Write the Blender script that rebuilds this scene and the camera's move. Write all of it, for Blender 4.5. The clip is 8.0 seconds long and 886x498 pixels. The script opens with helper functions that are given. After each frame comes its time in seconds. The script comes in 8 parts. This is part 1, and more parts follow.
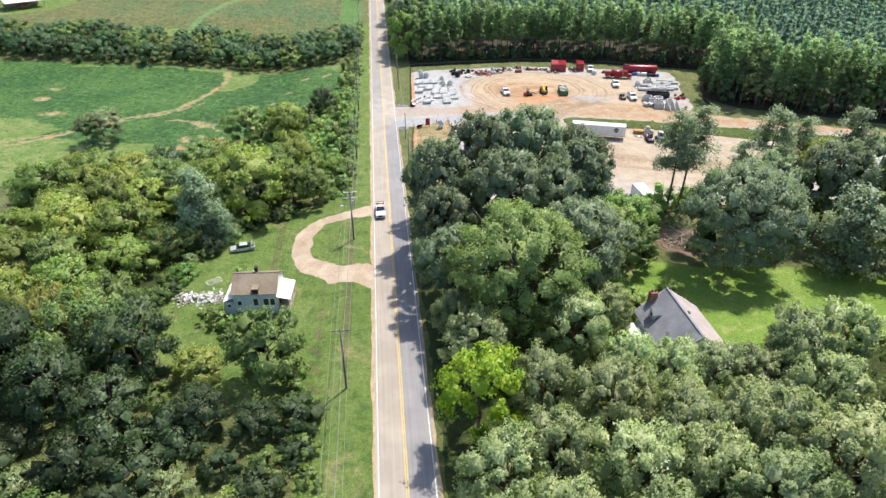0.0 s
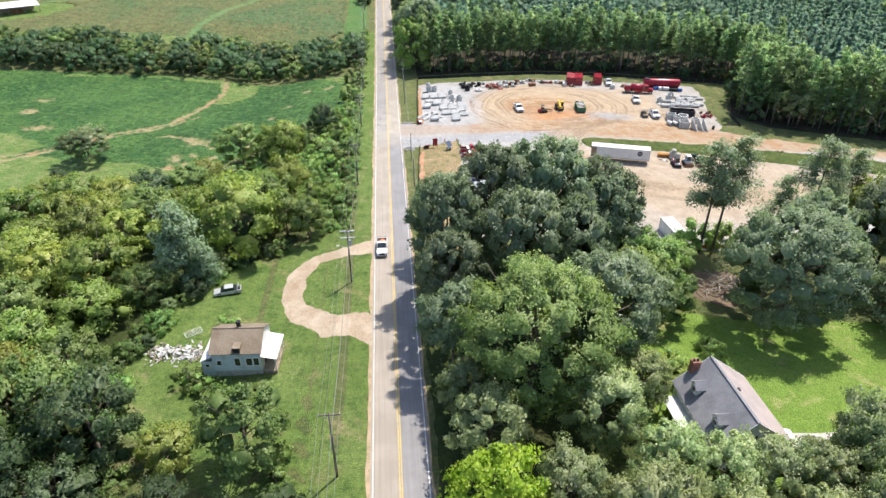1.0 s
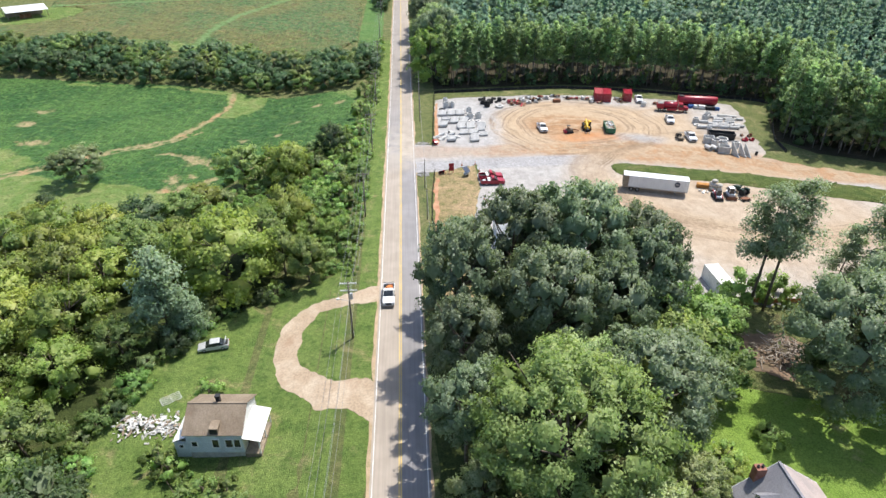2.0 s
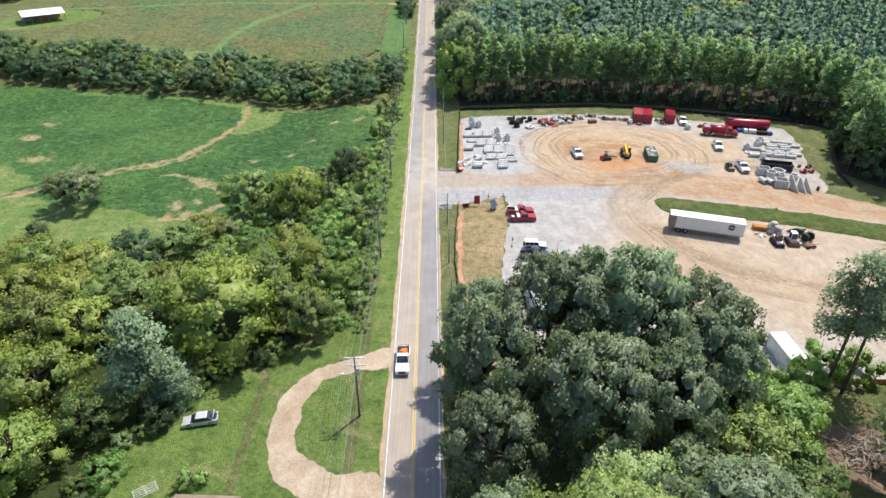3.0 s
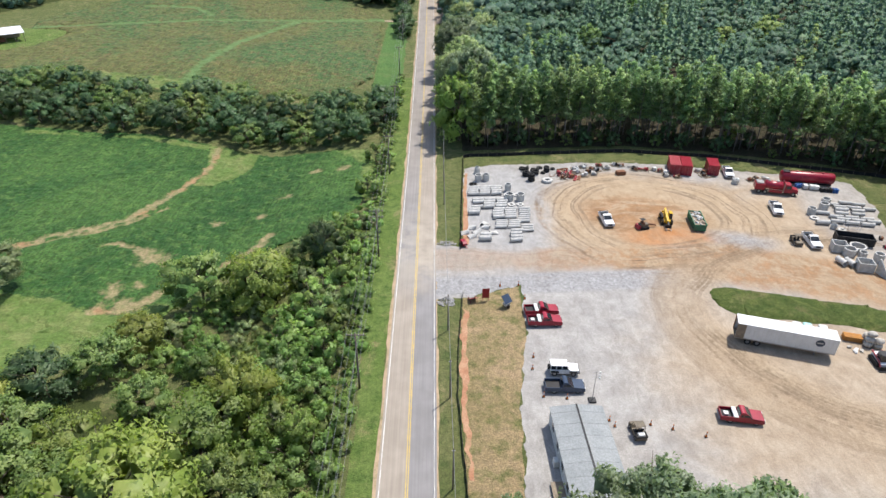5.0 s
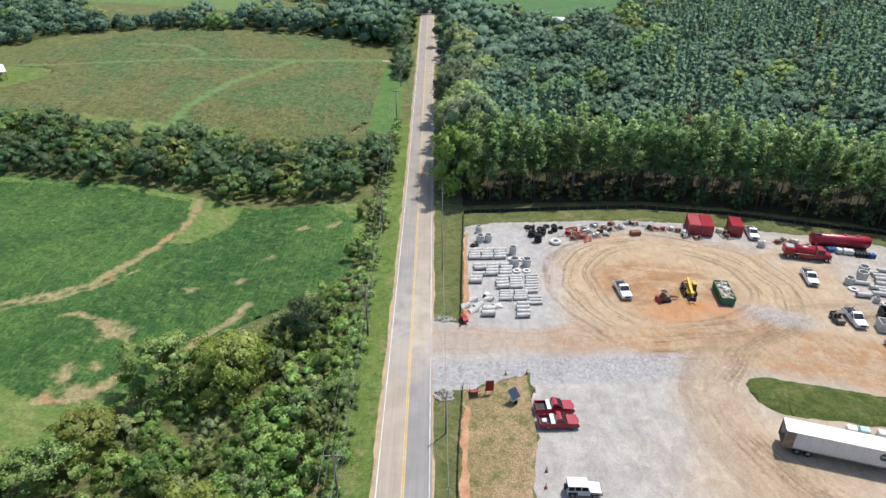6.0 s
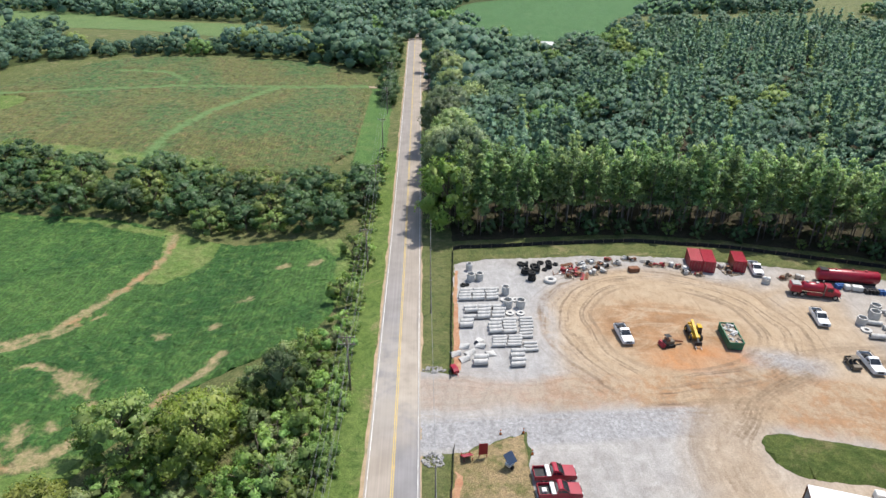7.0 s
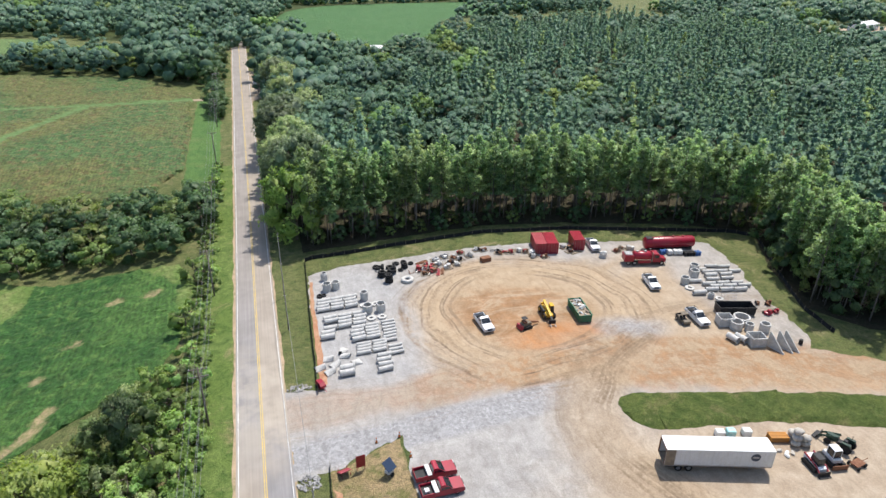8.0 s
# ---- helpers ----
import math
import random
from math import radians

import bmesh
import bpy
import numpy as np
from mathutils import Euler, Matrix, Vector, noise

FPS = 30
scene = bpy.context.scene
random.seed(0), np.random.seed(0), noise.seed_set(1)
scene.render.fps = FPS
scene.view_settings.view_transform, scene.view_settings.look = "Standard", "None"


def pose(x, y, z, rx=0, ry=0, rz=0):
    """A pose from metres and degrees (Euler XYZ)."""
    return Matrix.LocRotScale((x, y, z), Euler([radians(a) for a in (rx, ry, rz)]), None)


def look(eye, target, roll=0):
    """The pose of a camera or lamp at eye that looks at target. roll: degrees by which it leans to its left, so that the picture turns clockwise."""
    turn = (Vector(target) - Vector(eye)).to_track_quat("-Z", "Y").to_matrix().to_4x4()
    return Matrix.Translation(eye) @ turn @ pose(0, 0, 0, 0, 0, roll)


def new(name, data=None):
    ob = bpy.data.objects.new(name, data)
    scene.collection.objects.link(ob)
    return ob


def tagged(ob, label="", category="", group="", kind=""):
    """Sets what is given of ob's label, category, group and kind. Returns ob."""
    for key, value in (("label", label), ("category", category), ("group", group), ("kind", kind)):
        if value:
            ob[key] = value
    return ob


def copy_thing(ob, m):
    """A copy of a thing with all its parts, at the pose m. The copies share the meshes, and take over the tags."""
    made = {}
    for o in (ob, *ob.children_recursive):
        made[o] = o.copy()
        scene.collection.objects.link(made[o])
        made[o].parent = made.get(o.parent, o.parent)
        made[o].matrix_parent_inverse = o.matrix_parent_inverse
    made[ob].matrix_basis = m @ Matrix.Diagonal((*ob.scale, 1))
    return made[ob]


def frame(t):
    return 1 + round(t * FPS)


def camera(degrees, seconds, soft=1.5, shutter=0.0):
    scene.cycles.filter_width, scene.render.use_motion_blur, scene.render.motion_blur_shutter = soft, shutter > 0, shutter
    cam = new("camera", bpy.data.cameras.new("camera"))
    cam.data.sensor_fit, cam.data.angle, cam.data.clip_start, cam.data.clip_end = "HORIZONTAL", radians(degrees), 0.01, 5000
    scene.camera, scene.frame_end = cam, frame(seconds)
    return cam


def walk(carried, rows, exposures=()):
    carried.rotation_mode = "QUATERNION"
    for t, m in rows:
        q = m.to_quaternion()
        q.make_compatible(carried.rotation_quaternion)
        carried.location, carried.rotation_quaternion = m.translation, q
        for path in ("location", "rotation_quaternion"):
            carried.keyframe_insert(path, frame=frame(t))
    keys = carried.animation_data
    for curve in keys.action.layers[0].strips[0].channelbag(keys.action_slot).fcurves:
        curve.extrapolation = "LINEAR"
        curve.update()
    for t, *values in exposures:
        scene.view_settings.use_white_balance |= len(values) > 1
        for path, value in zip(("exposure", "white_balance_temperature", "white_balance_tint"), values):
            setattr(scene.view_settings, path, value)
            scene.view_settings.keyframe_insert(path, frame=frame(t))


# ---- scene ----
cam = camera(71.5, 8.0)
PATH = [
    (0, (-0.7, 7.806, 60.64), (-0.524, 9.505, 59.601), -0.0),
    (0.5, (-0.155, 14.963, 60.625), (0.0, 16.666, 59.587), 0.1),
    (1, (0.563, 22.375, 60.621), (0.717, 24.078, 59.585), 0.1),
    (2.5, (2.575, 45.562, 61.252), (2.634, 47.271, 60.215), 0.2),
    (3, (2.688, 53.743, 61.609), (2.718, 55.452, 60.57), 0.2),
    (3.5, (2.998, 62.193, 61.862), (3.024, 63.902, 60.824), 0.1),
    (4, (3.192, 70.505, 62.023), (3.217, 72.214, 60.984), 0.1),
    (4.5, (3.435, 78.887, 61.959), (3.46, 80.597, 60.923), 0.2),
    (4.7, (3.469, 82.092, 62.001), (3.493, 83.803, 60.967), 0.1),
    (5.8, (3.705, 100.008, 62.556), (3.736, 101.742, 61.559), 0.7),
    (6, (3.78, 102.577, 62.524), (3.81, 104.337, 61.574), 0.6),
    (6.5, (3.861, 107.686, 62.354), (3.891, 109.478, 61.466), 0.7),
    (7, (4.201, 111.031, 62.583), (4.264, 112.82, 61.691), 0.6),
    (7.5, (4.05, 112.266, 61.802), (4.291, 114.046, 60.923), 0.8),
    (8, (4.448, 112.549, 61.441), (4.978, 114.269, 60.569), 0.5),
]
walk(cam, [(t, look(eye, aim, roll)) for t, eye, aim, roll in PATH],
     exposures=((0, 0.76), (1, 0.74), (2.5, 0.64), (4.5, 0.44), (6, 0.38), (8, 0.42)))

# ---- world and sun ----
SUN_WAY = Vector((0.50, 0.52, 1.40)).normalized()
world = bpy.data.worlds.new("world")
scene.world = world
world.use_nodes = True
sky = world.node_tree.nodes.new("ShaderNodeTexSky")
sky.sky_type = "NISHITA"
sky.sun_disc = False
sky.sun_elevation = math.asin(SUN_WAY.z)
sky.sun_rotation = math.atan2(SUN_WAY.x, SUN_WAY.y)
sky.air_density, sky.dust_density, sky.ozone_density = 1.0, 1.5, 1.0
background = world.node_tree.nodes["Background"]
background.inputs["Strength"].default_value = 0.15
world.node_tree.links.new(sky.outputs["Color"], background.inputs["Color"])
sun_data = bpy.data.lights.new("sun", "SUN")
sun_data.energy, sun_data.angle, sun_data.color = 4.2, radians(0.53), (1.0, 0.95, 0.87)
sun = new("sun", sun_data)
sun.matrix_world = look(SUN_WAY * 300, (0, 0, 0))


# ---- materials ----
def shader(name, rough=0.8, metal=0.0, spec=0.3):
    m = bpy.data.materials.new(name)
    m.use_nodes = True
    nt = m.node_tree
    b = nt.nodes["Principled BSDF"]
    b.inputs["Roughness"].default_value = rough
    b.inputs["Metallic"].default_value = metal
    b.inputs["Specular IOR Level"].default_value = spec
    return m, nt, b


def node(nt, kind, **kw):
    n = nt.nodes.new(kind)
    for k, v in kw.items():
        n.inputs[k.replace("_", " ")].default_value = v
    return n


def coords(nt, scale=(1, 1, 1)):
    tc = nt.nodes.new("ShaderNodeTexCoord")
    mp = nt.nodes.new("ShaderNodeMapping")
    mp.inputs["Scale"].default_value = scale
    nt.links.new(tc.outputs["Object"], mp.inputs["Vector"])
    return mp.outputs["Vector"]


def noise_out(nt, vec, scale, detail=4.0, rough=0.55, distort=0.0):
    n = node(nt, "ShaderNodeTexNoise", Scale=scale, Detail=detail, Roughness=rough, Distortion=distort)
    nt.links.new(vec, n.inputs["Vector"])
    return n.outputs["Fac"]


def remap(nt, val, lo, hi, a=0.0, b=1.0):
    n = nt.nodes.new("ShaderNodeMapRange")
    n.interpolation_type = "SMOOTHSTEP"
    for k, v in zip(("From Min", "From Max", "To Min", "To Max"), (lo, hi, a, b)):
        n.inputs[k].default_value = v
    nt.links.new(val, n.inputs["Value"])
    return n.outputs["Result"]


def mix(nt, fac, a, b, kind="MIX"):
    n = nt.nodes.new("ShaderNodeMix")
    n.data_type, n.blend_type = "RGBA", kind
    for sock, val in ((n.inputs[0], fac), (n.inputs[6], a), (n.inputs[7], b)):
        if isinstance(val, bpy.types.NodeSocket):
            nt.links.new(val, sock)
        elif isinstance(val, (int, float)):
            sock.default_value = val
        else:
            sock.default_value = (*val[:3], 1)
    return n.outputs[2]


def maths(nt, op, a, b=0.0, clamp=False):
    n = nt.nodes.new("ShaderNodeMath")
    n.operation, n.use_clamp = op, clamp
    for sock, val in zip(n.inputs, (a, b)):
        if isinstance(val, bpy.types.NodeSocket):
            nt.links.new(val, sock)
        else:
            sock.default_value = val
    return n.outputs[0]


def bump(nt, b, height, strength=0.4, distance=0.05):
    n = node(nt, "ShaderNodeBump", Strength=strength, Distance=distance)
    nt.links.new(height, n.inputs["Height"])
    nt.links.new(n.outputs["Normal"], b.inputs["Normal"])


def attribute(nt, name):
    n = nt.nodes.new("ShaderNodeAttribute")
    n.attribute_name = name
    return n.outputs["Fac"]


def mottled(name, a, b, scale=2.0, rough=0.7, metal=0.0, spec=0.3, grain=None, bumps=0.15, dirt=None):
    """Two tones in patches, a finer grain over them and, where given, a third tone as dirt."""
    m, nt, bs = shader(name, rough, metal, spec)
    vec = coords(nt)
    col = mix(nt, remap(nt, noise_out(nt, vec, scale), 0.35, 0.65), a, b)
    fine = noise_out(nt, vec, grain or scale * 9, 3.0)
    col = mix(nt, 0.35, col, mix(nt, remap(nt, fine, 0.3, 0.7), (0.55, 0.55, 0.55), (1.3, 1.3, 1.3)), "MULTIPLY")
    if dirt:
        col = mix(nt, remap(nt, noise_out(nt, vec, scale * 0.6, 6.0, 0.7), 0.52, 0.72, 0, 0.7), col, dirt)
    nt.links.new(col, bs.inputs["Base Color"])
    if bumps:
        bump(nt, bs, fine, bumps, 0.02)
    return m


def leafy(name, dark, mid, light, through_light=0.48, spec=0.3):
    """Leaves: each leaf its own tone, each tree its own shift, clumps of tone, some light passing through."""
    m, nt, bs = shader(name, 0.42, 0.0, spec)
    geo = nt.nodes.new("ShaderNodeNewGeometry")
    info = nt.nodes.new("ShaderNodeObjectInfo")
    vec = coords(nt)
    isl = geo.outputs["Random Per Island"]
    col = mix(nt, remap(nt, isl, 0.0, 0.6), dark, mid)
    col = mix(nt, remap(nt, noise_out(nt, vec, 0.45, 3.0), 0.42, 0.68), col, light)
    col = mix(nt, remap(nt, isl, 0.8, 1.0, 0, 0.6), col, light)
    hue = nt.nodes.new("ShaderNodeHueSaturation")
    nt.links.new(col, hue.inputs["Color"])
    nt.links.new(maths(nt, "ADD", maths(nt, "MULTIPLY", info.outputs["Random"], 0.035), 0.472), hue.inputs["Hue"])
    nt.links.new(maths(nt, "ADD", maths(nt, "MULTIPLY", maths(nt, "FRACT", maths(nt, "MULTIPLY", info.outputs["Random"], 7.0)), 0.55), 0.75), hue.inputs["Value"])
    nt.links.new(hue.outputs["Color"], bs.inputs["Base Color"])
    bump(nt, bs, noise_out(nt, vec, 2.6, 4.0, 0.7), 0.3, 0.2)
    tr = nt.nodes.new("ShaderNodeBsdfTranslucent")
    nt.links.new(mix(nt, 1.0, hue.outputs["Color"], (1.1, 1.15, 0.75), "MULTIPLY"), tr.inputs["Color"])
    ms = nt.nodes.new("ShaderNodeMixShader")
    ms.inputs[0].default_value = through_light
    nt.links.new(bs.outputs[0], ms.inputs[1])
    nt.links.new(tr.outputs[0], ms.inputs[2])
    nt.links.new(ms.outputs[0], nt.nodes["Material Output"].inputs["Surface"])
    return m


LEAF_HEDGE = leafy("hedge_leaves", (0.047, 0.107, 0.048), (0.094, 0.182, 0.083), (0.169, 0.267, 0.129))
LEAF_OAK = leafy("oak_leaves", (0.090, 0.146, 0.079), (0.169, 0.240, 0.128), (0.297, 0.363, 0.250), spec=0.33)
# dark green leaves, darkened further so shade in the hollow sits in the colour
LEAF_DEEP = leafy("deep_green_shade_leaves", (0.033, 0.065, 0.028), (0.069, 0.119, 0.048), (0.142, 0.192, 0.099))
LEAF_BRIGHT = leafy("bright_leaves", (0.085, 0.162, 0.035), (0.220, 0.329, 0.079), (0.299, 0.379, 0.127))
LEAF_MID = leafy("mid_green_leaves", (0.078, 0.146, 0.044), (0.185, 0.284, 0.088), (0.329, 0.422, 0.156))
LEAF_SAGE = leafy("sage_green_leaves", (0.129, 0.201, 0.083), (0.300, 0.388, 0.175), (0.470, 0.530, 0.304))
LEAF_OLIVE = leafy("olive_leaves", (0.110, 0.167, 0.039), (0.283, 0.360, 0.081), (0.371, 0.420, 0.126))
LEAF_YELLOW = leafy("yellow_green_leaves", (0.12, 0.22, 0.018), (0.255, 0.37, 0.032), (0.37, 0.47, 0.06))
LEAF_TULIP = leafy("sunny_green_leaves", (0.13, 0.20, 0.06), (0.275, 0.375, 0.12), (0.42, 0.505, 0.20))
LEAF_GREY = leafy("grey_green_needles", (0.130, 0.202, 0.124), (0.247, 0.345, 0.221), (0.390, 0.494, 0.338))
LEAF_PINE = leafy("pine_needles", (0.094, 0.189, 0.096), (0.199, 0.334, 0.160), (0.334, 0.486, 0.207), spec=0.2)
LEAF_SHRUB = leafy("shrub_leaves", (0.110, 0.202, 0.061), (0.217, 0.374, 0.108), (0.374, 0.530, 0.191))
BARK = mottled("bark", (0.09, 0.07, 0.05), (0.17, 0.14, 0.11), 3, 0.9, bumps=0.6)
BARK_PINE = mottled("pine_bark", (0.121, 0.106, 0.094), (0.213, 0.194, 0.176), 3, 0.9, bumps=0.6)
BARK_PALE = mottled("pale_bark", (0.22, 0.19, 0.16), (0.36, 0.32, 0.27), 3, 0.9, bumps=0.5)

# ---- building helpers ----
def finish(name, verts, faces, material, parent=None, label="", smooth=False):
    me = bpy.data.meshes.new(name)
    me.from_pydata(verts, [], faces)
    if material:
        me.materials.append(material)
    if smooth:
        me.polygons.foreach_set("use_smooth", [True] * len(me.polygons))
    me.update()
    ob = new(name, me)
    if parent:
        ob.parent = parent
    if label:
        ob["label"] = label
    return ob


def fast_mesh(name, verts, faces, material, normals=None):
    """A mesh from numpy arrays of places and of faces with equal numbers of corners; normals shade it softly."""
    me = bpy.data.meshes.new(name)
    me.vertices.add(len(verts))
    me.vertices.foreach_set("co", np.ascontiguousarray(verts, np.float32).ravel())
    me.loops.add(faces.size)
    me.loops.foreach_set("vertex_index", np.ascontiguousarray(faces, np.int32).ravel())
    me.polygons.add(len(faces))
    me.polygons.foreach_set("loop_start", np.arange(0, faces.size, faces.shape[1], dtype=np.int32))
    me.materials.append(material)
    me.update(calc_edges=True)
    if normals is not None:
        me.polygons.foreach_set("use_smooth", np.ones(len(faces), bool))
        me.attributes.new("custom_normal", "FLOAT_VECTOR", "POINT").data.foreach_set("vector", np.ascontiguousarray(normals, np.float32).ravel())
        me.update()
    return me


class Geo:
    """Collects shapes of one part and turns them into one mesh."""

    def __init__(self, m=None):
        self.v, self.f, self.m = [], [], m or Matrix()

    def add(self, verts, faces):
        n = len(self.v)
        self.v += [tuple(self.m @ Vector(p)) for p in verts]
        self.f += [tuple(n + i for i in f) for f in faces]
        return self

    def box(self, x0, y0, z0, x1, y1, z1, bev=0.0):
        if bev <= 0:
            v = [(x, y, z) for z in (z0, z1) for y in (y0, y1) for x in (x0, x1)]
            return self.add(v, [(0, 2, 3, 1), (4, 5, 7, 6), (0, 1, 5, 4), (2, 6, 7, 3), (0, 4, 6, 2), (1, 3, 7, 5)])
        rings = []
        for z, i in ((z0, bev), (z0 + bev, 0), (z1 - bev, 0), (z1, bev)):
            a, b, c, d = x0 + i, x1 - i, y0 + i, y1 - i
            rings.append([(a + bev, c, z), (b - bev, c, z), (b, c + bev, z), (b, d - bev, z), (b - bev, d, z), (a + bev, d, z), (a, d - bev, z), (a, c + bev, z)])
        return self.loft(rings)

    def loft(self, rings, caps=True):
        n = len(rings[0])
        faces = [(k * n + i, k * n + (i + 1) % n, (k + 1) * n + (i + 1) % n, (k + 1) * n + i) for k in range(len(rings) - 1) for i in range(n)]
        if caps:
            faces += [tuple(range(n))[::-1], tuple((len(rings) - 1) * n + i for i in range(n))]
        return self.add([p for r in rings for p in r], faces)

    def tube(self, a, b, r0, r1=None, n=10, caps=True):
        a, b = Vector(a), Vector(b)
        q = (b - a).to_track_quat("Z", "Y")
        rings = [[tuple(p + q @ Vector((r * math.cos(t), r * math.sin(t), 0))) for t in (2 * math.pi * i / n for i in range(n))] for p, r in ((a, r0), (b, r0 if r1 is None else r1))]
        return self.loft(rings, caps)

    def pipe(self, a, b, ro, ri, n=16):
        """A hollow pipe with thick walls."""
        a, b = Vector(a), Vector(b)
        q = (b - a).to_track_quat("Z", "Y")
        rings = [[tuple(p + q @ Vector((r * math.cos(t), r * math.sin(t), 0))) for t in (2 * math.pi * i / n for i in range(n))] for p, r in ((a, ri), (a, ro), (b, ro), (b, ri), (a, ri))]
        return self.loft(rings, False)

    def side(self, profile, y0, y1, inset=0.0):
        """A side view in x and z, drawn out across y; inset narrows the upper points."""
        top, low = max(p[1] for p in profile), min(p[1] for p in profile)
        k = [inset * (p[1] - low) / (top - low or 1) for p in profile]
        return self.loft([[(p[0], y0 + i, p[1]) for p, i in zip(profile, k)], [(p[0], y1 - i, p[1]) for p, i in zip(profile, k)]])

    def lump(self, c, r, rough=0.25, seed=0, n=6):
        rings = []
        for j in range(1, n):
            t = math.pi * j / n
            ring = []
            for i in range(n + 2):
                p = Vector((math.sin(t) * math.cos(2 * math.pi * i / (n + 2)), math.sin(t) * math.sin(2 * math.pi * i / (n + 2)), -math.cos(t)))
                k = 1 + rough * noise.noise(p * 1.7 + Vector((seed * 7.3, seed * 3.1, 0)))
                ring.append((c[0] + p.x * r[0] * k, c[1] + p.y * r[1] * k, c[2] + p.z * r[2] * k))
            rings.append(ring)
        return self.loft(rings)

    def to(self, name, material, parent=None, label="", smooth=False):
        return finish(name, self.v, self.f, material, parent, label, smooth)


def base(name, m, label, category, group="", kind=""):
    ob = new(name)
    ob.empty_display_size = 0.3
    ob.matrix_basis = m
    return tagged(ob, label, category, group, kind)


def smooth_step(a, b, v):
    t = np.clip((v - a) / (b - a), 0, 1)
    return t * t * (3 - 2 * t)


RISE_Y = np.array([-4000, 235, 270, 307, 376, 420, 484, 560, 9000.0])
RISE_Z = np.array([0, 0, 1.0, 3.5, 6.5, 10.5, 14, 14, 14.0])


def ground_z(x, y):
    """Height of the land: the road's ridge, the dip of the bean field beside it, the rise beyond the yard."""
    x, y = np.asarray(x, float), np.asarray(y, float)
    rise = sum(np.interp(y + d, RISE_Y, RISE_Z) for d in (-12, -6, 0, 6, 12)) / 5
    dip = smooth_step(8, 45, -x) * smooth_step(120, 175, y) * (1 - smooth_step(255, 320, y))
    low = smooth_step(7, 24, -x) * (1 - smooth_step(120, 175, y)) * smooth_step(60, 90, y)
    return rise - 5.5 * dip - 1.4 * low


def gz(x, y):
    return float(ground_z(x, y))


def rounded(poly, times=2):
    for _ in range(times):
        poly = [p for a, b in zip(poly, poly[1:] + poly[:1]) for p in ((a[0] * 0.75 + b[0] * 0.25, a[1] * 0.75 + b[1] * 0.25), (a[0] * 0.25 + b[0] * 0.75, a[1] * 0.25 + b[1] * 0.75))]
    return poly


def ragged(poly, step, amount, seed):
    out = []
    for a, b in zip(poly, poly[1:] + poly[:1]):
        a, b = Vector(a), Vector(b)
        n = max(1, round((b - a).length / step))
        for i in range(n):
            p = a.lerp(b, i / n)
            d = noise.noise_vector(Vector((p.x * 0.35, p.y * 0.35, seed * 5.7))) + 0.5 * noise.noise_vector(Vector((p.x * 1.1, p.y * 1.1, seed)))
            out.append((p.x + amount * d.x, p.y + amount * d.y))
    return out


def inside(poly, x, y):
    x, y = np.asarray(x, float), np.asarray(y, float)
    hit = np.zeros(x.shape, bool)
    for (ax, ay), (bx, by) in zip(poly, poly[1:] + poly[:1]):
        if ay != by:
            hit ^= ((ay > y) != (by > y)) & (x < (bx - ax) * (y - ay) / (by - ay) + ax)
    return hit


def sheet(name, poly, lift, material, step=4.0, edge=1.0, amount=0.3, seed=1, relief=0.0, top=0.0, jitter=0.0):
    """A piece of ground inside an outline, laid over the land; relief and top raise its inner points."""
    from mathutils.geometry import delaunay_2d_cdt

    rim = ragged(poly, edge, amount, seed)
    rng = np.random.default_rng(seed)
    xs, ys = zip(*rim)
    gx, gy = np.meshgrid(np.arange(min(xs), max(xs), step), np.arange(min(ys), max(ys), step))
    gx = gx.ravel() + rng.uniform(-0.5, 0.5, gx.size) * step * jitter
    gy = gy.ravel() + rng.uniform(-0.5, 0.5, gy.size) * step * jitter
    keep = inside(rim, gx, gy)
    pts = [Vector(p) for p in rim] + [Vector(p) for p in zip(gx[keep], gy[keep])]
    n = len(rim)
    v, _, f, *_ = delaunay_2d_cdt(pts, [(i, (i + 1) % n) for i in range(n)], [], 1, 1e-4)
    x, y = np.array([p.x for p in v]), np.array([p.y for p in v])
    z = ground_z(x, y) + lift
    if relief or top:
        up = top + relief * rng.uniform(-1, 1, len(x))
        up[:n] = 0
        z = z + up
    return finish(name, list(zip(x, y, z)), [tuple(t) for t in f], material, smooth=not relief)


# ---- ground ----
def grass_material(name, a, b, c, dry, tufty=0.7):
    m, nt, bs = shader(name, 0.9, 0, 0.15)
    vec = coords(nt)
    col = mix(nt, remap(nt, noise_out(nt, vec, 0.09, 5.0, 0.6), 0.35, 0.65), a, b)
    col = mix(nt, remap(nt, noise_out(nt, vec, 0.45, 5.0, 0.65), 0.42, 0.7), col, c)
    col = mix(nt, remap(nt, noise_out(nt, vec, 0.17, 6.0, 0.7, 0.6), 0.53, 0.70, 0, 0.75), col, dry)
    fine = noise_out(nt, vec, 5.5, 5.0, 0.7)
    tuft = noise_out(nt, vec, 1.5, 6.0, 0.75)
    col = mix(nt, tufty, col, mix(nt, remap(nt, tuft, 0.33, 0.66), (0.6, 0.64, 0.62), (1.3, 1.26, 1.2)), "MULTIPLY")
    col = mix(nt, 0.8, col, mix(nt, remap(nt, fine, 0.3, 0.7), (0.55, 0.55, 0.5), (1.35, 1.35, 1.3)), "MULTIPLY")
    nt.links.new(col, bs.inputs["Base Color"])
    bump(nt, bs, fine, 1.0, 0.25)
    return m


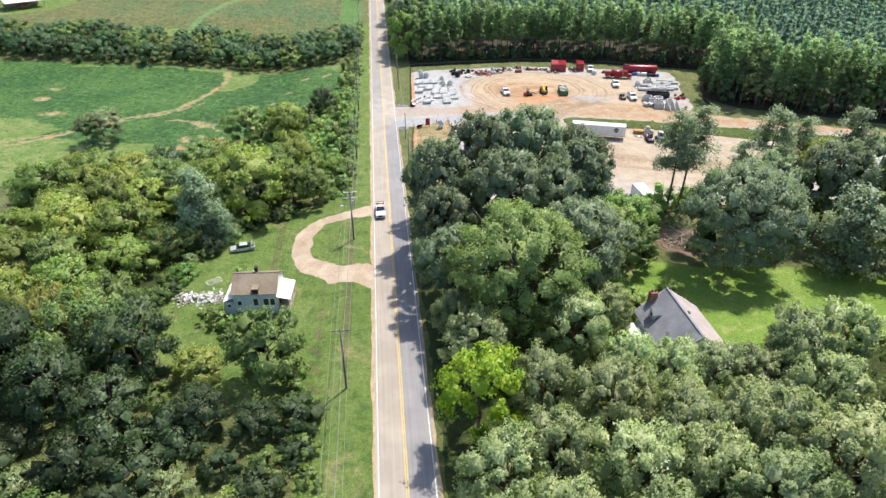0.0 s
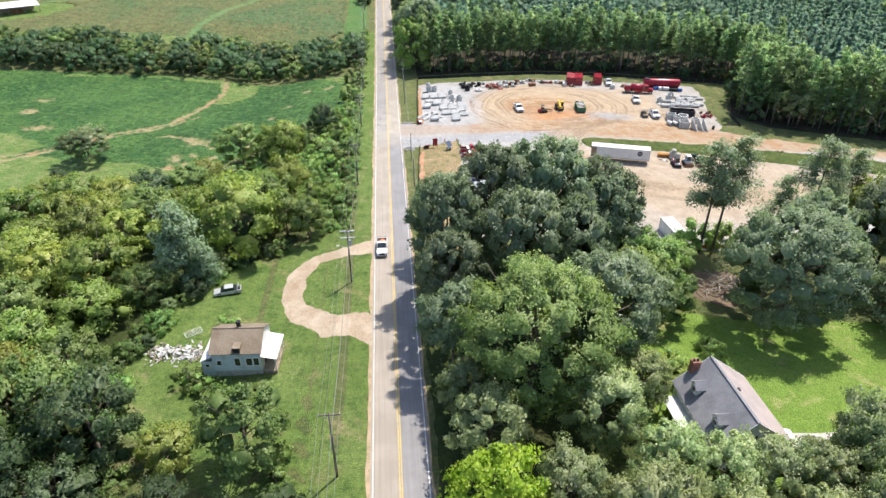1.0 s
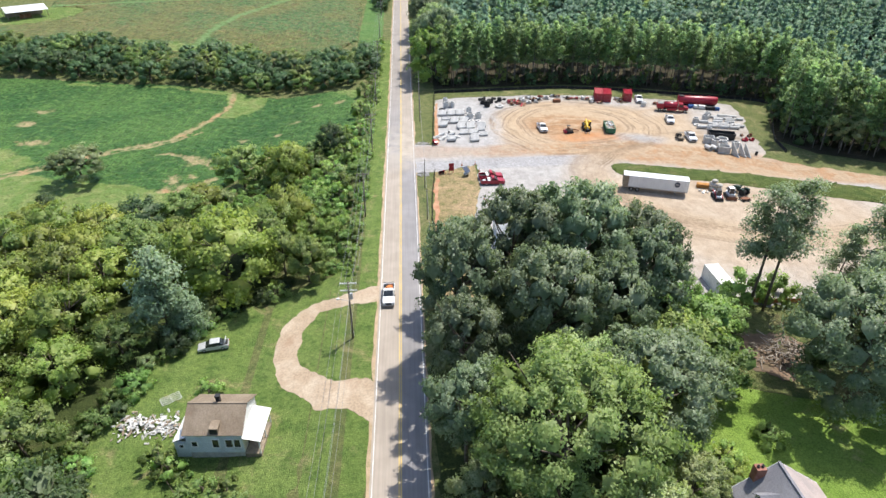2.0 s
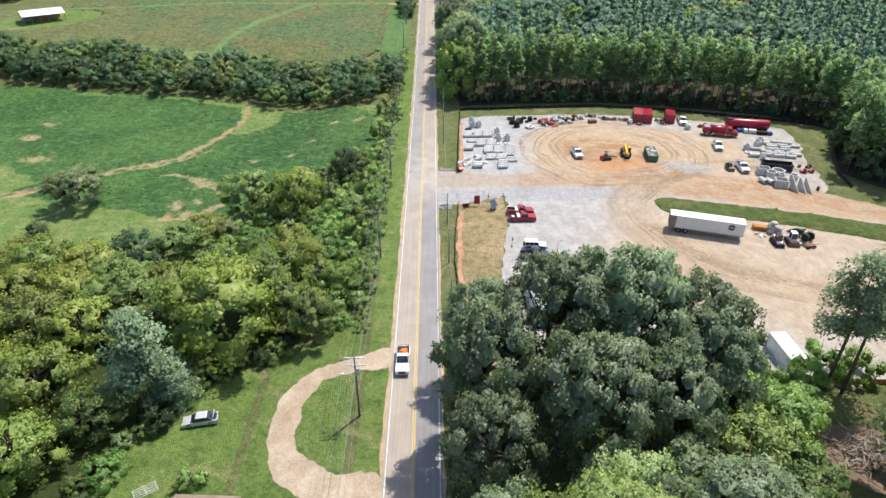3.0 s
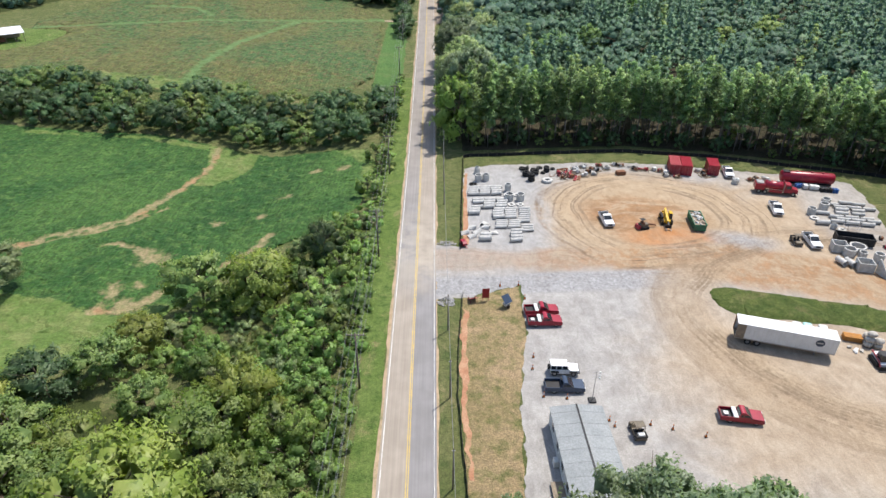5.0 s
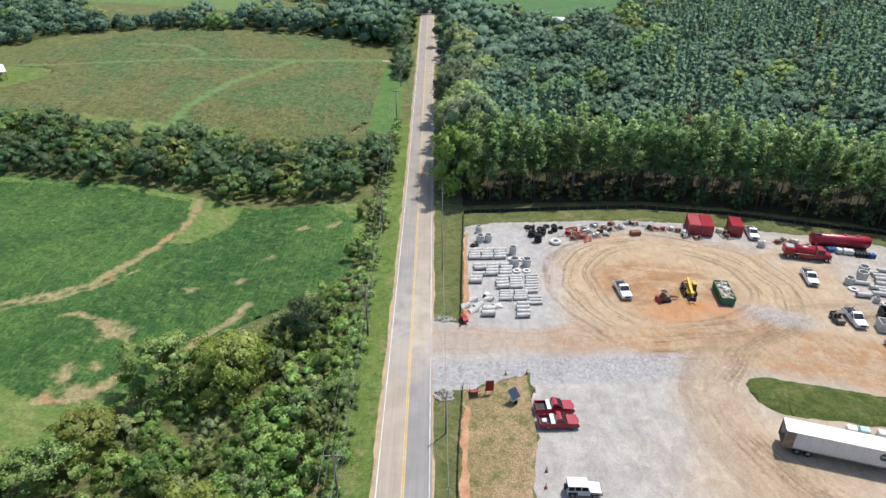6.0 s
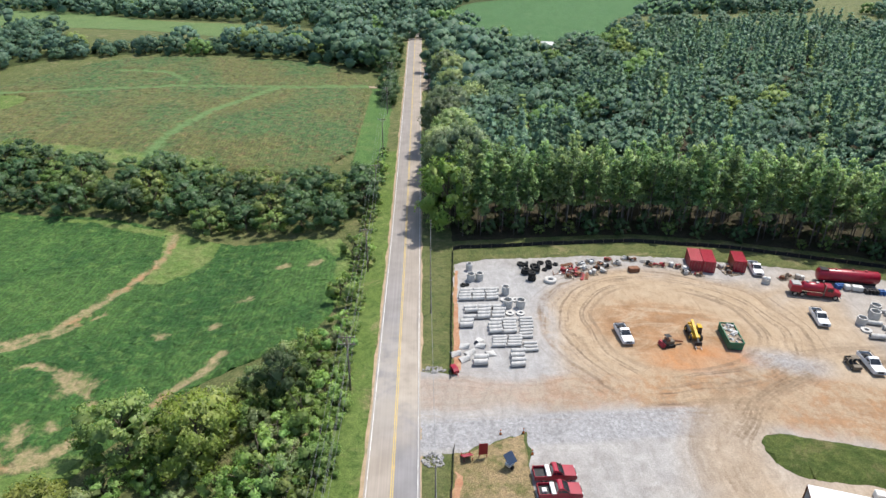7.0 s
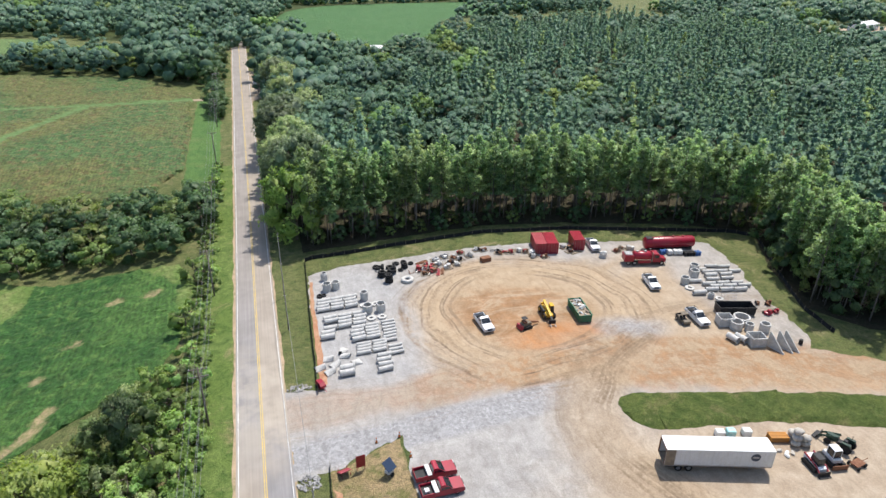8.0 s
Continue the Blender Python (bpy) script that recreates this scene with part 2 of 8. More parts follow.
GRASS = grass_material("grass", (0.11, 0.128, 0.048), (0.145, 0.152, 0.066), (0.075, 0.105, 0.036), (0.26, 0.22, 0.125))
LAWN = grass_material("lawn", (0.155, 0.25, 0.046), (0.19, 0.28, 0.06), (0.14, 0.225, 0.042), (0.36, 0.33, 0.16), 0.25)
# litter and undergrowth tones darkened: shade beneath the trees is in the colour
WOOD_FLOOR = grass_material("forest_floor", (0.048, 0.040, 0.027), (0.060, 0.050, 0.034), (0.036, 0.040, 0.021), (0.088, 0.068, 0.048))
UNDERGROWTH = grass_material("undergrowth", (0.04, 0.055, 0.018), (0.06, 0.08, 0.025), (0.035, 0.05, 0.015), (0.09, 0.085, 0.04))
DRY_GRASS = grass_material("dry_grass", (0.33, 0.245, 0.15), (0.25, 0.195, 0.105), (0.15, 0.15, 0.062), (0.38, 0.27, 0.18))
gx = np.concatenate([np.linspace(-3000, -420, 14), np.arange(-400, 401, 4.0), np.linspace(420, 3000, 14)])
gy = np.concatenate([np.linspace(-2500, -60, 10), np.arange(-50, 701, 4.0), np.linspace(720, 4000, 16)])
X, Y = np.meshgrid(gx, gy)
ids = np.arange(X.size).reshape(X.shape)
quads = np.stack([ids[:-1, :-1], ids[:-1, 1:], ids[1:, 1:], ids[1:, :-1]], -1).reshape(-1, 4)
ground = new("ground", fast_mesh("ground", np.stack([X, Y, ground_z(X, Y)], -1).reshape(-1, 3), quads, GRASS))
ground.data.polygons.foreach_set("use_smooth", [True] * len(ground.data.polygons))
tagged(ground, "rough green verge and meadow grass", "ground", kind="structure")


# ---- road ----
def strip(name, x0, x1, y0, y1, lift, material, step=6.0, wobble=0.0, seed=0):
    ys = np.arange(y0, y1 + step, step)
    w = [wobble * noise.noise(Vector((yy * 0.23, seed * 9.1, 0))) + 0.5 * wobble * noise.noise(Vector((yy * 0.9, seed * 3.3, 2))) for yy in ys]
    v = []
    for yy, d in zip(ys, w):
        v += [(x0 + (d if x0 < 0 else 0), yy, gz(0, yy) + lift), (x1 + (d if x1 > 0 else 0), yy, gz(0, yy) + lift)]
    return finish(name, v, [(2 * i, 2 * i + 1, 2 * i + 3, 2 * i + 2) for i in range(len(ys) - 1)], material, smooth=True)


def asphalt_material():
    m, nt, bs = shader("asphalt", 0.85, 0, 0.3)
    vec = coords(nt)
    tc = nt.nodes.new("ShaderNodeSeparateXYZ")
    nt.links.new(vec, tc.inputs[0])
    x, y = tc.outputs["X"], tc.outputs["Y"]
    side = remap(nt, maths(nt, "ADD", x, maths(nt, "MULTIPLY", noise_out(nt, vec, 0.4), 0.8)), 0.2, 0.7)
    late = remap(nt, maths(nt, "ADD", y, maths(nt, "MULTIPLY", noise_out(nt, vec, 0.15), 22.0)), 182, 200)
    tan_side = maths(nt, "ABSOLUTE", maths(nt, "SUBTRACT", side, late))
    col = mix(nt, maths(nt, "MULTIPLY", tan_side, remap(nt, y, 190, 240, 1.0, 0.55)), (0.30, 0.262, 0.222), (0.218, 0.21, 0.212))
    long = coords(nt, (3.0, 0.06, 1))
    col = mix(nt, 0.7, col, mix(nt, remap(nt, noise_out(nt, long, 1.0, 4.0), 0.3, 0.7), (0.88, 0.88, 0.88), (1.1, 1.1, 1.1)), "MULTIPLY")
    col = mix(nt, 0.6, col, mix(nt, remap(nt, noise_out(nt, vec, 0.25, 5.0), 0.35, 0.7), (0.85, 0.83, 0.8), (1.12, 1.1, 1.08)), "MULTIPLY")
    dust = maths(nt, "MULTIPLY", remap(nt, y, 172, 184), maths(nt, "SUBTRACT", 1.0, remap(nt, y, 192, 215)))
    dust = maths(nt, "MULTIPLY", dust, remap(nt, noise_out(nt, vec, 0.3, 5.0), 0.3, 0.6))
    col = mix(nt, maths(nt, "MULTIPLY", dust, 0.45), col, (0.42, 0.37, 0.30))
    nt.links.new(col, bs.inputs["Base Color"])
    bump(nt, bs, noise_out(nt, vec, 30.0, 3.0), 0.3, 0.01)
    return m


ASPHALT = asphalt_material()
SHOULDER = mottled("sandy_shoulder", (0.40, 0.29, 0.19), (0.30, 0.23, 0.14), 0.6, 0.95, grain=9, bumps=0.4, dirt=(0.12, 0.14, 0.05))
WHITE_LINE = mottled("white_road_paint", (0.62, 0.61, 0.58), (0.42, 0.40, 0.37), 0.5, 0.7, grain=6, bumps=0.05)
YELLOW_LINE = mottled("yellow_road_paint", (0.55, 0.38, 0.09), (0.45, 0.35, 0.14), 0.4, 0.7, grain=5, bumps=0.05)
tagged(strip("road_shoulder", -4.05, 3.9, -80, 560, 0.03, SHOULDER, 2.0, 0.35, 2), "sandy worn shoulders beside the asphalt road", "road shoulder", kind="structure")
road = tagged(strip("road", -3.62, 3.62, -80, 560, 0.06, ASPHALT, 3.0, 0.06, 3), "sun-bleached two-lane asphalt country road", "road", kind="structure")
for x0 in (-3.36, 3.24):
    tagged(strip("edge_line", x0, x0 + 0.13, -80, 560, 0.066, WHITE_LINE, 3.0), "worn white painted edge line", "road marking", kind="structure")
for x0 in (-0.19, 0.07):
    tagged(strip("centre_line", x0, x0 + 0.12, -80, 560, 0.066, YELLOW_LINE, 3.0), "faded yellow painted centre line", "road marking", kind="structure")

# ---- contractor's yard ----
YARD = [(3.4, 191.5), (9.7, 190.9), (10.3, 213), (11.2, 229), (17.7, 231), (29, 232), (47.7, 232.5), (62.5, 231), (83, 226), (97, 223), (103, 219), (101, 208), (97, 197),
        (96, 188), (92, 178), (101, 172), (150, 150), (150, 118), (95, 118), (60, 117), (40, 126), (16, 126), (14, 134), (15, 149), (18, 166), (19, 177.5), (9.4, 174), (3.4, 173.5)]
ISLAND = [(52, 176), (50.8, 172), (53.6, 168.6), (59, 167), (71, 165.5), (84, 160), (150, 133), (150, 143), (93, 165.4), (70.4, 172.3), (56, 177)]


def yard_material():
    m, nt, bs = shader("yard_gravel", 0.95, 0, 0.2)
    vec = coords(nt)
    sep = nt.nodes.new("ShaderNodeSeparateXYZ")
    nt.links.new(vec, sep.inputs[0])
    x, y = sep.outputs["X"], sep.outputs["Y"]
    n1 = noise_out(nt, vec, 0.06, 6.0, 0.62, 0.5)
    n2 = noise_out(nt, vec, 0.3, 6.0, 0.68)
    stone = mix(nt, remap(nt, n2, 0.35, 0.65), (0.285, 0.273, 0.262), (0.362, 0.349, 0.333))
    blue = mix(nt, remap(nt, noise_out(nt, vec, 1.6, 5.0, 0.75), 0.35, 0.65), (0.22, 0.222, 0.23), (0.335, 0.332, 0.338))
    pebble = node(nt, "ShaderNodeTexVoronoi", Scale=2.3)
    nt.links.new(vec, pebble.inputs["Vector"])
    blue = mix(nt, 0.4, blue, mix(nt, pebble.outputs["Color"], (0.5, 0.5, 0.5), (1.5, 1.5, 1.5)), "MULTIPLY")
    tan = mix(nt, remap(nt, n2, 0.3, 0.7), (0.335, 0.25, 0.165), (0.405, 0.318, 0.222))
    red = mix(nt, remap(nt, n2, 0.3, 0.7), (0.235, 0.135, 0.07), (0.33, 0.195, 0.105))

    def blob(cx, cy, rx, ry, soft=0.35, wob=0.9):
        dx, dy = maths(nt, "DIVIDE", maths(nt, "SUBTRACT", x, cx), rx), maths(nt, "DIVIDE", maths(nt, "SUBTRACT", y, cy), ry)
        d = maths(nt, "SQRT", maths(nt, "ADD", maths(nt, "MULTIPLY", dx, dx), maths(nt, "MULTIPLY", dy, dy)))
        d = maths(nt, "ADD", d, maths(nt, "MULTIPLY", maths(nt, "SUBTRACT", n1, 0.5), wob))
        return d, remap(nt, d, 1 - soft, 1 + soft, 1, 0)

    ring_d, ring = blob(50, 204, 25.5, 21, 0.22, 0.7)
    col = mix(nt, ring, stone, tan)
    _, right = blob(84, 196, 22, 24, 0.4)
    col = mix(nt, maths(nt, "MULTIPLY", right, 0.85), col, tan)
    _, core = blob(48, 203, 12.5, 10.5, 0.3, 0.8)
    col = mix(nt, maths(nt, "MULTIPLY", core, remap(nt, noise_out(nt, coords(nt, (0.6, 1.3, 1)), 0.2, 6.0, 0.7, 0.8), 0.38, 0.58, 0.15, 1.0)), col, red)
    _, clay = blob(51, 194.5, 8.5, 3.6, 0.4, 1.1)
    _, patch = blob(60, 191.5, 10, 5.0, 0.4, 1.2)
    col = mix(nt, maths(nt, "MULTIPLY", patch, 0.85), col, blue)
    col = mix(nt, maths(nt, "MULTIPLY", clay, 0.9), col, mix(nt, remap(nt, n2, 0.35, 0.65), (0.40, 0.185, 0.075), (0.36, 0.21, 0.115)))
    # haul road along the middle and out to the east
    lane = maths(nt, "SUBTRACT", y, maths(nt, "SUBTRACT", 186.5, maths(nt, "MULTIPLY", maths(nt, "MAXIMUM", maths(nt, "SUBTRACT", x, 52.0), 0.0), 0.33)))
    lane = maths(nt, "ADD", maths(nt, "ABSOLUTE", lane), maths(nt, "MULTIPLY", maths(nt, "SUBTRACT", n1, 0.5), 9.0))
    lane_m = maths(nt, "MAXIMUM", remap(nt, lane, 2.0, 5.5, 1, 0), maths(nt, "MULTIPLY", remap(nt, lane, 5.5, 9.5, 1, 0), remap(nt, x, 46, 56)))
    lane_m = maths(nt, "MULTIPLY", lane_m, remap(nt, x, 3, 45, 0.35, 0.95))
    col = mix(nt, lane_m, col, mix(nt, remap(nt, n2, 0.4, 0.6), tan, red))
    # crushed stone band beside it
    band = maths(nt, "ABSOLUTE", maths(nt, "SUBTRACT", y, maths(nt, "ADD", 177.0, maths(nt, "MULTIPLY", x, 0.06))))
    band = maths(nt, "ADD", band, maths(nt, "MULTIPLY", maths(nt, "SUBTRACT", n1, 0.5), 5.0))
    band_m = maths(nt, "MULTIPLY", remap(nt, band, 2.0, 3.6, 1, 0), remap(nt, x, 44, 50, 1, 0))
    col = mix(nt, maths(nt, "MULTIPLY", band_m, 0.85), col, blue)
    _, south = blob(70, 148, 34, 24, 0.35, 0.9)
    col = mix(nt, maths(nt, "MULTIPLY", south, 0.75), col, tan)
    # pipe stacks stand on grey stone
    _, grey = blob(19, 209, 10, 20, 0.2, 0.4)
    col = mix(nt, maths(nt, "MULTIPLY", grey, 0.8), col, mix(nt, remap(nt, n2, 0.35, 0.65), (0.290, 0.289, 0.288), (0.363, 0.360, 0.360)))
    _, grey2 = blob(94, 200, 10, 22, 0.25, 0.5)
    col = mix(nt, maths(nt, "MULTIPLY", grey2, 0.7), col, mix(nt, remap(nt, n2, 0.35, 0.65), (0.290, 0.286, 0.281), (0.363, 0.354, 0.346)))
    # wheel tracks: bands of fine ruts that follow the ring and the swing round the bank
    def ruts(dist, scale, lo, hi, amount, tone):
        n = node(nt, "ShaderNodeTexNoise", Scale=1.0, Detail=3.0, Roughness=0.6)
        comb = nt.nodes.new("ShaderNodeCombineXYZ")
        nt.links.new(maths(nt, "MULTIPLY", dist, scale), comb.inputs[0])
        nt.links.new(maths(nt, "MULTIPLY", noise_out(nt, vec, 0.05, 2.0), 2.5), comb.inputs[1])
        nt.links.new(comb.outputs[0], n.inputs["Vector"])
        near = maths(nt, "MULTIPLY", remap(nt, dist, lo, lo + 0.15), remap(nt, dist, hi - 0.15, hi, 1, 0))
        near = maths(nt, "MULTIPLY", near, maths(nt, "MULTIPLY", remap(nt, n2, 0.3, 0.6, 0.2, 1.0), remap(nt, noise_out(nt, vec, 0.07, 3.0), 0.36, 0.52)))
        return mix(nt, maths(nt, "MULTIPLY", maths(nt, "MULTIPLY", remap(nt, maths(nt, "ADD", n.outputs["Fac"], maths(nt, "MULTIPLY", maths(nt, "SUBTRACT", noise_out(nt, vec, 1.3, 4.0, 0.7), 0.5), 0.35)), 0.46, 0.66), near), amount), col, tone)

    def oval(cx, cy, rx, ry, wob):
        dx, dy = maths(nt, "DIVIDE", maths(nt, "SUBTRACT", x, cx), rx), maths(nt, "DIVIDE", maths(nt, "SUBTRACT", y, cy), ry)
        d = maths(nt, "SQRT", maths(nt, "ADD", maths(nt, "MULTIPLY", dx, dx), maths(nt, "MULTIPLY", dy, dy)))
        return maths(nt, "ADD", d, maths(nt, "MULTIPLY", maths(nt, "SUBTRACT", noise_out(nt, vec, 0.035, 2.0), 0.5), wob))

    loop_d = oval(50, 204, 25, 21, 0.55)
    col = ruts(loop_d, 5.5, 0.6, 1.12, 0.75, (0.20, 0.155, 0.115))
    col = ruts(loop_d, 21.0, 0.5, 1.15, 0.95, (0.145, 0.105, 0.075))
    col = ruts(loop_d, 9.0, 0.55, 1.05, 0.55, (0.42, 0.31, 0.20))
    swing_d = oval(82, 166, 35, 27, 0.2)
    col = mix(nt, maths(nt, "MULTIPLY", maths(nt, "MULTIPLY", remap(nt, swing_d, 0.8, 0.95), remap(nt, swing_d, 1.05, 1.3, 1, 0)), remap(nt, y, 188, 184, 0, 0.7)), col, tan)
    col = ruts(swing_d, 9.0, 0.8, 1.3, 0.5, (0.21, 0.155, 0.105))
    col = ruts(swing_d, 30.0, 0.8, 1.25, 0.9, (0.165, 0.12, 0.08))
    lane_d = maths(nt, "ADD", maths(nt, "MULTIPLY", lane, 0.08), 0.5)
    col = ruts(lane_d, 18.0, 0.4, 1.1, 0.3, (0.22, 0.14, 0.085))
    fine = noise_out(nt, vec, 4.0, 6.0, 0.75)
    col = mix(nt, 0.7, col, mix(nt, remap(nt, fine, 0.3, 0.7), (0.78, 0.77, 0.76), (1.14, 1.14, 1.14)), "MULTIPLY")
    scuff = noise_out(nt, coords(nt, (1.0, 0.45, 1)), 0.55, 6.0, 0.72, 1.5)
    col = mix(nt, 0.6, col, mix(nt, remap(nt, scuff, 0.34, 0.64), (0.8, 0.78, 0.76), (1.1, 1.1, 1.1)), "MULTIPLY")
    nt.links.new(col, bs.inputs["Base Color"])
    bump(nt, bs, maths(nt, "ADD", fine, n2), 0.6, 0.14)
    return m


YARD_GRAVEL = yard_material()
yard = sheet("gravel_yard", YARD, 0.045, YARD_GRAVEL, 6.0, 0.6, 0.9, 4)
tagged(yard, "pale gravel yard with orange dirt wheel tracks", "gravel yard", kind="structure")
BANK_GRASS = grass_material("bank_grass", (0.072, 0.10, 0.028), (0.10, 0.122, 0.036), (0.05, 0.08, 0.02), (0.17, 0.15, 0.075))
island = sheet("grass_bank", rounded(ISLAND, 2), 0.06, BANK_GRASS, 2.0, 0.5, 0.55, 5, 0.12, 0.35, 0.8)
tagged(island, "rough green grass bank inside the gravel yard", "grass bank", kind="structure")
STRIP = [(8.3, 174), (9.6, 173.7), (18.3, 177.4), (18.2, 166), (15.2, 149), (14, 134), (14, 122), (7.4, 122), (7.2, 150)]
tagged(sheet("dry_grass_strip", STRIP, 0.05, DRY_GRASS, 3.0, 0.8, 0.4, 6), "dry straw-coloured grass strip beside the yard", "dry grass", kind="structure")

# ---- sandy loop drive ----
LOOP_OUT = [(-2.8, 126.4), (-4.3, 126.0), (-10, 124), (-16, 121.5), (-19.2, 116), (-19.4, 110), (-18.2, 105.6), (-15.8, 102.4), (-12.8, 99.8), (-11.4, 97.6), (-8.5, 97.6), (-5.4, 96.6), (-3.0, 93.8)]
LOOP_IN = [(-2.8, 103.4), (-8, 103), (-12, 104.4), (-14.8, 107.6), (-16, 112.5), (-15.2, 116.5), (-13.4, 119.2), (-8.6, 121.3), (-2.8, 121.2)]
SAND = mottled("sandy_drive", (0.318, 0.245, 0.172), (0.396, 0.323, 0.241), 0.3, 0.95, grain=3, bumps=0.4, dirt=(0.258, 0.172, 0.112))
tagged(sheet("sandy_drive", rounded(LOOP_OUT + LOOP_IN, 2), 0.045, SAND, 2.0, 0.3, 0.65, 7), "pale sandy loop drive with gravel", "driveway", kind="structure")
FRESH_GRASS = grass_material("fresh_grass", (0.115, 0.171, 0.044), (0.145, 0.200, 0.060), (0.075, 0.127, 0.032), (0.260, 0.229, 0.120))
tagged(sheet("rough_lawn", [(-4.0, 30), (-4.0, 300), (-9.5, 300), (-10, 150), (-12, 130), (-40, 118), (-42, 96), (-36, 82), (-14, 64), (-11, 30)], 0.022, FRESH_GRASS, 4.0, 1.5, 0.5, 71, 0.0), "fresh uneven grass round the old house", "grass", kind="structure")

# ---- trees ----
def unit(v):
    return v / (np.linalg.norm(v, axis=1, keepdims=True) + 1e-9)


def leaf_cloud(rng, centres, radii, per, leaf, droop=-0.45, heart=None, form=0.75, loose=0.6, hubs=None, clumpy=0.3):
    """Leaves spread over the skins of many clumps: small blades that face roughly outwards. Gives places, faces and normals."""
    n = len(centres) * per
    d = unit(rng.normal(size=(n, 3)))
    d[:, 2] = np.where(d[:, 2] < droop, -d[:, 2], d[:, 2])
    squash = np.repeat(rng.uniform((0.8, 0.8, 0.6), (1.3, 1.3, 0.95), (len(centres), 3)), per, 0)
    p = np.repeat(centres, per, 0) + d * (np.repeat(radii, per) * rng.uniform(0.5, 1.2, n))[:, None] * squash
    soft = d * clumpy + [0, 0, 0.15]
    if heart is not None:
        soft = soft + unit(p - heart) * form
    if hubs is not None:
        soft = soft + unit(p - np.repeat(hubs, per, 0)) * 0.28
    soft = unit(soft + rng.normal(scale=0.34, size=(n, 3)))
    face = unit(soft + rng.normal(scale=loose, size=(n, 3)))
    t = unit(np.cross(face, rng.normal(size=(n, 3))))
    b = np.cross(face, t)
    s = leaf * rng.uniform(0.6, 1.4, n)[:, None]
    t, b = t * s, b * s * 0.72
    v = np.stack([p + t, p - t * 0.55 + b, p - t * 0.55 - b], 1).reshape(-1, 3)
    return v, np.arange(3 * n).reshape(-1, 3), np.repeat(soft, 3, 0)


CUBE = np.array([(x, y, z) for z in (-0.6, 0.6) for y in (-0.7, 0.7) for x in (-0.7, 0.7)])
OCTA = np.array([(1.15, 0, 0), (-1.15, 0, 0), (0, 1.15, 0), (0, -1.15, 0), (0, 0, 1.0), (0, 0, -1.0)])
LUMP = np.concatenate([CUBE, OCTA])
LUMP_QUADS = [(8 + a, c, 8 + b, d) for a, b, c, d in ((0, 2, 3, 7), (0, 3, 5, 1), (0, 4, 5, 7), (0, 5, 1, 3), (1, 2, 6, 2), (1, 3, 0, 4), (1, 4, 4, 6), (1, 5, 2, 0), (2, 4, 7, 6), (2, 5, 2, 3), (3, 4, 4, 5), (3, 5, 1, 0))]
LUMP_SIDES = np.array([t for a, b, c, d in LUMP_QUADS for t in ((a, b, c), (a, c, d))])
turned = np.einsum("ij,ij->i", np.cross(LUMP[LUMP_SIDES[:, 1]] - LUMP[LUMP_SIDES[:, 0]], LUMP[LUMP_SIDES[:, 2]] - LUMP[LUMP_SIDES[:, 0]]), LUMP[LUMP_SIDES].mean(1)) < 0
LUMP_SIDES[turned] = LUMP_SIDES[turned][:, ::-1]


def lumps(rng, centres, radii, k, heart=None, form=0.75):
    """The dense inner mass of each clump as an uneven rounded lump."""
    n = len(LUMP)
    way = LUMP[None] * rng.uniform(0.72, 1.28, (len(centres), n, 1))
    v = (centres[:, None] + way * (radii * k)[:, None, None]).reshape(-1, 3)
    soft = unit(way.reshape(-1, 3)) * 0.45
    if heart is not None:
        soft = soft + unit(v - heart) * form
    q = LUMP_SIDES[None] + (np.arange(len(centres)) * n)[:, None, None]
    return v, q.reshape(-1, 3), unit(soft)


def joined(*parts):
    vs, qs, ns, n = [], [], [], 0
    for v, q, soft in parts:
        vs.append(v)
        qs.append(q + n)
        ns.append(soft)
        n += len(v)
    return np.concatenate(vs), np.concatenate(qs), np.concatenate(ns)


def broad_clumps(rng, radius, height, bare, n, size):
    """Clumps over the skin of a broad, uneven crown."""
    i = np.arange(n) + 0.5
    phi = np.arccos(1 - 1.62 * i / n)
    th = math.pi * (1 + 5**0.5) * i + rng.uniform(0, 6)
    zc, rz = (height + bare) / 2, (height - bare) / 2
    lobes = 1 + 0.14 * np.sin(3 * th + rng.uniform(0, 6)) * np.sin(phi) + 0.09 * np.cos(2 * th + 4 * phi + rng.uniform(0, 6)) + rng.uniform(-0.11, 0.11, n)
    c = np.stack([np.sin(phi) * np.cos(th) * radius * lobes, np.sin(phi) * np.sin(th) * radius * lobes, zc + np.cos(phi) * rz * (0.9 + 0.2 * (lobes - 1))], -1)
    c *= np.where(np.arange(n) % 4 == 0, 0.72, 1.0)[:, None] ** [1, 1, 0]
    r = size * radius * rng.uniform(0.7, 1.3, n)
    return c - [0, 0, 1] * (r * 0.6)[:, None], r


def limbs(g, rng, height, bare, radius, r0, count):
    bend = [Vector((rng.uniform(-0.3, 0.3), rng.uniform(-0.3, 0.3), height * k)) for k in (0, 0.25, 0.5, 0.8)]
    bend[0] = Vector((0, 0, -0.3))
    for a, b, ra, rb in zip(bend, bend[1:], (r0, r0 * 0.75, r0 * 0.5), (r0 * 0.75, r0 * 0.5, r0 * 0.18)):
        g.tube(a, b, ra, rb, 8)
    for k in range(count):
        t = rng.uniform(0.25, 0.65)
        a = bend[1].lerp(bend[3], t)
        th = 6.28 * k / count + rng.uniform(-0.4, 0.4)
        out = Vector((math.cos(th), math.sin(th), rng.uniform(0.5, 1.1)))
        mid = a + out * radius * 0.4
        end = mid + (out + Vector((0, 0, 0.3))) * radius * 0.35
        g.tube(a, mid, r0 * 0.32, r0 * 0.2, 6)
        g.tube(mid, end, r0 * 0.2, r0 * 0.06, 5)
    return g


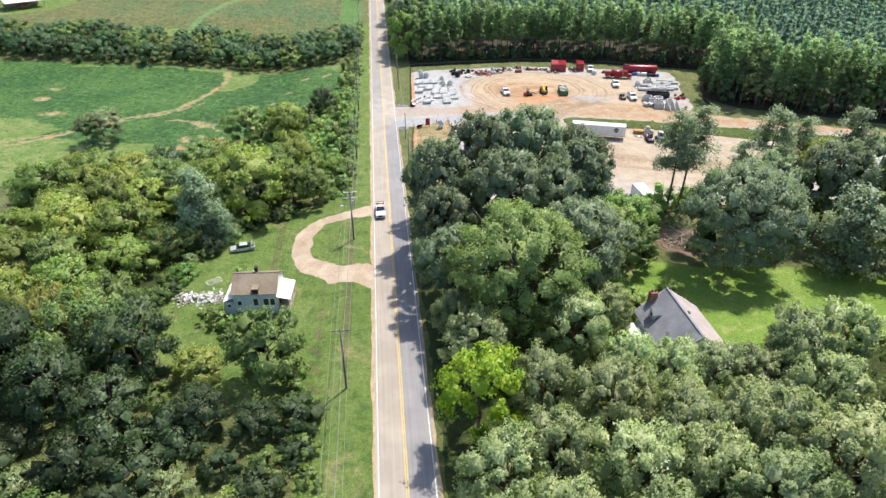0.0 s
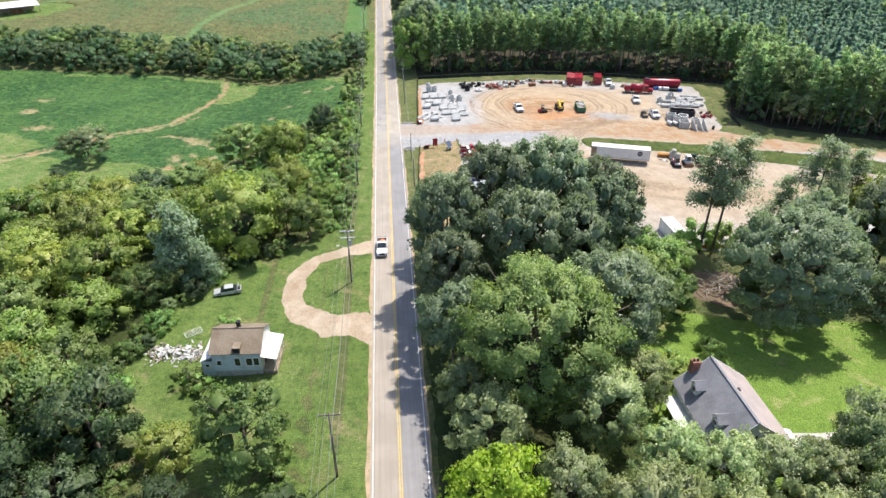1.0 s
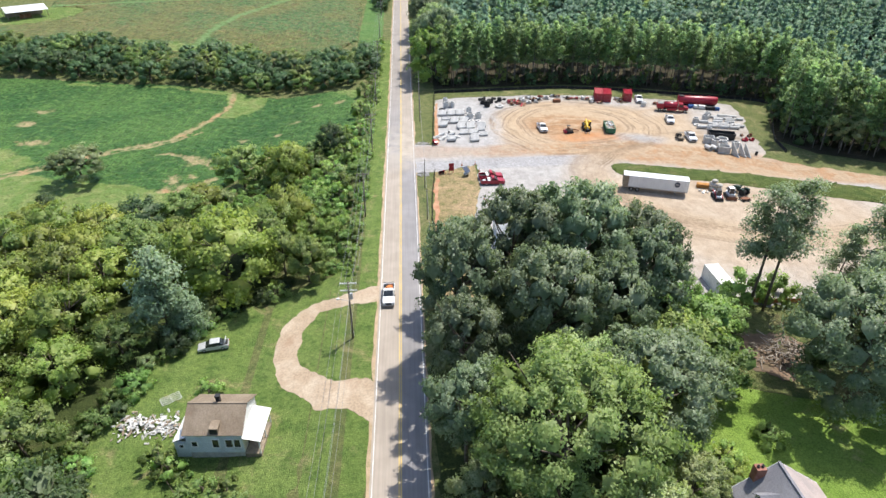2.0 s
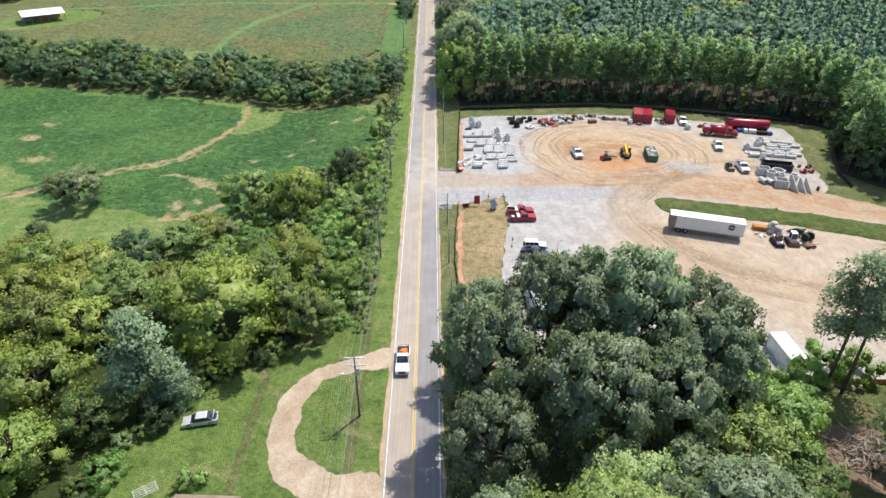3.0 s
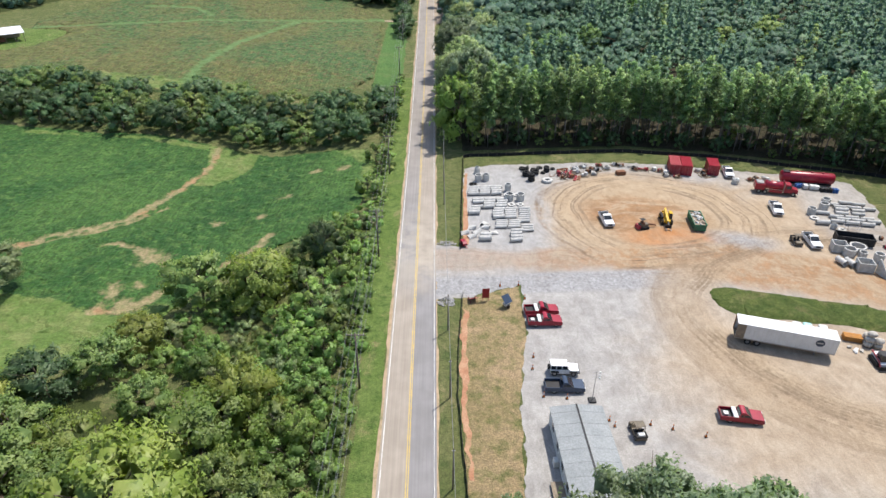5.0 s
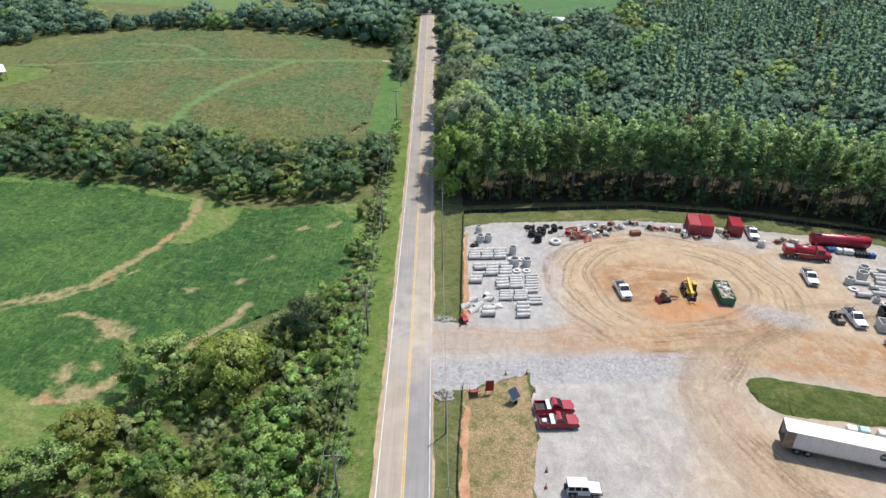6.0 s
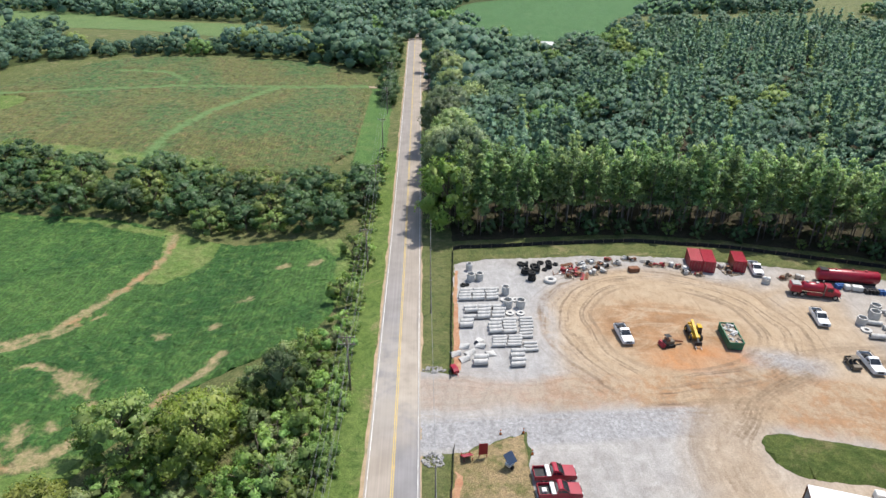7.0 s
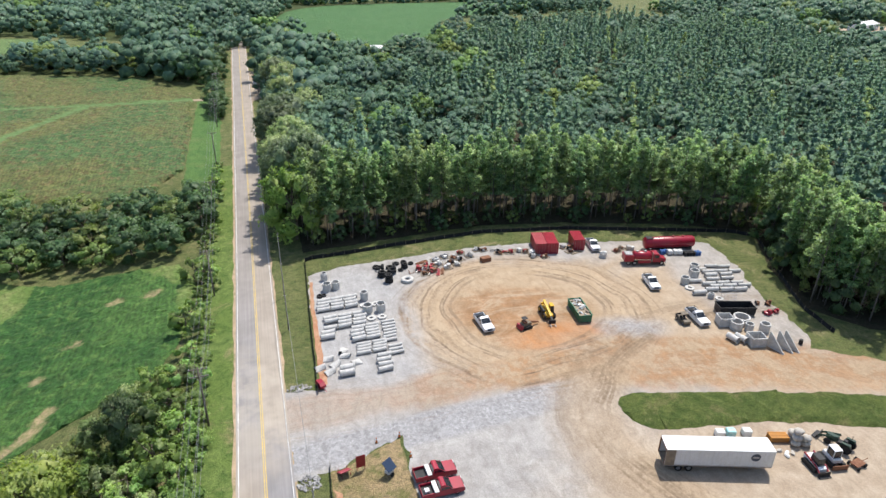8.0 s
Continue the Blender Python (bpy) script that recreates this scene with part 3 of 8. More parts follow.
def broad_tree(seed, radius, height, bare, lobes, subs, per, leaf, leaves, size=0.34, bark=None, boughs=7):
    """A broadleaf tree: trunk with limbs, and a crown of uneven lobes, each of several leaf clumps."""
    rng = np.random.default_rng(seed)
    tree = base("tree", Matrix(), "", "tree")
    limbs(Geo(), rng, height, bare, radius, 0.03 * height * 0.6 + 0.08, boughs).to("trunk", bark or BARK, tree, smooth=True)
    heart = np.array((0, 0, bare + 0.4 * (height - bare)))
    hub, big = broad_clumps(rng, radius * 0.92, height, bare, lobes, size)
    hubs, bigs = np.repeat(hub, subs, 0), np.repeat(big, subs)
    way = unit(rng.normal(size=(len(hubs), 3)) + unit(hubs - heart) * 0.9 + [0, 0, 0.3])
    c = hubs + way * (bigs * rng.uniform(0.35, 0.95, len(hubs)))[:, None]
    r = bigs * rng.uniform(0.36, 0.66, len(hubs))
    v, q, soft = joined(leaf_cloud(rng, c, r, per, leaf, -0.5, heart, hubs=hubs), lumps(rng, hub, big, 0.6, heart))
    crown = new("crown", fast_mesh("crown", v, q, leaves, soft))
    crown.parent = tree
    return tree


def pine_tree(seed, height, bare, radius, tiers, per, leaf, leaves, lean=0.0, bark=None, girth=0.011):
    """A tall pine: long bare trunk, short uneven boughs with needle tufts near the top."""
    rng = np.random.default_rng(seed)
    tree = base("pine_tree", Matrix(), "", "tree")
    g = Geo()
    knee = Vector((lean * 0.4, rng.uniform(-0.2, 0.2), height * 0.5))
    tip = Vector((lean, rng.uniform(-0.3, 0.3), height))
    g.tube((0, 0, -0.3), knee, girth * height, girth * 0.75 * height, 7)
    g.tube(knee, tip, girth * 0.75 * height, 0.0015 * height, 6)
    centres, radii = [], []
    for k in range(tiers):
        t = k / max(1, tiers - 1)
        zz = bare + (height - bare) * t
        reach = radius * (1.0 - 0.75 * t**1.5) * rng.uniform(0.65, 1.15) * (0.65 if k == 0 else 1)
        for j in range(3 if t < 0.85 else 2):
            th = rng.uniform(0, 6.28)
            a = Vector((0, 0, 0)).lerp(knee, min(1, zz / knee.z)) if zz < knee.z else knee.lerp(tip, (zz - knee.z) / (height - knee.z))
            e = a + Vector((math.cos(th) * reach, math.sin(th) * reach, rng.uniform(0.1, 0.6)))
            g.tube(a, e, 0.05, 0.02, 4, False)
            centres += [tuple(e), tuple(a.lerp(e, 0.55))]
            radii += [radius * 0.30 * rng.uniform(0.75, 1.25), radius * 0.24 * rng.uniform(0.75, 1.25)]
    for _ in range(4):
        zz = bare * rng.uniform(0.35, 0.95)
        th = rng.uniform(0, 6.28)
        g.tube((lean * 0.3, 0, zz), (math.cos(th) * 0.9 + lean * 0.3, math.sin(th) * 0.9, zz + 0.1), 0.03, 0.01, 4, False)
    g.to("trunk", bark or BARK, tree, smooth=True)
    centres, radii = np.array(centres), np.array(radii)
    v, q, soft = leaf_cloud(rng, centres, radii, per, leaf, -0.8, (0, 0, height * 0.25), 0.7, clumpy=0.4)
    crown = new("crown", fast_mesh("crown", v, q, leaves, soft))
    crown.parent = tree
    return tree


def set_down(x, y, size=1.0, tall=1.0, turn=0.0):
    return Matrix.Translation((x, y, gz(x, y))) @ Matrix.Rotation(turn, 4, "Z") @ Matrix.Diagonal((size, size, size * tall, 1))


PLACED = {}


def plant(kind, x, y, size, tall, label, group="", name="", turn=None):
    """Puts a copy of the tree of that kind down; the first of a kind is the tree itself."""
    m = set_down(x, y, size, tall, random.uniform(0, 6.28) if turn is None else turn)
    if kind not in PLACED:
        PLACED[kind] = True
        ob = kind
        ob.matrix_basis = m
    else:
        ob = kind.copy()
        scene.collection.objects.link(ob)
        ob.matrix_basis = m
        for p in kind.children:
            c = p.copy()
            scene.collection.objects.link(c)
            c.parent = ob
    if name:
        ob.name = name
    return tagged(ob, label, "tree" if "shrub" not in name else "shrub", group)


# the kinds of tree
OAKS = [broad_tree(11 + i, 6.0, 17.0, 4.0, 44, 7, 42, 0.205, LEAF_OAK, 0.27) for i in range(3)]
BRIGHTS = [broad_tree(21 + i, 5.5, 14.0, 2.5, 42, 7, 42, 0.195, LEAF_SAGE, 0.275) for i in range(3)]
OLIVES = [broad_tree(31 + i, 4.5, 9.0, 0.6, 22, 7, 31, 0.21, LEAF_OLIVE, 0.38) for i in range(3)]
GREENS = [broad_tree(41 + i, 4.5, 9.5, 0.6, 22, 7, 31, 0.21, LEAF_BRIGHT, 0.38) for i in range(3)]
MIDS = [broad_tree(45 + i, 4.0, 10.0, 0.6, 22, 7, 31, 0.21, LEAF_MID, 0.38) for i in range(3)]
DARKS = [broad_tree(51 + i, 4.5, 10.0, 0.6, 22, 7, 31, 0.21, LEAF_DEEP, 0.38) for i in range(3)]
HEDGES = [broad_tree(55 + i, 4.5, 10.0, 0.3, 13, 6, 22, 0.29, (LEAF_HEDGE, LEAF_HEDGE, LEAF_MID)[i], 0.40, None, 3) for i in range(3)]
YELLOW = broad_tree(61, 4.0, 12.0, 2.0, 20, 7, 50, 0.18, LEAF_YELLOW, 0.36)
GREYS = [pine_tree(71, 10.0, 1.0, 3.6, 15, 90, 0.2, LEAF_GREY)]
PINES = [pine_tree(81 + i, 18.0, 6.8, 2.5, 10, 28, 0.26, LEAF_PINE, (-0.5, 0.2, 0.6, 0.0)[i], BARK_PINE, 0.0075) for i in range(4)]
TALL_PINES = [pine_tree(91 + i, 21.0, 10.0, 4.2, 11, 130, 0.19, LEAF_OAK, (-1.0, 3.4)[i]) for i in range(2)]
SHRUBS = [broad_tree(101 + i, 1.6, 2.6, 0.1, 6, 4, 22, 0.17, (LEAF_SHRUB, LEAF_SHRUB, LEAF_MID)[i], 0.5, None, 2) for i in range(3)]
THICKETS = [broad_tree(111 + i, 3.0, 4.2, 0.1, 12, 5, 30, 0.18, (LEAF_SAGE, LEAF_SHRUB, LEAF_DEEP, LEAF_MID)[i], 0.46, None, 3) for i in range(4)]
SPREAD = broad_tree(15, 9.0, 20.0, 1.2, 70, 8, 42, 0.2, LEAF_OAK, 0.225)

BIG = "large dark green oak with a dense crown beside the road"
for x, y, s, k in ((9, 107.5, 0.95, 1.35), (17, 113.5, 1.1, 1.32), (26.5, 114, 1.15, 1.3), (36, 113, 0.95, 1.33), (34, 107, 0.95, 1.32), (20, 102, 1.0, 1.3),
                   (8.5, 98, 0.8, 1.3), (28, 102, 0.9, 1.3), (9.2, 119.5, 0.72, 1.4), (22.5, 120, 0.9, 1.38), (31, 119, 0.8, 1.45), (8, 88, 0.75, 1.2)):
    plant(OAKS[int(x + y) % 3], x, y, s, k, BIG, "roadside oaks", "oak_tree")
GIANTS = [broad_tree(25, 9.0, 22.0, 4.0, 76, 8, 44, 0.195, LEAF_TULIP, 0.21), broad_tree(26, 7.5, 20.0, 4.0, 62, 8, 42, 0.2, LEAF_OAK, 0.225)]
for k, (x, y, s, h) in enumerate(((17.2, 80.5, 1.0, 1.0), (29.0, 87.5, 0.95, 1.0))):
    plant(GIANTS[k], x, y, s, h, "huge spreading light green tree in full leaf", "roadside trees", "broadleaf_tree")
for x, y, s, k in ((10.5, 71, 0.8, 1.1), (24.5, 73, 0.8, 1.15), (34, 93, 0.7, 1.2), (8.8, 79, 0.6, 1.2), (22, 92, 0.9, 1.2), (31.5, 79, 0.6, 1.1)):
    plant(BRIGHTS[int(x + y) % 3], x, y, s, k, "tall light green broadleaf tree in full leaf", "roadside trees", "broadleaf_tree")
plant(YELLOW, 9.3, 60.5, 1.05, 1.2, "bright yellow-green broadleaf tree at the roadside", name="yellow_green_tree")
FRONT = ((17, 61, 0.85), (24.0, 57, 0.95), (31, 52, 0.9), (37, 51.5, 0.9), (51, 63.5, 0.95), (59, 65.5, 0.9), (50, 56, 0.9), (41, 50, 0.95), (10, 48.5, 0.9),
         (16, 50.5, 0.9), (23, 46.5, 1.0), (30.5, 46.5, 0.95), (35, 42, 1.0), (45, 46, 1.0), (7.8, 41.5, 0.8), (14, 41.5, 0.95), (22, 39, 1.0), (66, 58, 1.0), (57, 50, 1.0), (33.0, 57.5, 0.72), (40.5, 56.0, 0.72), (47, 56.5, 0.72))
for x, y, s in FRONT:
    plant(BRIGHTS[int(3 * x + y) % 3], x, y, s * 0.85, 1.3 if s > 0.8 or y < 60 else 1.45, "broadleaf tree with a clumpy mid-green crown", "trees round the white house", "broadleaf_tree")
for (x, y, s, k), lean in zip(((57.6, 116.8, 1.08, 0.93), (59.4, 115.7, 1.08, 0.93)), (0, 1)):
    plant(TALL_PINES[lean], x, y, s, k, "tall thin pine with a bare leaning trunk", "pines by the yard", "pine_tree", 0.9)
SPREADING = "dark green spreading tree beside the lawn"
plant(SPREAD, 60, 95, 1.0, 1.02, SPREADING, "trees beside the lawn", "broadleaf_tree")
for x, y, s, k in ((70, 104.5, 0.95, 1.1), (83, 105, 1.0, 1.15), (92, 106, 1.0, 1.2)):
    plant(OAKS[int(x) % 3], x, y, s, k, SPREADING, "trees beside the lawn", "broadleaf_tree")
for x, y, s, k, lean in ((75, 114.5, 1.05, 1.0, 0), (80, 116, 0.9, 1.0, 1), (89, 112, 1.05, 1.0, 0), (70, 116, 0.75, 0.95, 0)):
    plant(TALL_PINES[lean], x, y, s, k, "tall dark pine behind the spreading tree", "pines by the yard", "pine_tree", 2.0 + x)
plant(GREENS[1], 82.5, 111, 1.05, 1.75, "tall yellow-green tree among dark pines", "trees beside the lawn", "broadleaf_tree")
plant(GREYS[0], 78.5, 92, 1.5, 1.0, "blue-grey pine with drooping boughs", "trees beside the lawn", "pine_tree")
for x, y, s, k in ((47.3, 118.0, 0.85, 1.5), (57.4, 119.3, 1.0, 1.25), (63.0, 119.0, 0.9, 1.25), (44, 113, 1.3, 1.3), (51.5, 115.5, 0.9, 1.2), (46.3, 89.1, 0.6, 0.9)):
    plant(THICKETS[1], x, y, s, k, "young bright green broadleaf tree", "trees beside the lawn", "broadleaf_tree")
for x, y, s in ((43.5, 104, 0.95), (42.5, 97.5, 0.85), (49, 109, 0.65), (86, 92, 1.1), (90, 82, 1.3), (37, 100, 1.05)):
    plant(MIDS[int(x) % 3], x, y, s * 1.2, 0.95, "dark leafy broadleaf tree beside the brush pile", "trees beside the lawn", "broadleaf_tree")
plant(SHRUBS[0], 38.1, 83.7, 1.3, 0.9, "thin green bush on the lawn", "", "shrub")

# the wood west of the road
OLD_WOOD = "wood west of the road"
WEST = ((-38.7, 178.5, 1.25, 0.9, MIDS[0]), (-27.5, 177.5, 1.15, 0.95, OLIVES[0]), (-54, 154.7, 1.05, 0.8, DARKS[0]), (-47.3, 159.7, 1.0, 0.8, MIDS[1]), (-45.5, 167, 0.9, 0.8, OLIVES[2]),
        (-22.6, 147, 0.95, 1.3, OLIVES[1]), (-30, 129, 1.7, 0.95, OLIVES[1]), (-42, 140, 0.95, 1.0, GREENS[0]), (-17.4, 186.5, 0.75, 1.25, DARKS[1]), (-13.6, 142, 0.5, 1.2, GREENS[2]),
        (-16.2, 129.5, 0.8, 1.15, MIDS[2]), (-21, 133, 0.8, 1.2, MIDS[0]), (-59.9, 148, 1.1, 0.9, OLIVES[0]), (-73.9, 152.5, 1.1, 0.8, OLIVES[2]), (-57.6, 127.7, 1.15, 0.95, GREENS[1]), (-50.1, 127.6, 1.1, 0.95, OLIVES[2]),
        (-49.9, 115.2, 1.2, 0.95, GREENS[0]), (-41.6, 111, 0.85, 0.85, MIDS[1]), (-66, 137.5, 1.15, 0.9, OLIVES[1]), (-37, 150, 0.8, 0.9, MIDS[2]), (-79, 165, 0.5, 1.2, DARKS[2]), (-47.5, 104.5, 1.0, 0.9, GREENS[2]), (-58, 104, 1.1, 0.95, MIDS[0]))
for x, y, s, k, kind in WEST:
    plant(kind, x, y, s, k, "yellowish green broadleaf tree in the roadside wood" if kind in OLIVES + GREENS else "dark green broadleaf tree in the roadside wood", OLD_WOOD, "broadleaf_tree")
NEAR_HOUSE = ((-17.9, 74.6, 1.15, 1.06, MIDS[0]), (-36.5, 77, 1.15, 1.15, DARKS[2]), (-44, 80, 1.25, 1.1, MIDS[1]), (-51.5, 86, 1.15, 1.05, OLIVES[0]), (-44.5, 90.5, 1.0, 1.0, MIDS[2]), (-54, 77, 1.3, 1.05, DARKS[0]),
              (-45, 71, 1.05, 1.05, DARKS[2]), (-37, 68.5, 0.85, 0.95, DARKS[1]), (-28, 76, 0.68, 0.85, OLIVES[2]), (-25.5, 66.5, 0.7, 0.9, DARKS[0]), (-18.5, 64.5, 0.6, 0.8, DARKS[2]), (-53, 95, 1.1, 1.0, GREENS[1]), (-60, 92, 1.1, 1.0, OLIVES[1]))
for x, y, s, k, kind in NEAR_HOUSE:
    plant(kind, x, y, s, k, "dense leafy broadleaf tree near the old house", OLD_WOOD, "broadleaf_tree")
plant(GREYS[0], -36.5, 116.5, 1.25, 1.15, "blue-grey pine with drooping boughs", name="pine_tree")
plant(GREYS[0], -32.8, 116, 0.7, 1.1, "small blue-grey pine with drooping boughs", name="pine_tree")
plant(BRIGHTS[1], -80, 183.5, 1.0, 0.72, "lone green broadleaf tree in the bean field", name="field_tree")


def along(line, gap):
    out, left = [], 0.0
    for a, b in zip(line, line[1:]):
        a, b = Vector(a), Vector(b)
        d = (b - a).length
        while left < d:
            out.append((a.lerp(b, left / d), (b - a).normalized()))
            left += gap
        left -= d
    return out


def spread(poly, gap, seed, avoid=()):
    """Places inside an outline, no two nearer than gap."""
    rng = np.random.default_rng(seed)
    xs, ys = zip(*poly)
    n = int((max(xs) - min(xs)) * (max(ys) - min(ys)) / gap**2 * 3)
    cand = np.stack([rng.uniform(min(xs), max(xs), n), rng.uniform(min(ys), max(ys), n)], -1)
    cand = cand[inside(poly, cand[:, 0], cand[:, 1])]
    out = [np.array(a[:2]) for a in avoid]
    first = len(out)
    for p in cand:
        if not out or (np.sum((np.array(out) - p) ** 2, 1) > gap**2).all():
            out.append(p)
    return [(float(a), float(b)) for a, b in out[first:]]


FILL = [(-19, 128), (-24, 136), (-26, 146), (-34, 152), (-42, 150), (-52, 158), (-64, 156), (-82, 152), (-76, 120), (-66, 90), (-60, 70), (-42, 70), (-34, 74), (-38, 82), (-41, 92), (-38, 106), (-33, 117), (-27, 123)]
for i, (x, y) in enumerate(spread(FILL, 7.2, 5, WEST + NEAR_HOUSE + ((-36.5, 116.5), (-32, 128)))):
    plant((DARKS + MIDS)[i % 6] if y < 84 else (OLIVES + GREENS + MIDS[:2])[i * 5 % 8], x, y, random.uniform(1.05, 1.45), random.uniform(0.72, 0.9), "broadleaf tree in the roadside wood", OLD_WOOD, "broadleaf_tree")
# bushy skirt of the wood towards the grass
for p, w in along([(-33, 73), (-36.5, 82), (-39.5, 92), (-36.5, 106), (-32, 116), (-26, 122), (-18, 127.5)], 2.3):
    q = p + Vector((-w.y, w.x)) * random.uniform(0.5, 3.0)
    plant(THICKETS[random.randrange(4)], q.x, q.y, random.uniform(0.4, 0.75), random.uniform(0.7, 1.1), "low leafy bush at the wood's edge", "roadside scrub", "scrub_shrub")
# low thicket between the wood and the road, and in front of the old house's trees
SCRUB = [(-9.4, 131), (-15, 131), (-20, 138), (-22, 152), (-32, 158), (-40, 160), (-42, 172), (-33, 184), (-24, 193), (-13, 201), (-9.4, 201)]
for i, (x, y) in enumerate(spread(SCRUB, 3.3, 31, WEST)):
    plant(THICKETS[(0, 3, 1, 1, 0, 1)[i * 5 % 6]], x, y, random.uniform(0.45, 0.9), random.uniform(0.75, 1.2), "low leafy scrub bush beside the overhead line", "roadside scrub", "scrub_shrub")
THICKET = [(-12.5, 71), (-15, 66), (-22, 66), (-34, 66), (-46, 66), (-62, 68), (-62, 40), (-12, 40)]
# mostly the darkest leaves beyond y 60: the hollow's shade as leaf colour
for i, (x, y) in enumerate(spread(THICKET, 3.9, 33, NEAR_HOUSE)):
    plant(THICKETS[2 if (y > 60 and i % 5) or i % 3 == 0 else (0, 3, 0, 1)[i % 4]], x, y, random.uniform(0.7, 1.25), random.uniform(0.7, 1.15), "vine-covered leafy thicket bush", "roadside scrub", "scrub_shrub")
FILL_EAST = [(64, 46), (64, 52), (72, 66), (95, 76), (104, 100), (96, 114), (116, 114), (112, 90), (80, 52)]
for i, (x, y) in enumerate(spread(FILL_EAST, 9.0, 6, FRONT)):
    plant(BRIGHTS[i % 3] if i % 4 else OAKS[0], x, y, random.uniform(0.85, 1.05), random.uniform(1.0, 1.2), "broadleaf tree with a clumpy green crown", "trees round the white house", "broadleaf_tree")
# hedgerow between the fields
HEDGE = [(-190, 282), (-138, 277), (-117, 272), (-97, 268), (-80, 268), (-58, 260), (-44, 252), (-30, 252), (-12, 247), (-9, 262), (-17, 276), (-60, 286), (-78, 290), (-94, 288), (-117, 295), (-190, 302)]
for i, (x, y) in enumerate(spread(HEDGE, 5.3, 8)):
    plant(HEDGES[i % 3 if i % 5 else 0], x, y, random.uniform(0.75, 1.1), random.uniform(0.7, 0.95), "dark green hedgerow tree between the fields", "hedgerow trees", "broadleaf_tree")
# shrubs under the overhead line
VERGE = [(-8.6, 130), (-13, 130), (-24, 150), (-14, 200), (-12, 205), (-10, 300), (-7.6, 300), (-8.2, 160)]
for i, (x, y) in enumerate(spread(VERGE, 2.4, 9)):
    plant(SHRUBS[i % 3], x, y, random.uniform(0.7, 1.4) * (1.3 if x < -11 else 0.9), random.uniform(0.7, 1.2), "leafy green shrub under the overhead line", "verge shrubs", "shrub")

# trees along the road beyond the yard
ROADSIDE = ((10.2, 247.5, 0.95, 1.2), (14, 256, 1.0, 1.1), (9.6, 262, 0.85, 1.1), (12.5, 271, 0.95, 1.0), (9.8, 281, 0.85, 1.0), (13, 291, 1.0, 0.95), (10, 301, 0.85, 0.95), (13.5, 311, 0.95, 0.9), (11, 320, 0.8, 0.9), (22, 330, 0.9, 0.9), (16, 352, 0.9, 0.9), (17, 366, 1.0, 0.9), (14, 380, 0.8, 0.9))
for i, (x, y, s, k) in enumerate(ROADSIDE):
    plant(GREENS[0] if i == 0 else (OAKS + BRIGHTS)[i % 6], x, y, s * (1.5 if i == 0 else 1.15), k * 1.1, "tall broadleaf tree overhanging the road", "roadside trees beyond the yard", "broadleaf_tree")
for x, y, s in ((-8.8, 352, 0.75), (-9.4, 358, 0.85), (-9, 364, 0.7), (-10, 372, 0.9), (-9.6, 380, 0.8), (-12, 398, 0.9), (-9, 410, 0.8), (-22, 408, 1.2), (-14, 420, 1.1), (-9, 436, 1.0)):
    plant(HEDGES[0], x, y, s, 1.0, "dark bushy tree beside the country road", "trees along the far road", "broadleaf_tree")
for i, (x, y) in enumerate(spread([(13, 240.5), (32, 242), (54, 243.5), (75, 239.5), (102, 231.5), (116, 223), (124, 230), (104, 241), (76, 250), (54, 254), (32, 252), (13, 250)], 4.0, 19)):
    plant(HEDGES[i % 3], x, y, random.uniform(0.2, 0.42), random.uniform(0.8, 1.5), "low shaded undergrowth bush beneath the pines", "undergrowth", "undergrowth_shrub")

for i, (x, y) in enumerate(spread([(119, 224), (108, 204), (102.5, 190), (108, 183), (150, 161), (170, 166), (130, 216)], 5.2, 23)):
    plant(HEDGES[i % 2], x, y, random.uniform(0.4, 0.8), random.uniform(0.8, 1.5), "dark undergrowth bush beneath the pines", "undergrowth", "undergrowth_shrub")
# leafy edge of the wood east of the yard
for i, (x, y) in enumerate(spread([(118, 226), (106, 204), (100.5, 191), (106, 181.5), (150, 158.5), (152, 166), (112, 190), (116, 205), (126, 222)], 5.6, 37)):
    plant((MIDS + HEDGES[2:] + BRIGHTS[:1])[i % 5], x + 6, y + 2, random.uniform(0.6, 0.95), random.uniform(0.9, 1.3), "leafy green tree at the wood's edge", "wood edge trees", "broadleaf_tree")
# front rows of the pine plantation
PINE_EDGE = ((14, 241.5), (32.5, 243.5), (54, 245), (75.5, 241), (102, 232.5), (120, 223), (109, 203), (103, 190), (108, 182), (150, 160))


row = 0
for depth in (1.5, 4.2, 7.0, 9.8):
    for p, w in along(PINE_EDGE, 3.1):
        q = p + Vector((-w.y, w.x)) * (depth + random.uniform(-1.2, 1.2)) + w * random.uniform(-1.2, 1.2)
        if q.x > 10.5:
            row += 1
            plant(PINES[row % 4], q.x, q.y, random.uniform(0.85, 1.1), random.uniform(0.9, 1.1), "tall slim pine with a bare trunk at the plantation's edge", "plantation edge pines", "pine_tree")


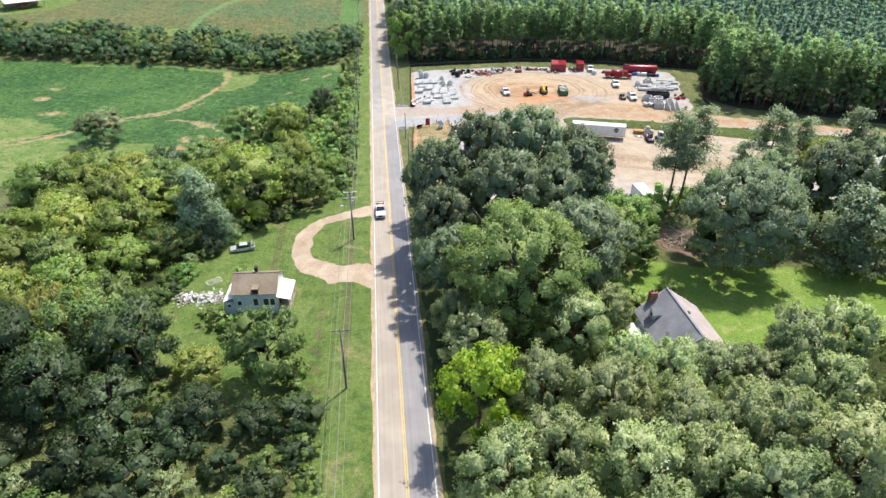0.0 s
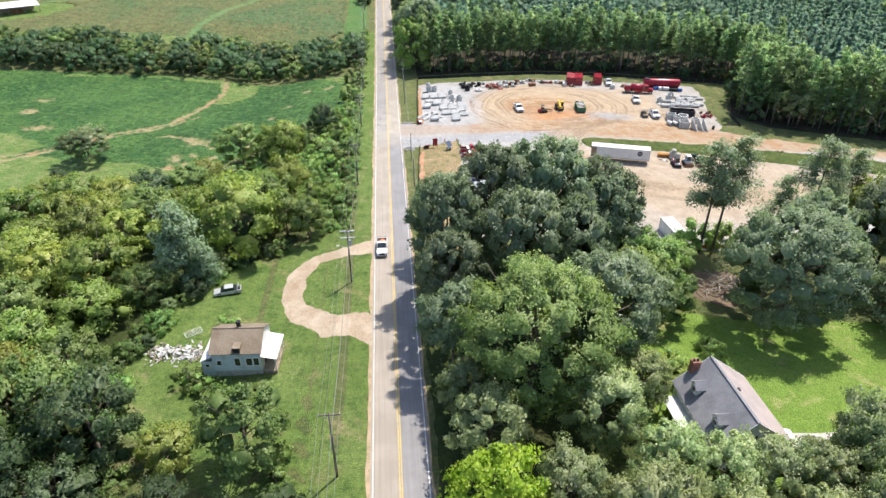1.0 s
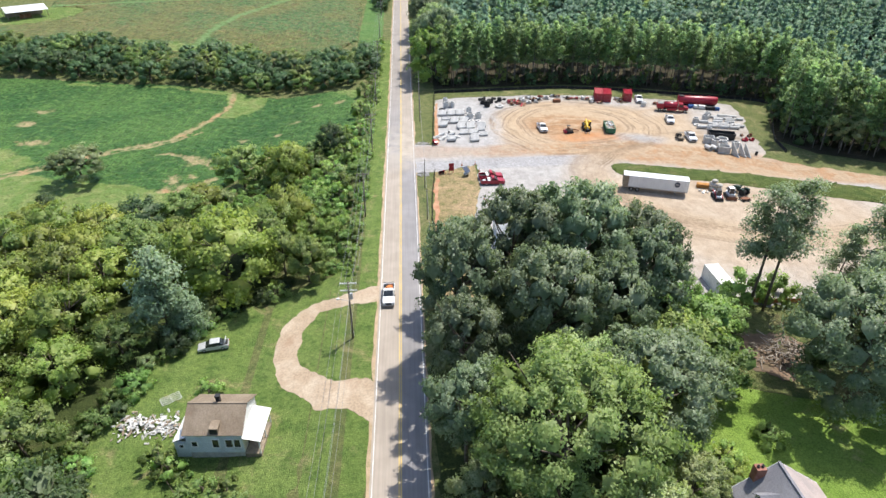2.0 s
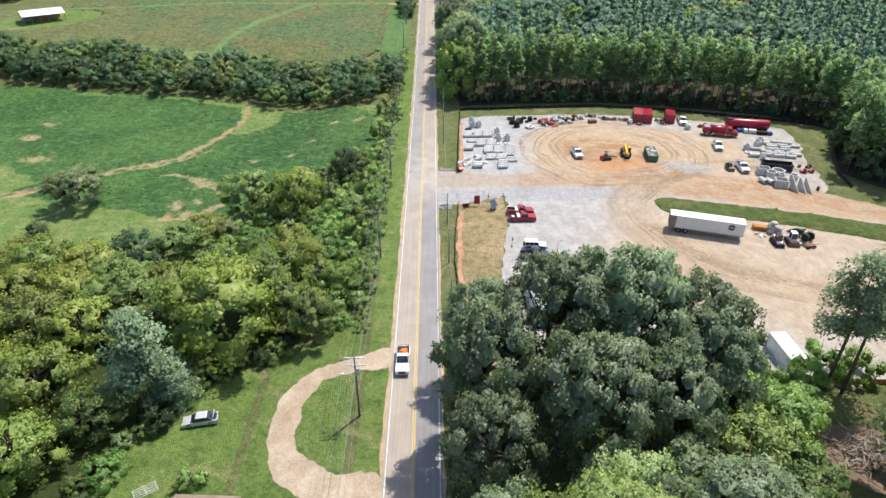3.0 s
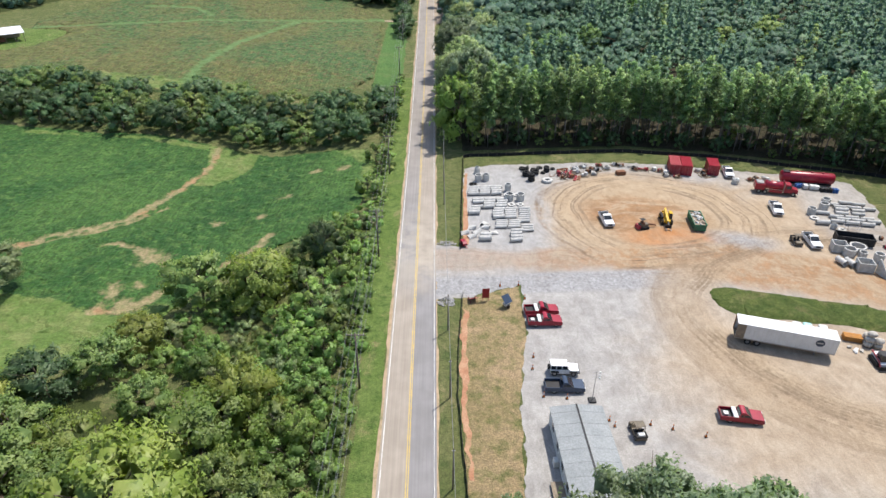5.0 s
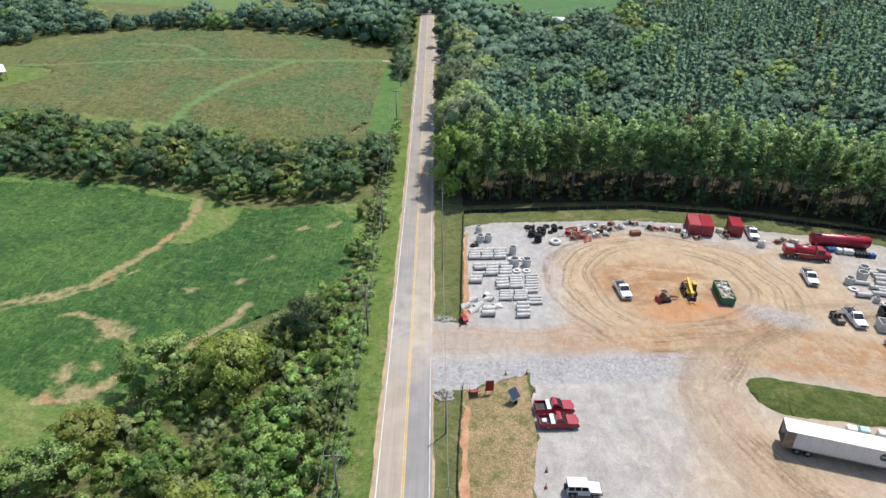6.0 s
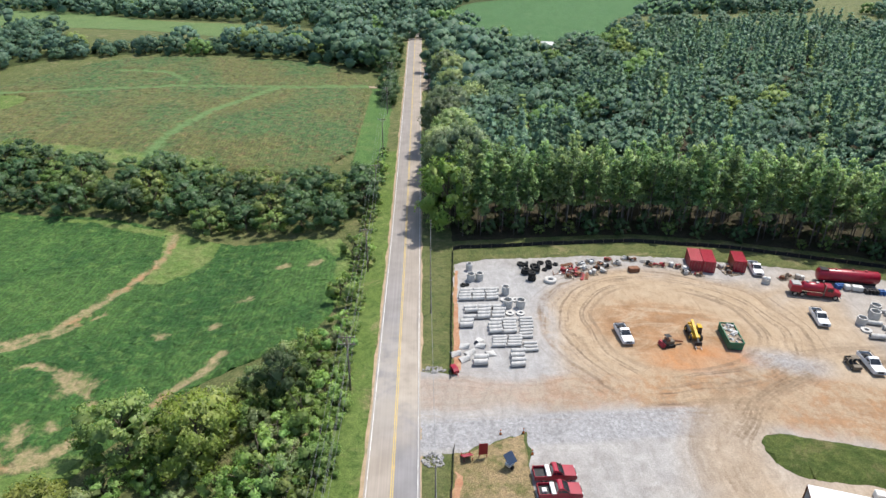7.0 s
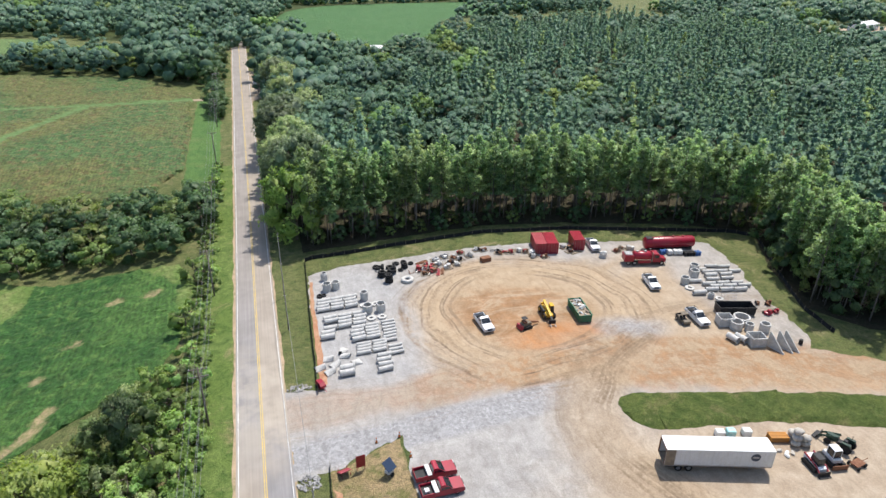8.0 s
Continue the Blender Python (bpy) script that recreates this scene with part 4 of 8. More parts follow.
def far_wood(name, places, heights, widths, shape, leaves, label, clump=9, per=12, leaf=0.42):
    """A wood seen from afar as one thing: many crowns, each of leaf clumps, in one mesh."""
    rng = np.random.default_rng(len(places))
    forms = []
    for k in range(6):
        if shape == "pine":
            t = np.arange(clump) / (clump - 1)
            th = np.arange(clump) * 2.4 + rng.uniform(0, 6)
            c = np.stack([np.cos(th) * 0.5 * (1 - 0.9 * t), np.sin(th) * 0.5 * (1 - 0.9 * t), 0.42 + 0.56 * t], -1)
            r = 0.78 * (1.05 - 0.66 * t)
        else:
            c, r = broad_clumps(rng, 1.0, 1.0, 0.12, clump, 1.62 / math.sqrt(clump))
            c[:, 2] = np.maximum(c[:, 2], 0.1)
        forms.append((c, r))
    allv, allq, alln, n, tones = [], [], [], 0, []
    for i, (x, y) in enumerate(places):
        c, r = forms[i % 6]
        a = rng.uniform(0, 6.28)
        big = rng.uniform() ** 1.4
        hh, ww = heights[0] + (heights[1] - heights[0]) * big, widths[0] + (widths[1] - widths[0]) * (0.7 * big + 0.3 * rng.uniform())
        rot = np.array([[math.cos(a), -math.sin(a), 0], [math.sin(a), math.cos(a), 0], [0, 0, 1]])
        cc = (c @ rot.T) * [ww, ww, hh] + [x, y, gz(x, y)]
        heart = (x, y, gz(x, y) + (0.22 if shape == "broad" else 0.05) * hh)
        v, q, soft = joined(leaf_cloud(rng, cc, r * ww, per, leaf, -0.3, heart, 0.9, clumpy=0.4), lumps(rng, cc, r * ww, 0.62 if shape == "broad" else 0.58, heart, 0.9))
        allv.append(v)
        alln.append(soft)
        allq.append(q + n)
        n += len(v)
        tones += [rng.uniform()] * len(v)
    me = fast_mesh(name, np.concatenate(allv), np.concatenate(allq), leaves, np.concatenate(alln))
    me.attributes.new("tone", "FLOAT", "POINT").data.foreach_set("value", np.array(tones, np.float32))
    return tagged(new(name, me), label, "woodland", kind="stuff")


def far_leafy(name, dark, mid, light, fresh, share):
    """Leaves of a whole wood: each tree has its own tone, a share of them fresh yellow-green."""
    m = leafy(name, dark, mid, light, 0.35, 0.1)
    nt = m.node_tree
    hue = [n for n in nt.nodes if n.bl_idname == "ShaderNodeHueSaturation"][0]
    tone = attribute(nt, "tone")
    old = hue.inputs["Color"].links[0].from_socket
    nt.links.new(mix(nt, remap(nt, tone, 1 - share, 1.001 - share, 0, 0.75), old, fresh), hue.inputs["Color"])
    vary = maths(nt, "FRACT", maths(nt, "MULTIPLY", tone, 7.3))
    nt.links.new(maths(nt, "ADD", maths(nt, "MULTIPLY", vary, 0.05), 0.472), hue.inputs["Hue"])
    nt.links.new(maths(nt, "ADD", maths(nt, "MULTIPLY", maths(nt, "FRACT", maths(nt, "MULTIPLY", tone, 13.1)), 0.36), 0.82), hue.inputs["Value"])
    return m


# bluer, lifted leaf tones: distance haze is mixed into these colours
FAR_PINE = far_leafy("hazed_pine_needles", (0.108, 0.202, 0.141), (0.149, 0.260, 0.175), (0.211, 0.333, 0.201), (0.298, 0.420, 0.131), 0.03)
FAR_BROAD = far_leafy("hazed_broad_leaves", (0.081, 0.155, 0.113), (0.117, 0.201, 0.139), (0.167, 0.268, 0.167), (0.242, 0.349, 0.090), 0.10)
PLANTATION = [(11, 253), (34, 255), (56, 257), (78, 253), (105, 244), (132, 231), (150, 172), (230, 140), (320, 330), (300, 480), (150, 490), (110, 470), (60, 400), (11, 330)]


def is_broad(p):
    """Where the plantation gives way to broadleaf wood."""
    patch = noise.noise(Vector((p[0] * 0.022, p[1] * 0.022, 4)))
    return p[1] > 268 and (patch > 0.10 or p[0] < 14 + 0.7 * (p[1] - 262) + 30 * patch)


pine_spots = [p for p in spread(PLANTATION, 4.2, 12) if not is_broad(p)]
broad_spots = [p for p in spread(PLANTATION, 7.6, 13) if is_broad(p)]
far_wood("pine_plantation", pine_spots, (13, 19.0), (2.3, 3.2), "pine", FAR_PINE, "dense dark green pine plantation beyond the yard", 8, 24, 0.32)
far_wood("mixed_wood", broad_spots, (11, 20.5), (3.4, 7.6), "broad", FAR_BROAD, "mixed broadleaf wood behind the pines", 32, 30, 0.34)
WOODS = (
    [(11, 330), (60, 400), (60, 445), (12, 470), (10, 400)],
    [(300, 300), (330, 470), (360, 640), (560, 640), (560, 250), (330, 150)],
    [(-16, 400), (-50, 424), (-130, 436), (-175, 420), (-215, 372), (-230, 382), (-190, 440), (-100, 452), (-60, 470), (-12, 470), (-12, 420)],
    [(-8, 478), (-110, 545), (-180, 560), (-330, 620), (-400, 620), (-380, 760), (330, 800), (330, 640), (150, 600), (60, 600), (40, 480)],
    [(-330, 420), (-200, 420), (-190, 480), (-330, 540)],
)
GLADE = [(44, 452), (38, 520), (16, 565), (50, 740), (205, 760), (271, 742), (234, 650), (147, 600), (118, 495), (76, 468)]
far_spots = [p for k, w in enumerate(WOODS) for p in spread(w, 7.6 if k not in (1, 3) else 11.5, 20 + k)]
far_spots = [p for p in far_spots if ((p[0] - 420) / 62) ** 2 + ((p[1] - 465) / 28) ** 2 > 1 and p[0] < 40 + 1.4 * (p[1] - 112) and not inside(GLADE, np.array([p[0]]), np.array([p[1]]))[0]]
band = [p for p in far_spots if p[0] < -48 and p[1] < 500]
far_wood("field_edge_trees", band, (6, 15), (3.2, 6.6), "broad", FAR_BROAD, "dark green belt of trees between the far fields", 24, 22, 0.36)
far_wood("far_woodland", [p for p in far_spots if p not in set(band)], (11, 21), (4.4, 8.4), "broad", FAR_BROAD, "distant dark green broadleaf woodland", 14, 16, 0.47)
for k, w in enumerate(WOODS[1:]):
    tagged(sheet("far_wood_floor", w, 0.07 + 0.004 * k, UNDERGROWTH, 14.0, 5.0, 1.0, 60 + k), "leafy floor beneath the distant woodland, colour darkened for shade", "forest floor", kind="structure")
tagged(sheet("forest_floor", [(11, 240), (32, 242), (54, 243.5), (75, 239.5), (102, 231), (117, 222), (107, 205), (101, 190), (107, 180), (150, 158), (330, 100), (430, 330), (360, 490), (150, 495), (60, 440), (11, 470)], 0.08, WOOD_FLOOR, 8.0, 2.0, 0.5, 14), "brown forest floor with needles, shade put into its dark colour", "forest floor", kind="structure")
tagged(sheet("wood_floor", rounded(FILL, 1), 0.05, UNDERGROWTH, 6.0, 1.2, 1.6, 15), "leafy undergrowth beneath the trees, shade put into its dark colour", "forest floor", kind="structure")
EAST_FLOOR = [(4.6, 20), (4.6, 121), (40, 124), (46, 118), (36, 92), (30, 66), (40, 60), (62, 68), (72, 74), (100, 80), (110, 116), (170, 112), (170, 10), (60, 10)]
tagged(sheet("grove_floor", EAST_FLOOR, 0.05, UNDERGROWTH, 6.0, 1.5, 0.8, 16), "leafy undergrowth beneath the roadside trees, shade put into its dark colour", "forest floor", kind="structure")

# ---- fields ----
def crop_material(name, a, b, c, soil, attr, wave):
    m, nt, bs = shader(name, 0.8, 0, 0.2)
    vec = coords(nt)
    col = mix(nt, remap(nt, noise_out(nt, vec, 0.03, 5.0, 0.6), 0.4, 0.6), a, b)
    col = mix(nt, remap(nt, noise_out(nt, vec, 0.5, 5.0, 0.7), 0.45, 0.7), col, c)
    fine = noise_out(nt, vec, wave, 5.0, 0.75)
    col = mix(nt, 0.9, col, mix(nt, remap(nt, fine, 0.3, 0.7), (0.5, 0.5, 0.5), (1.4, 1.4, 1.35)), "MULTIPLY")
    rows = node(nt, "ShaderNodeTexWave", Scale=0.33, Distortion=7.0, Detail=3.0)
    rows.inputs["Detail Scale"].default_value = 0.12
    nt.links.new(vec, rows.inputs["Vector"])
    col = mix(nt, 0.45, col, mix(nt, rows.outputs["Fac"], (0.78, 0.8, 0.78), (1.16, 1.15, 1.1)), "MULTIPLY")
    thin = maths(nt, "ADD", attribute(nt, attr), maths(nt, "MULTIPLY", maths(nt, "SUBTRACT", noise_out(nt, vec, 0.35, 6.0, 0.7), 0.5), 2.0))
    tangle = noise_out(nt, coords(nt, (0.5, 0.16, 0.3)), 1.0, 6.0, 0.72, 1.2)
    col = mix(nt, 0.75, col, mix(nt, remap(nt, tangle, 0.35, 0.62), (0.68, 0.72, 0.68), (1.3, 1.28, 1.22)), "MULTIPLY")
    under = col
    weed = maths(nt, "ADD", attribute(nt, "weed"), maths(nt, "MULTIPLY", maths(nt, "SUBTRACT", noise_out(nt, vec, 0.2, 6.0, 0.7), 0.5), 0.9))
    grassy = mix(nt, remap(nt, noise_out(nt, vec, 0.25, 5.0, 0.65), 0.4, 0.65), (0.105, 0.165, 0.04), (0.17, 0.20, 0.07))
    grassy = mix(nt, 0.8, grassy, mix(nt, remap(nt, fine, 0.3, 0.7), (0.65, 0.65, 0.6), (1.3, 1.3, 1.25)), "MULTIPLY")
    col = mix(nt, remap(nt, weed, 0.42, 0.62, 0, 0.9), under, grassy)
    bare = remap(nt, thin, 0.36, 0.86)
    clay = remap(nt, noise_out(nt, vec, 0.11, 3.0), 0.55, 0.68, 0, 0.7)
    col = mix(nt, bare, col, mix(nt, clay, mix(nt, remap(nt, fine, 0.35, 0.65), soil[0], soil[1]), soil[2]))
    nt.links.new(col, bs.inputs["Base Color"])
    bump(nt, bs, fine, 0.9, 0.3)
    return m


def near_line(x, y, line):
    d = np.full(x.shape, 1e9)
    for (ax, ay), (bx, by) in zip(line, line[1:]):
        t = np.clip(((x - ax) * (bx - ax) + (y - ay) * (by - ay)) / ((bx - ax) ** 2 + (by - ay) ** 2), 0, 1)
        d = np.minimum(d, np.hypot(x - ax - t * (bx - ax), y - ay - t * (by - ay)))
    return d


def set_thin(ob, lines, spots, weeds=()):
    me = ob.data
    co = np.empty(len(me.vertices) * 3, np.float32)
    me.vertices.foreach_get("co", co)
    x, y = co[0::3].astype(float), co[1::3].astype(float)
    thin = np.zeros(len(x))
    for line, w in lines:
        thin = np.maximum(thin, 1.0 - 0.8 * near_line(x, y, line) / w)
    for cx, cy, rx, ry in spots:
        thin = np.maximum(thin, 1.0 - 0.6 * np.hypot((x - cx) / rx, (y - cy) / ry))
    grown = np.zeros(len(x))
    for poly, edge in weeds:
        side = near_line(x, y, poly + poly[:1]) * np.where(inside(poly, x, y), 1, -1)
        grown = np.maximum(grown, np.clip(0.5 + side / edge, 0, 1))
    me.attributes.new("weed", "FLOAT", "POINT").data.foreach_set("value", grown.astype(np.float32))
    me.attributes.new("thin", "FLOAT", "POINT").data.foreach_set("value", np.clip(thin, 0, 1).astype(np.float32))
    z = co[2::3] - 0.35 * np.clip(thin, 0, 1)
    co[2::3] = np.maximum(z, ground_z(x, y) + 0.03)
    me.vertices.foreach_set("co", co)
    me.update()


BEANS = crop_material("bean_leaves", (0.024, 0.073, 0.017), (0.047, 0.106, 0.025), (0.076, 0.138, 0.036), ((0.33, 0.25, 0.145), (0.17, 0.175, 0.07), (0.35, 0.19, 0.10)), "thin", 1.6)
MAIZE = crop_material("ripening_crop", (0.10, 0.112, 0.038), (0.056, 0.108, 0.036), (0.138, 0.105, 0.05), ((0.099, 0.168, 0.055), (0.117, 0.19, 0.065), (0.105, 0.175, 0.06)), "thin", 1.2)
BEAN_FIELD = [(-10.5, 241), (-30, 247.5), (-46, 249), (-58, 256), (-80, 265), (-98, 265), (-117, 270), (-200, 278), (-220, 200), (-120, 150), (-84, 154), (-62, 160), (-50, 164), (-44, 180), (-36, 193), (-25, 199), (-13, 203)]
beans = sheet("bean_field", rounded(BEAN_FIELD, 1), 0.05, BEANS, 1.1, 1.5, 0.6, 31, 0.2, 0.42, 0.9)
tagged(beans, "lush green bean field with bare sandy patches", "crop field", kind="stuff")
TRACK = [(-140, 168), (-112, 182), (-101, 188), (-95, 192.5), (-82, 204.5), (-73, 208.5), (-67.5, 212.5), (-63, 221.5), (-60.5, 228.5), (-58, 237), (-57, 243), (-58.8, 255)]
RUTS = [(-118, 184), (-101.5, 191), (-90, 197), (-80, 203), (-67.5, 209.3), (-59.7, 218.9)]
WASH = [(-39.4, 190.3), (-37.8, 193.8), (-35.2, 196.4), (-33.3, 198.4), (-31.8, 202.4)]
RILL = [(-67.7, 201), (-64.6, 201.9), (-60.6, 200.1), (-56.9, 196.8), (-52.4, 193.7), (-49.1, 190.6)]
LOWER = [(-59, 177.6), (-52.4, 177.6), (-49.4, 181.8), (-47.7, 183.8)]
set_thin(beans, [(TRACK, 1.9), (RUTS, 1.1), (WASH, 1.9), (RILL, 1.3), (LOWER, 1.8)],
         [(-55.5, 196, 4.2, 3.2), (-46.4, 210, 1.9, 1.6), (-36.5, 212.4, 1.6, 1.3), (-32.4, 221.2, 2.4, 1.4), (-57.5, 183.7, 2.6, 3), (-53.3, 179.4, 5, 2.6), (-20.1, 231.9, 2.6, 2), (-26.9, 233.2, 2.4, 1.6), (-53.9, 185.3, 2, 1.6), (-116.5, 239.6, 4, 2), (-106, 212, 5, 2.6), (-116, 228, 4, 3)],
         [([(-62, 259), (-46, 252), (-45.5, 242), (-48, 235), (-53, 230), (-58, 230), (-57.5, 239)], 3.0), ([(-24, 246), (-8, 240), (-8, 205), (-12.5, 206), (-13.5, 216), (-15, 232)], 6.0),
          ([(-98, 190), (-84, 184), (-68, 181.6), (-55, 176), (-46, 180), (-40, 172), (-50, 158), (-130, 150), (-130, 182)], 6.0), ([(-130, 210), (-112, 208), (-97, 197), (-104, 188), (-140, 172)], 7.0), ([(-120, 268), (-98, 263), (-80, 263), (-62, 256), (-62, 253), (-82, 261), (-120, 265)], 4.0)])
CROP = [(-17.8, 284), (-17.6, 347), (-20, 372), (-18, 380), (-30, 398), (-43, 418), (-129, 429), (-143, 420), (-162, 399), (-176, 365), (-152, 364), (-149, 348), (-157, 333), (-186, 322), (-200, 304), (-117, 299), (-94, 292), (-60, 290)]
crop = sheet("crop_field", rounded(CROP, 1), 0.05, MAIZE, 1.6, 2.0, 0.5, 32, 0.22, 0.7, 0.9)
tagged(crop, "brownish green ripening crop field with grass tracks", "crop field", kind="stuff")
set_thin(crop, [([(-82, 300), (-81, 315), (-75, 342), (-56.6, 376), (-13, 378)], 3.4), ([(-56.6, 377), (-100, 378), (-190, 362)], 2.6), ([(-98, 386), (-110, 399), (-134, 402)], 2.5)], [], [([(-60, 290), (-94, 293), (-117, 300), (-170, 303), (-170, 310), (-117, 307), (-60, 296)], 9.0)])
FAR_GREEN = grass_material("far_meadow", (0.06, 0.135, 0.05), (0.075, 0.155, 0.06), (0.05, 0.12, 0.045), (0.12, 0.17, 0.08))
PALE_GREEN = grass_material("pale_meadow", (0.11, 0.175, 0.065), (0.13, 0.19, 0.075), (0.10, 0.165, 0.06), (0.17, 0.20, 0.09))
for k, poly in enumerate(([(-330, 600), (-262, 612), (-172, 545), (-100, 535), (-86, 466), (-155, 500), (-200, 510), (-330, 530)], [(44, 452), (38, 520), (16, 565), (50, 740), (205, 760), (271, 742), (234, 650), (147, 600), (118, 495), (76, 468)])):
    tagged(sheet("meadow", rounded(poly, 2), 0.14, (PALE_GREEN, FAR_GREEN)[k], 8.0, 3.0, 0.6, 40 + k), "smooth light green meadow beyond the woods", "meadow", kind="structure")
LAWN_POLY = [(30, 82), (35, 92), (41, 99), (50, 98), (57, 95), (77, 94), (92, 88), (80, 74), (63, 71), (52, 70), (44, 64), (38, 66), (31, 74)]
tagged(sheet("lawn", rounded(LAWN_POLY, 2), 0.065, LAWN, 3.0, 1.0, 0.5, 44), "mown bright green lawn behind the white house", "lawn", kind="structure")

# ---- materials of things ----
RED = mottled("red_paint", (0.30, 0.006, 0.025), (0.25, 0.006, 0.022), 0.8, 0.35, 0.0, 0.5, 12, 0.02, None)
DULL_RED = mottled("faded_red_paint", (0.32, 0.025, 0.04), (0.27, 0.03, 0.04), 0.7, 0.55, 0.0, 0.4, 6, 0.05, (0.28, 0.10, 0.06))
WHITE = mottled("white_paint", (0.72, 0.73, 0.74), (0.66, 0.67, 0.68), 0.8, 0.35, 0.0, 0.5, 12, 0.02)
DULL_WHITE = mottled("weathered_white_paint", (0.70, 0.70, 0.68), (0.60, 0.60, 0.58), 0.7, 0.6, 0.0, 0.3, 8, 0.05, (0.48, 0.45, 0.40))
NAVY = mottled("dark_blue_paint", (0.03, 0.05, 0.09), (0.04, 0.06, 0.10), 0.8, 0.3, 0.2, 0.5, 12, 0.02)
GREY_PAINT = mottled("silver_paint", (0.50, 0.51, 0.52), (0.44, 0.45, 0.46), 0.9, 0.4, 0.3, 0.5, 12, 0.02)
BLACK = mottled("black_plastic", (0.018, 0.018, 0.02), (0.03, 0.03, 0.032), 2, 0.6, bumps=0.05)
RUBBER = mottled("tyre_rubber", (0.016, 0.016, 0.017), (0.03, 0.029, 0.028), 3, 0.85, bumps=0.2)
STEEL = mottled("steel", (0.42, 0.42, 0.43), (0.32, 0.32, 0.33), 2, 0.4, 0.8, bumps=0.05)
GREEN_PAINT = mottled("green_paint", (0.03, 0.17, 0.09), (0.04, 0.14, 0.08), 0.7, 0.5, bumps=0.05, dirt=(0.10, 0.11, 0.07))
YELLOW_PAINT = mottled("yellow_paint", (0.60, 0.36, 0.015), (0.52, 0.31, 0.02), 0.8, 0.45, bumps=0.05, dirt=(0.30, 0.18, 0.05))
ORANGE = mottled("orange_plastic", (0.62, 0.16, 0.03), (0.55, 0.18, 0.05), 1.5, 0.7, bumps=0.05)
RUST = mottled("rusty_steel", (0.16, 0.07, 0.04), (0.24, 0.12, 0.07), 1.2, 0.85, 0.1, bumps=0.3)
CONCRETE = mottled("precast_concrete", (0.528, 0.516, 0.492), (0.420, 0.414, 0.396), 1.4, 0.9, grain=14, bumps=0.2, dirt=(0.336, 0.318, 0.288))
TIMBER = mottled("weathered_timber", (0.30, 0.24, 0.17), (0.22, 0.18, 0.14), 2, 0.85, grain=18, bumps=0.2)
BLUE = mottled("blue_plastic", (0.03, 0.10, 0.32), (0.04, 0.12, 0.28), 2, 0.45, bumps=0.03)
BROWN = mottled("muddy_brown_paint", (0.16, 0.13, 0.09), (0.11, 0.09, 0.07), 1.5, 0.6, bumps=0.1)
LAMP_GLASS = mottled("lamp_lens", (0.62, 0.63, 0.64), (0.55, 0.56, 0.57), 4, 0.15, bumps=0)
TAIL_RED = mottled("tail_lamp", (0.35, 0.01, 0.01), (0.30, 0.01, 0.01), 4, 0.2, bumps=0)


def glass_material():
    m, nt, b = shader("tinted_glass", 0.05, 0.0, 0.6)
    vec = coords(nt)
    nt.links.new(mix(nt, remap(nt, noise_out(nt, vec, 1.5), 0.3, 0.7), (0.012, 0.016, 0.02), (0.03, 0.035, 0.04)), b.inputs["Base Color"])
    return m


GLASS = glass_material()


def ring(g, c, axis, ro, ri, half, n=16):
    """A rounded ring, such as a tyre, about an axis."""
    c, axis = Vector(c), Vector(axis).normalized()
    q = axis.to_track_quat("Z", "Y")
    prof = [(ri, -half * 0.8), (ro * 0.9, -half), (ro, -half * 0.55), (ro, half * 0.55), (ro * 0.9, half), (ri, half * 0.8)]
    rings = [[tuple(c + q @ Vector((r * math.cos(t), r * math.sin(t), z))) for r, z in prof] for t in (2 * math.pi * i / n for i in range(n))]
    k = len(prof)
    v = [p for r in rings for p in r]
    f = [(i * k + j, ((i + 1) % n) * k + j, ((i + 1) % n) * k + (j + 1) % k, i * k + (j + 1) % k) for i in range(n) for j in range(k)]
    return g.add(v, f)


def wheels(parent, spots, r, w, rim=None):
    for x, y in spots:
        out = 1 if y > 0 else -1
        wheel = ring(Geo(), (x, y, r), (0, 1, 0), r, r * 0.58, w / 2, 16).to("wheel", RUBBER, parent, smooth=True)
        g = Geo().tube((x, y - w * 0.32, r), (x, y + w * 0.32, r), r * 0.58, n=12)
        g.tube((x, y + out * w * 0.3, r), (x, y + out * w * 0.42, r), r * 0.2, r * 0.14, 8)
        g.to("rim", rim or STEEL, wheel)


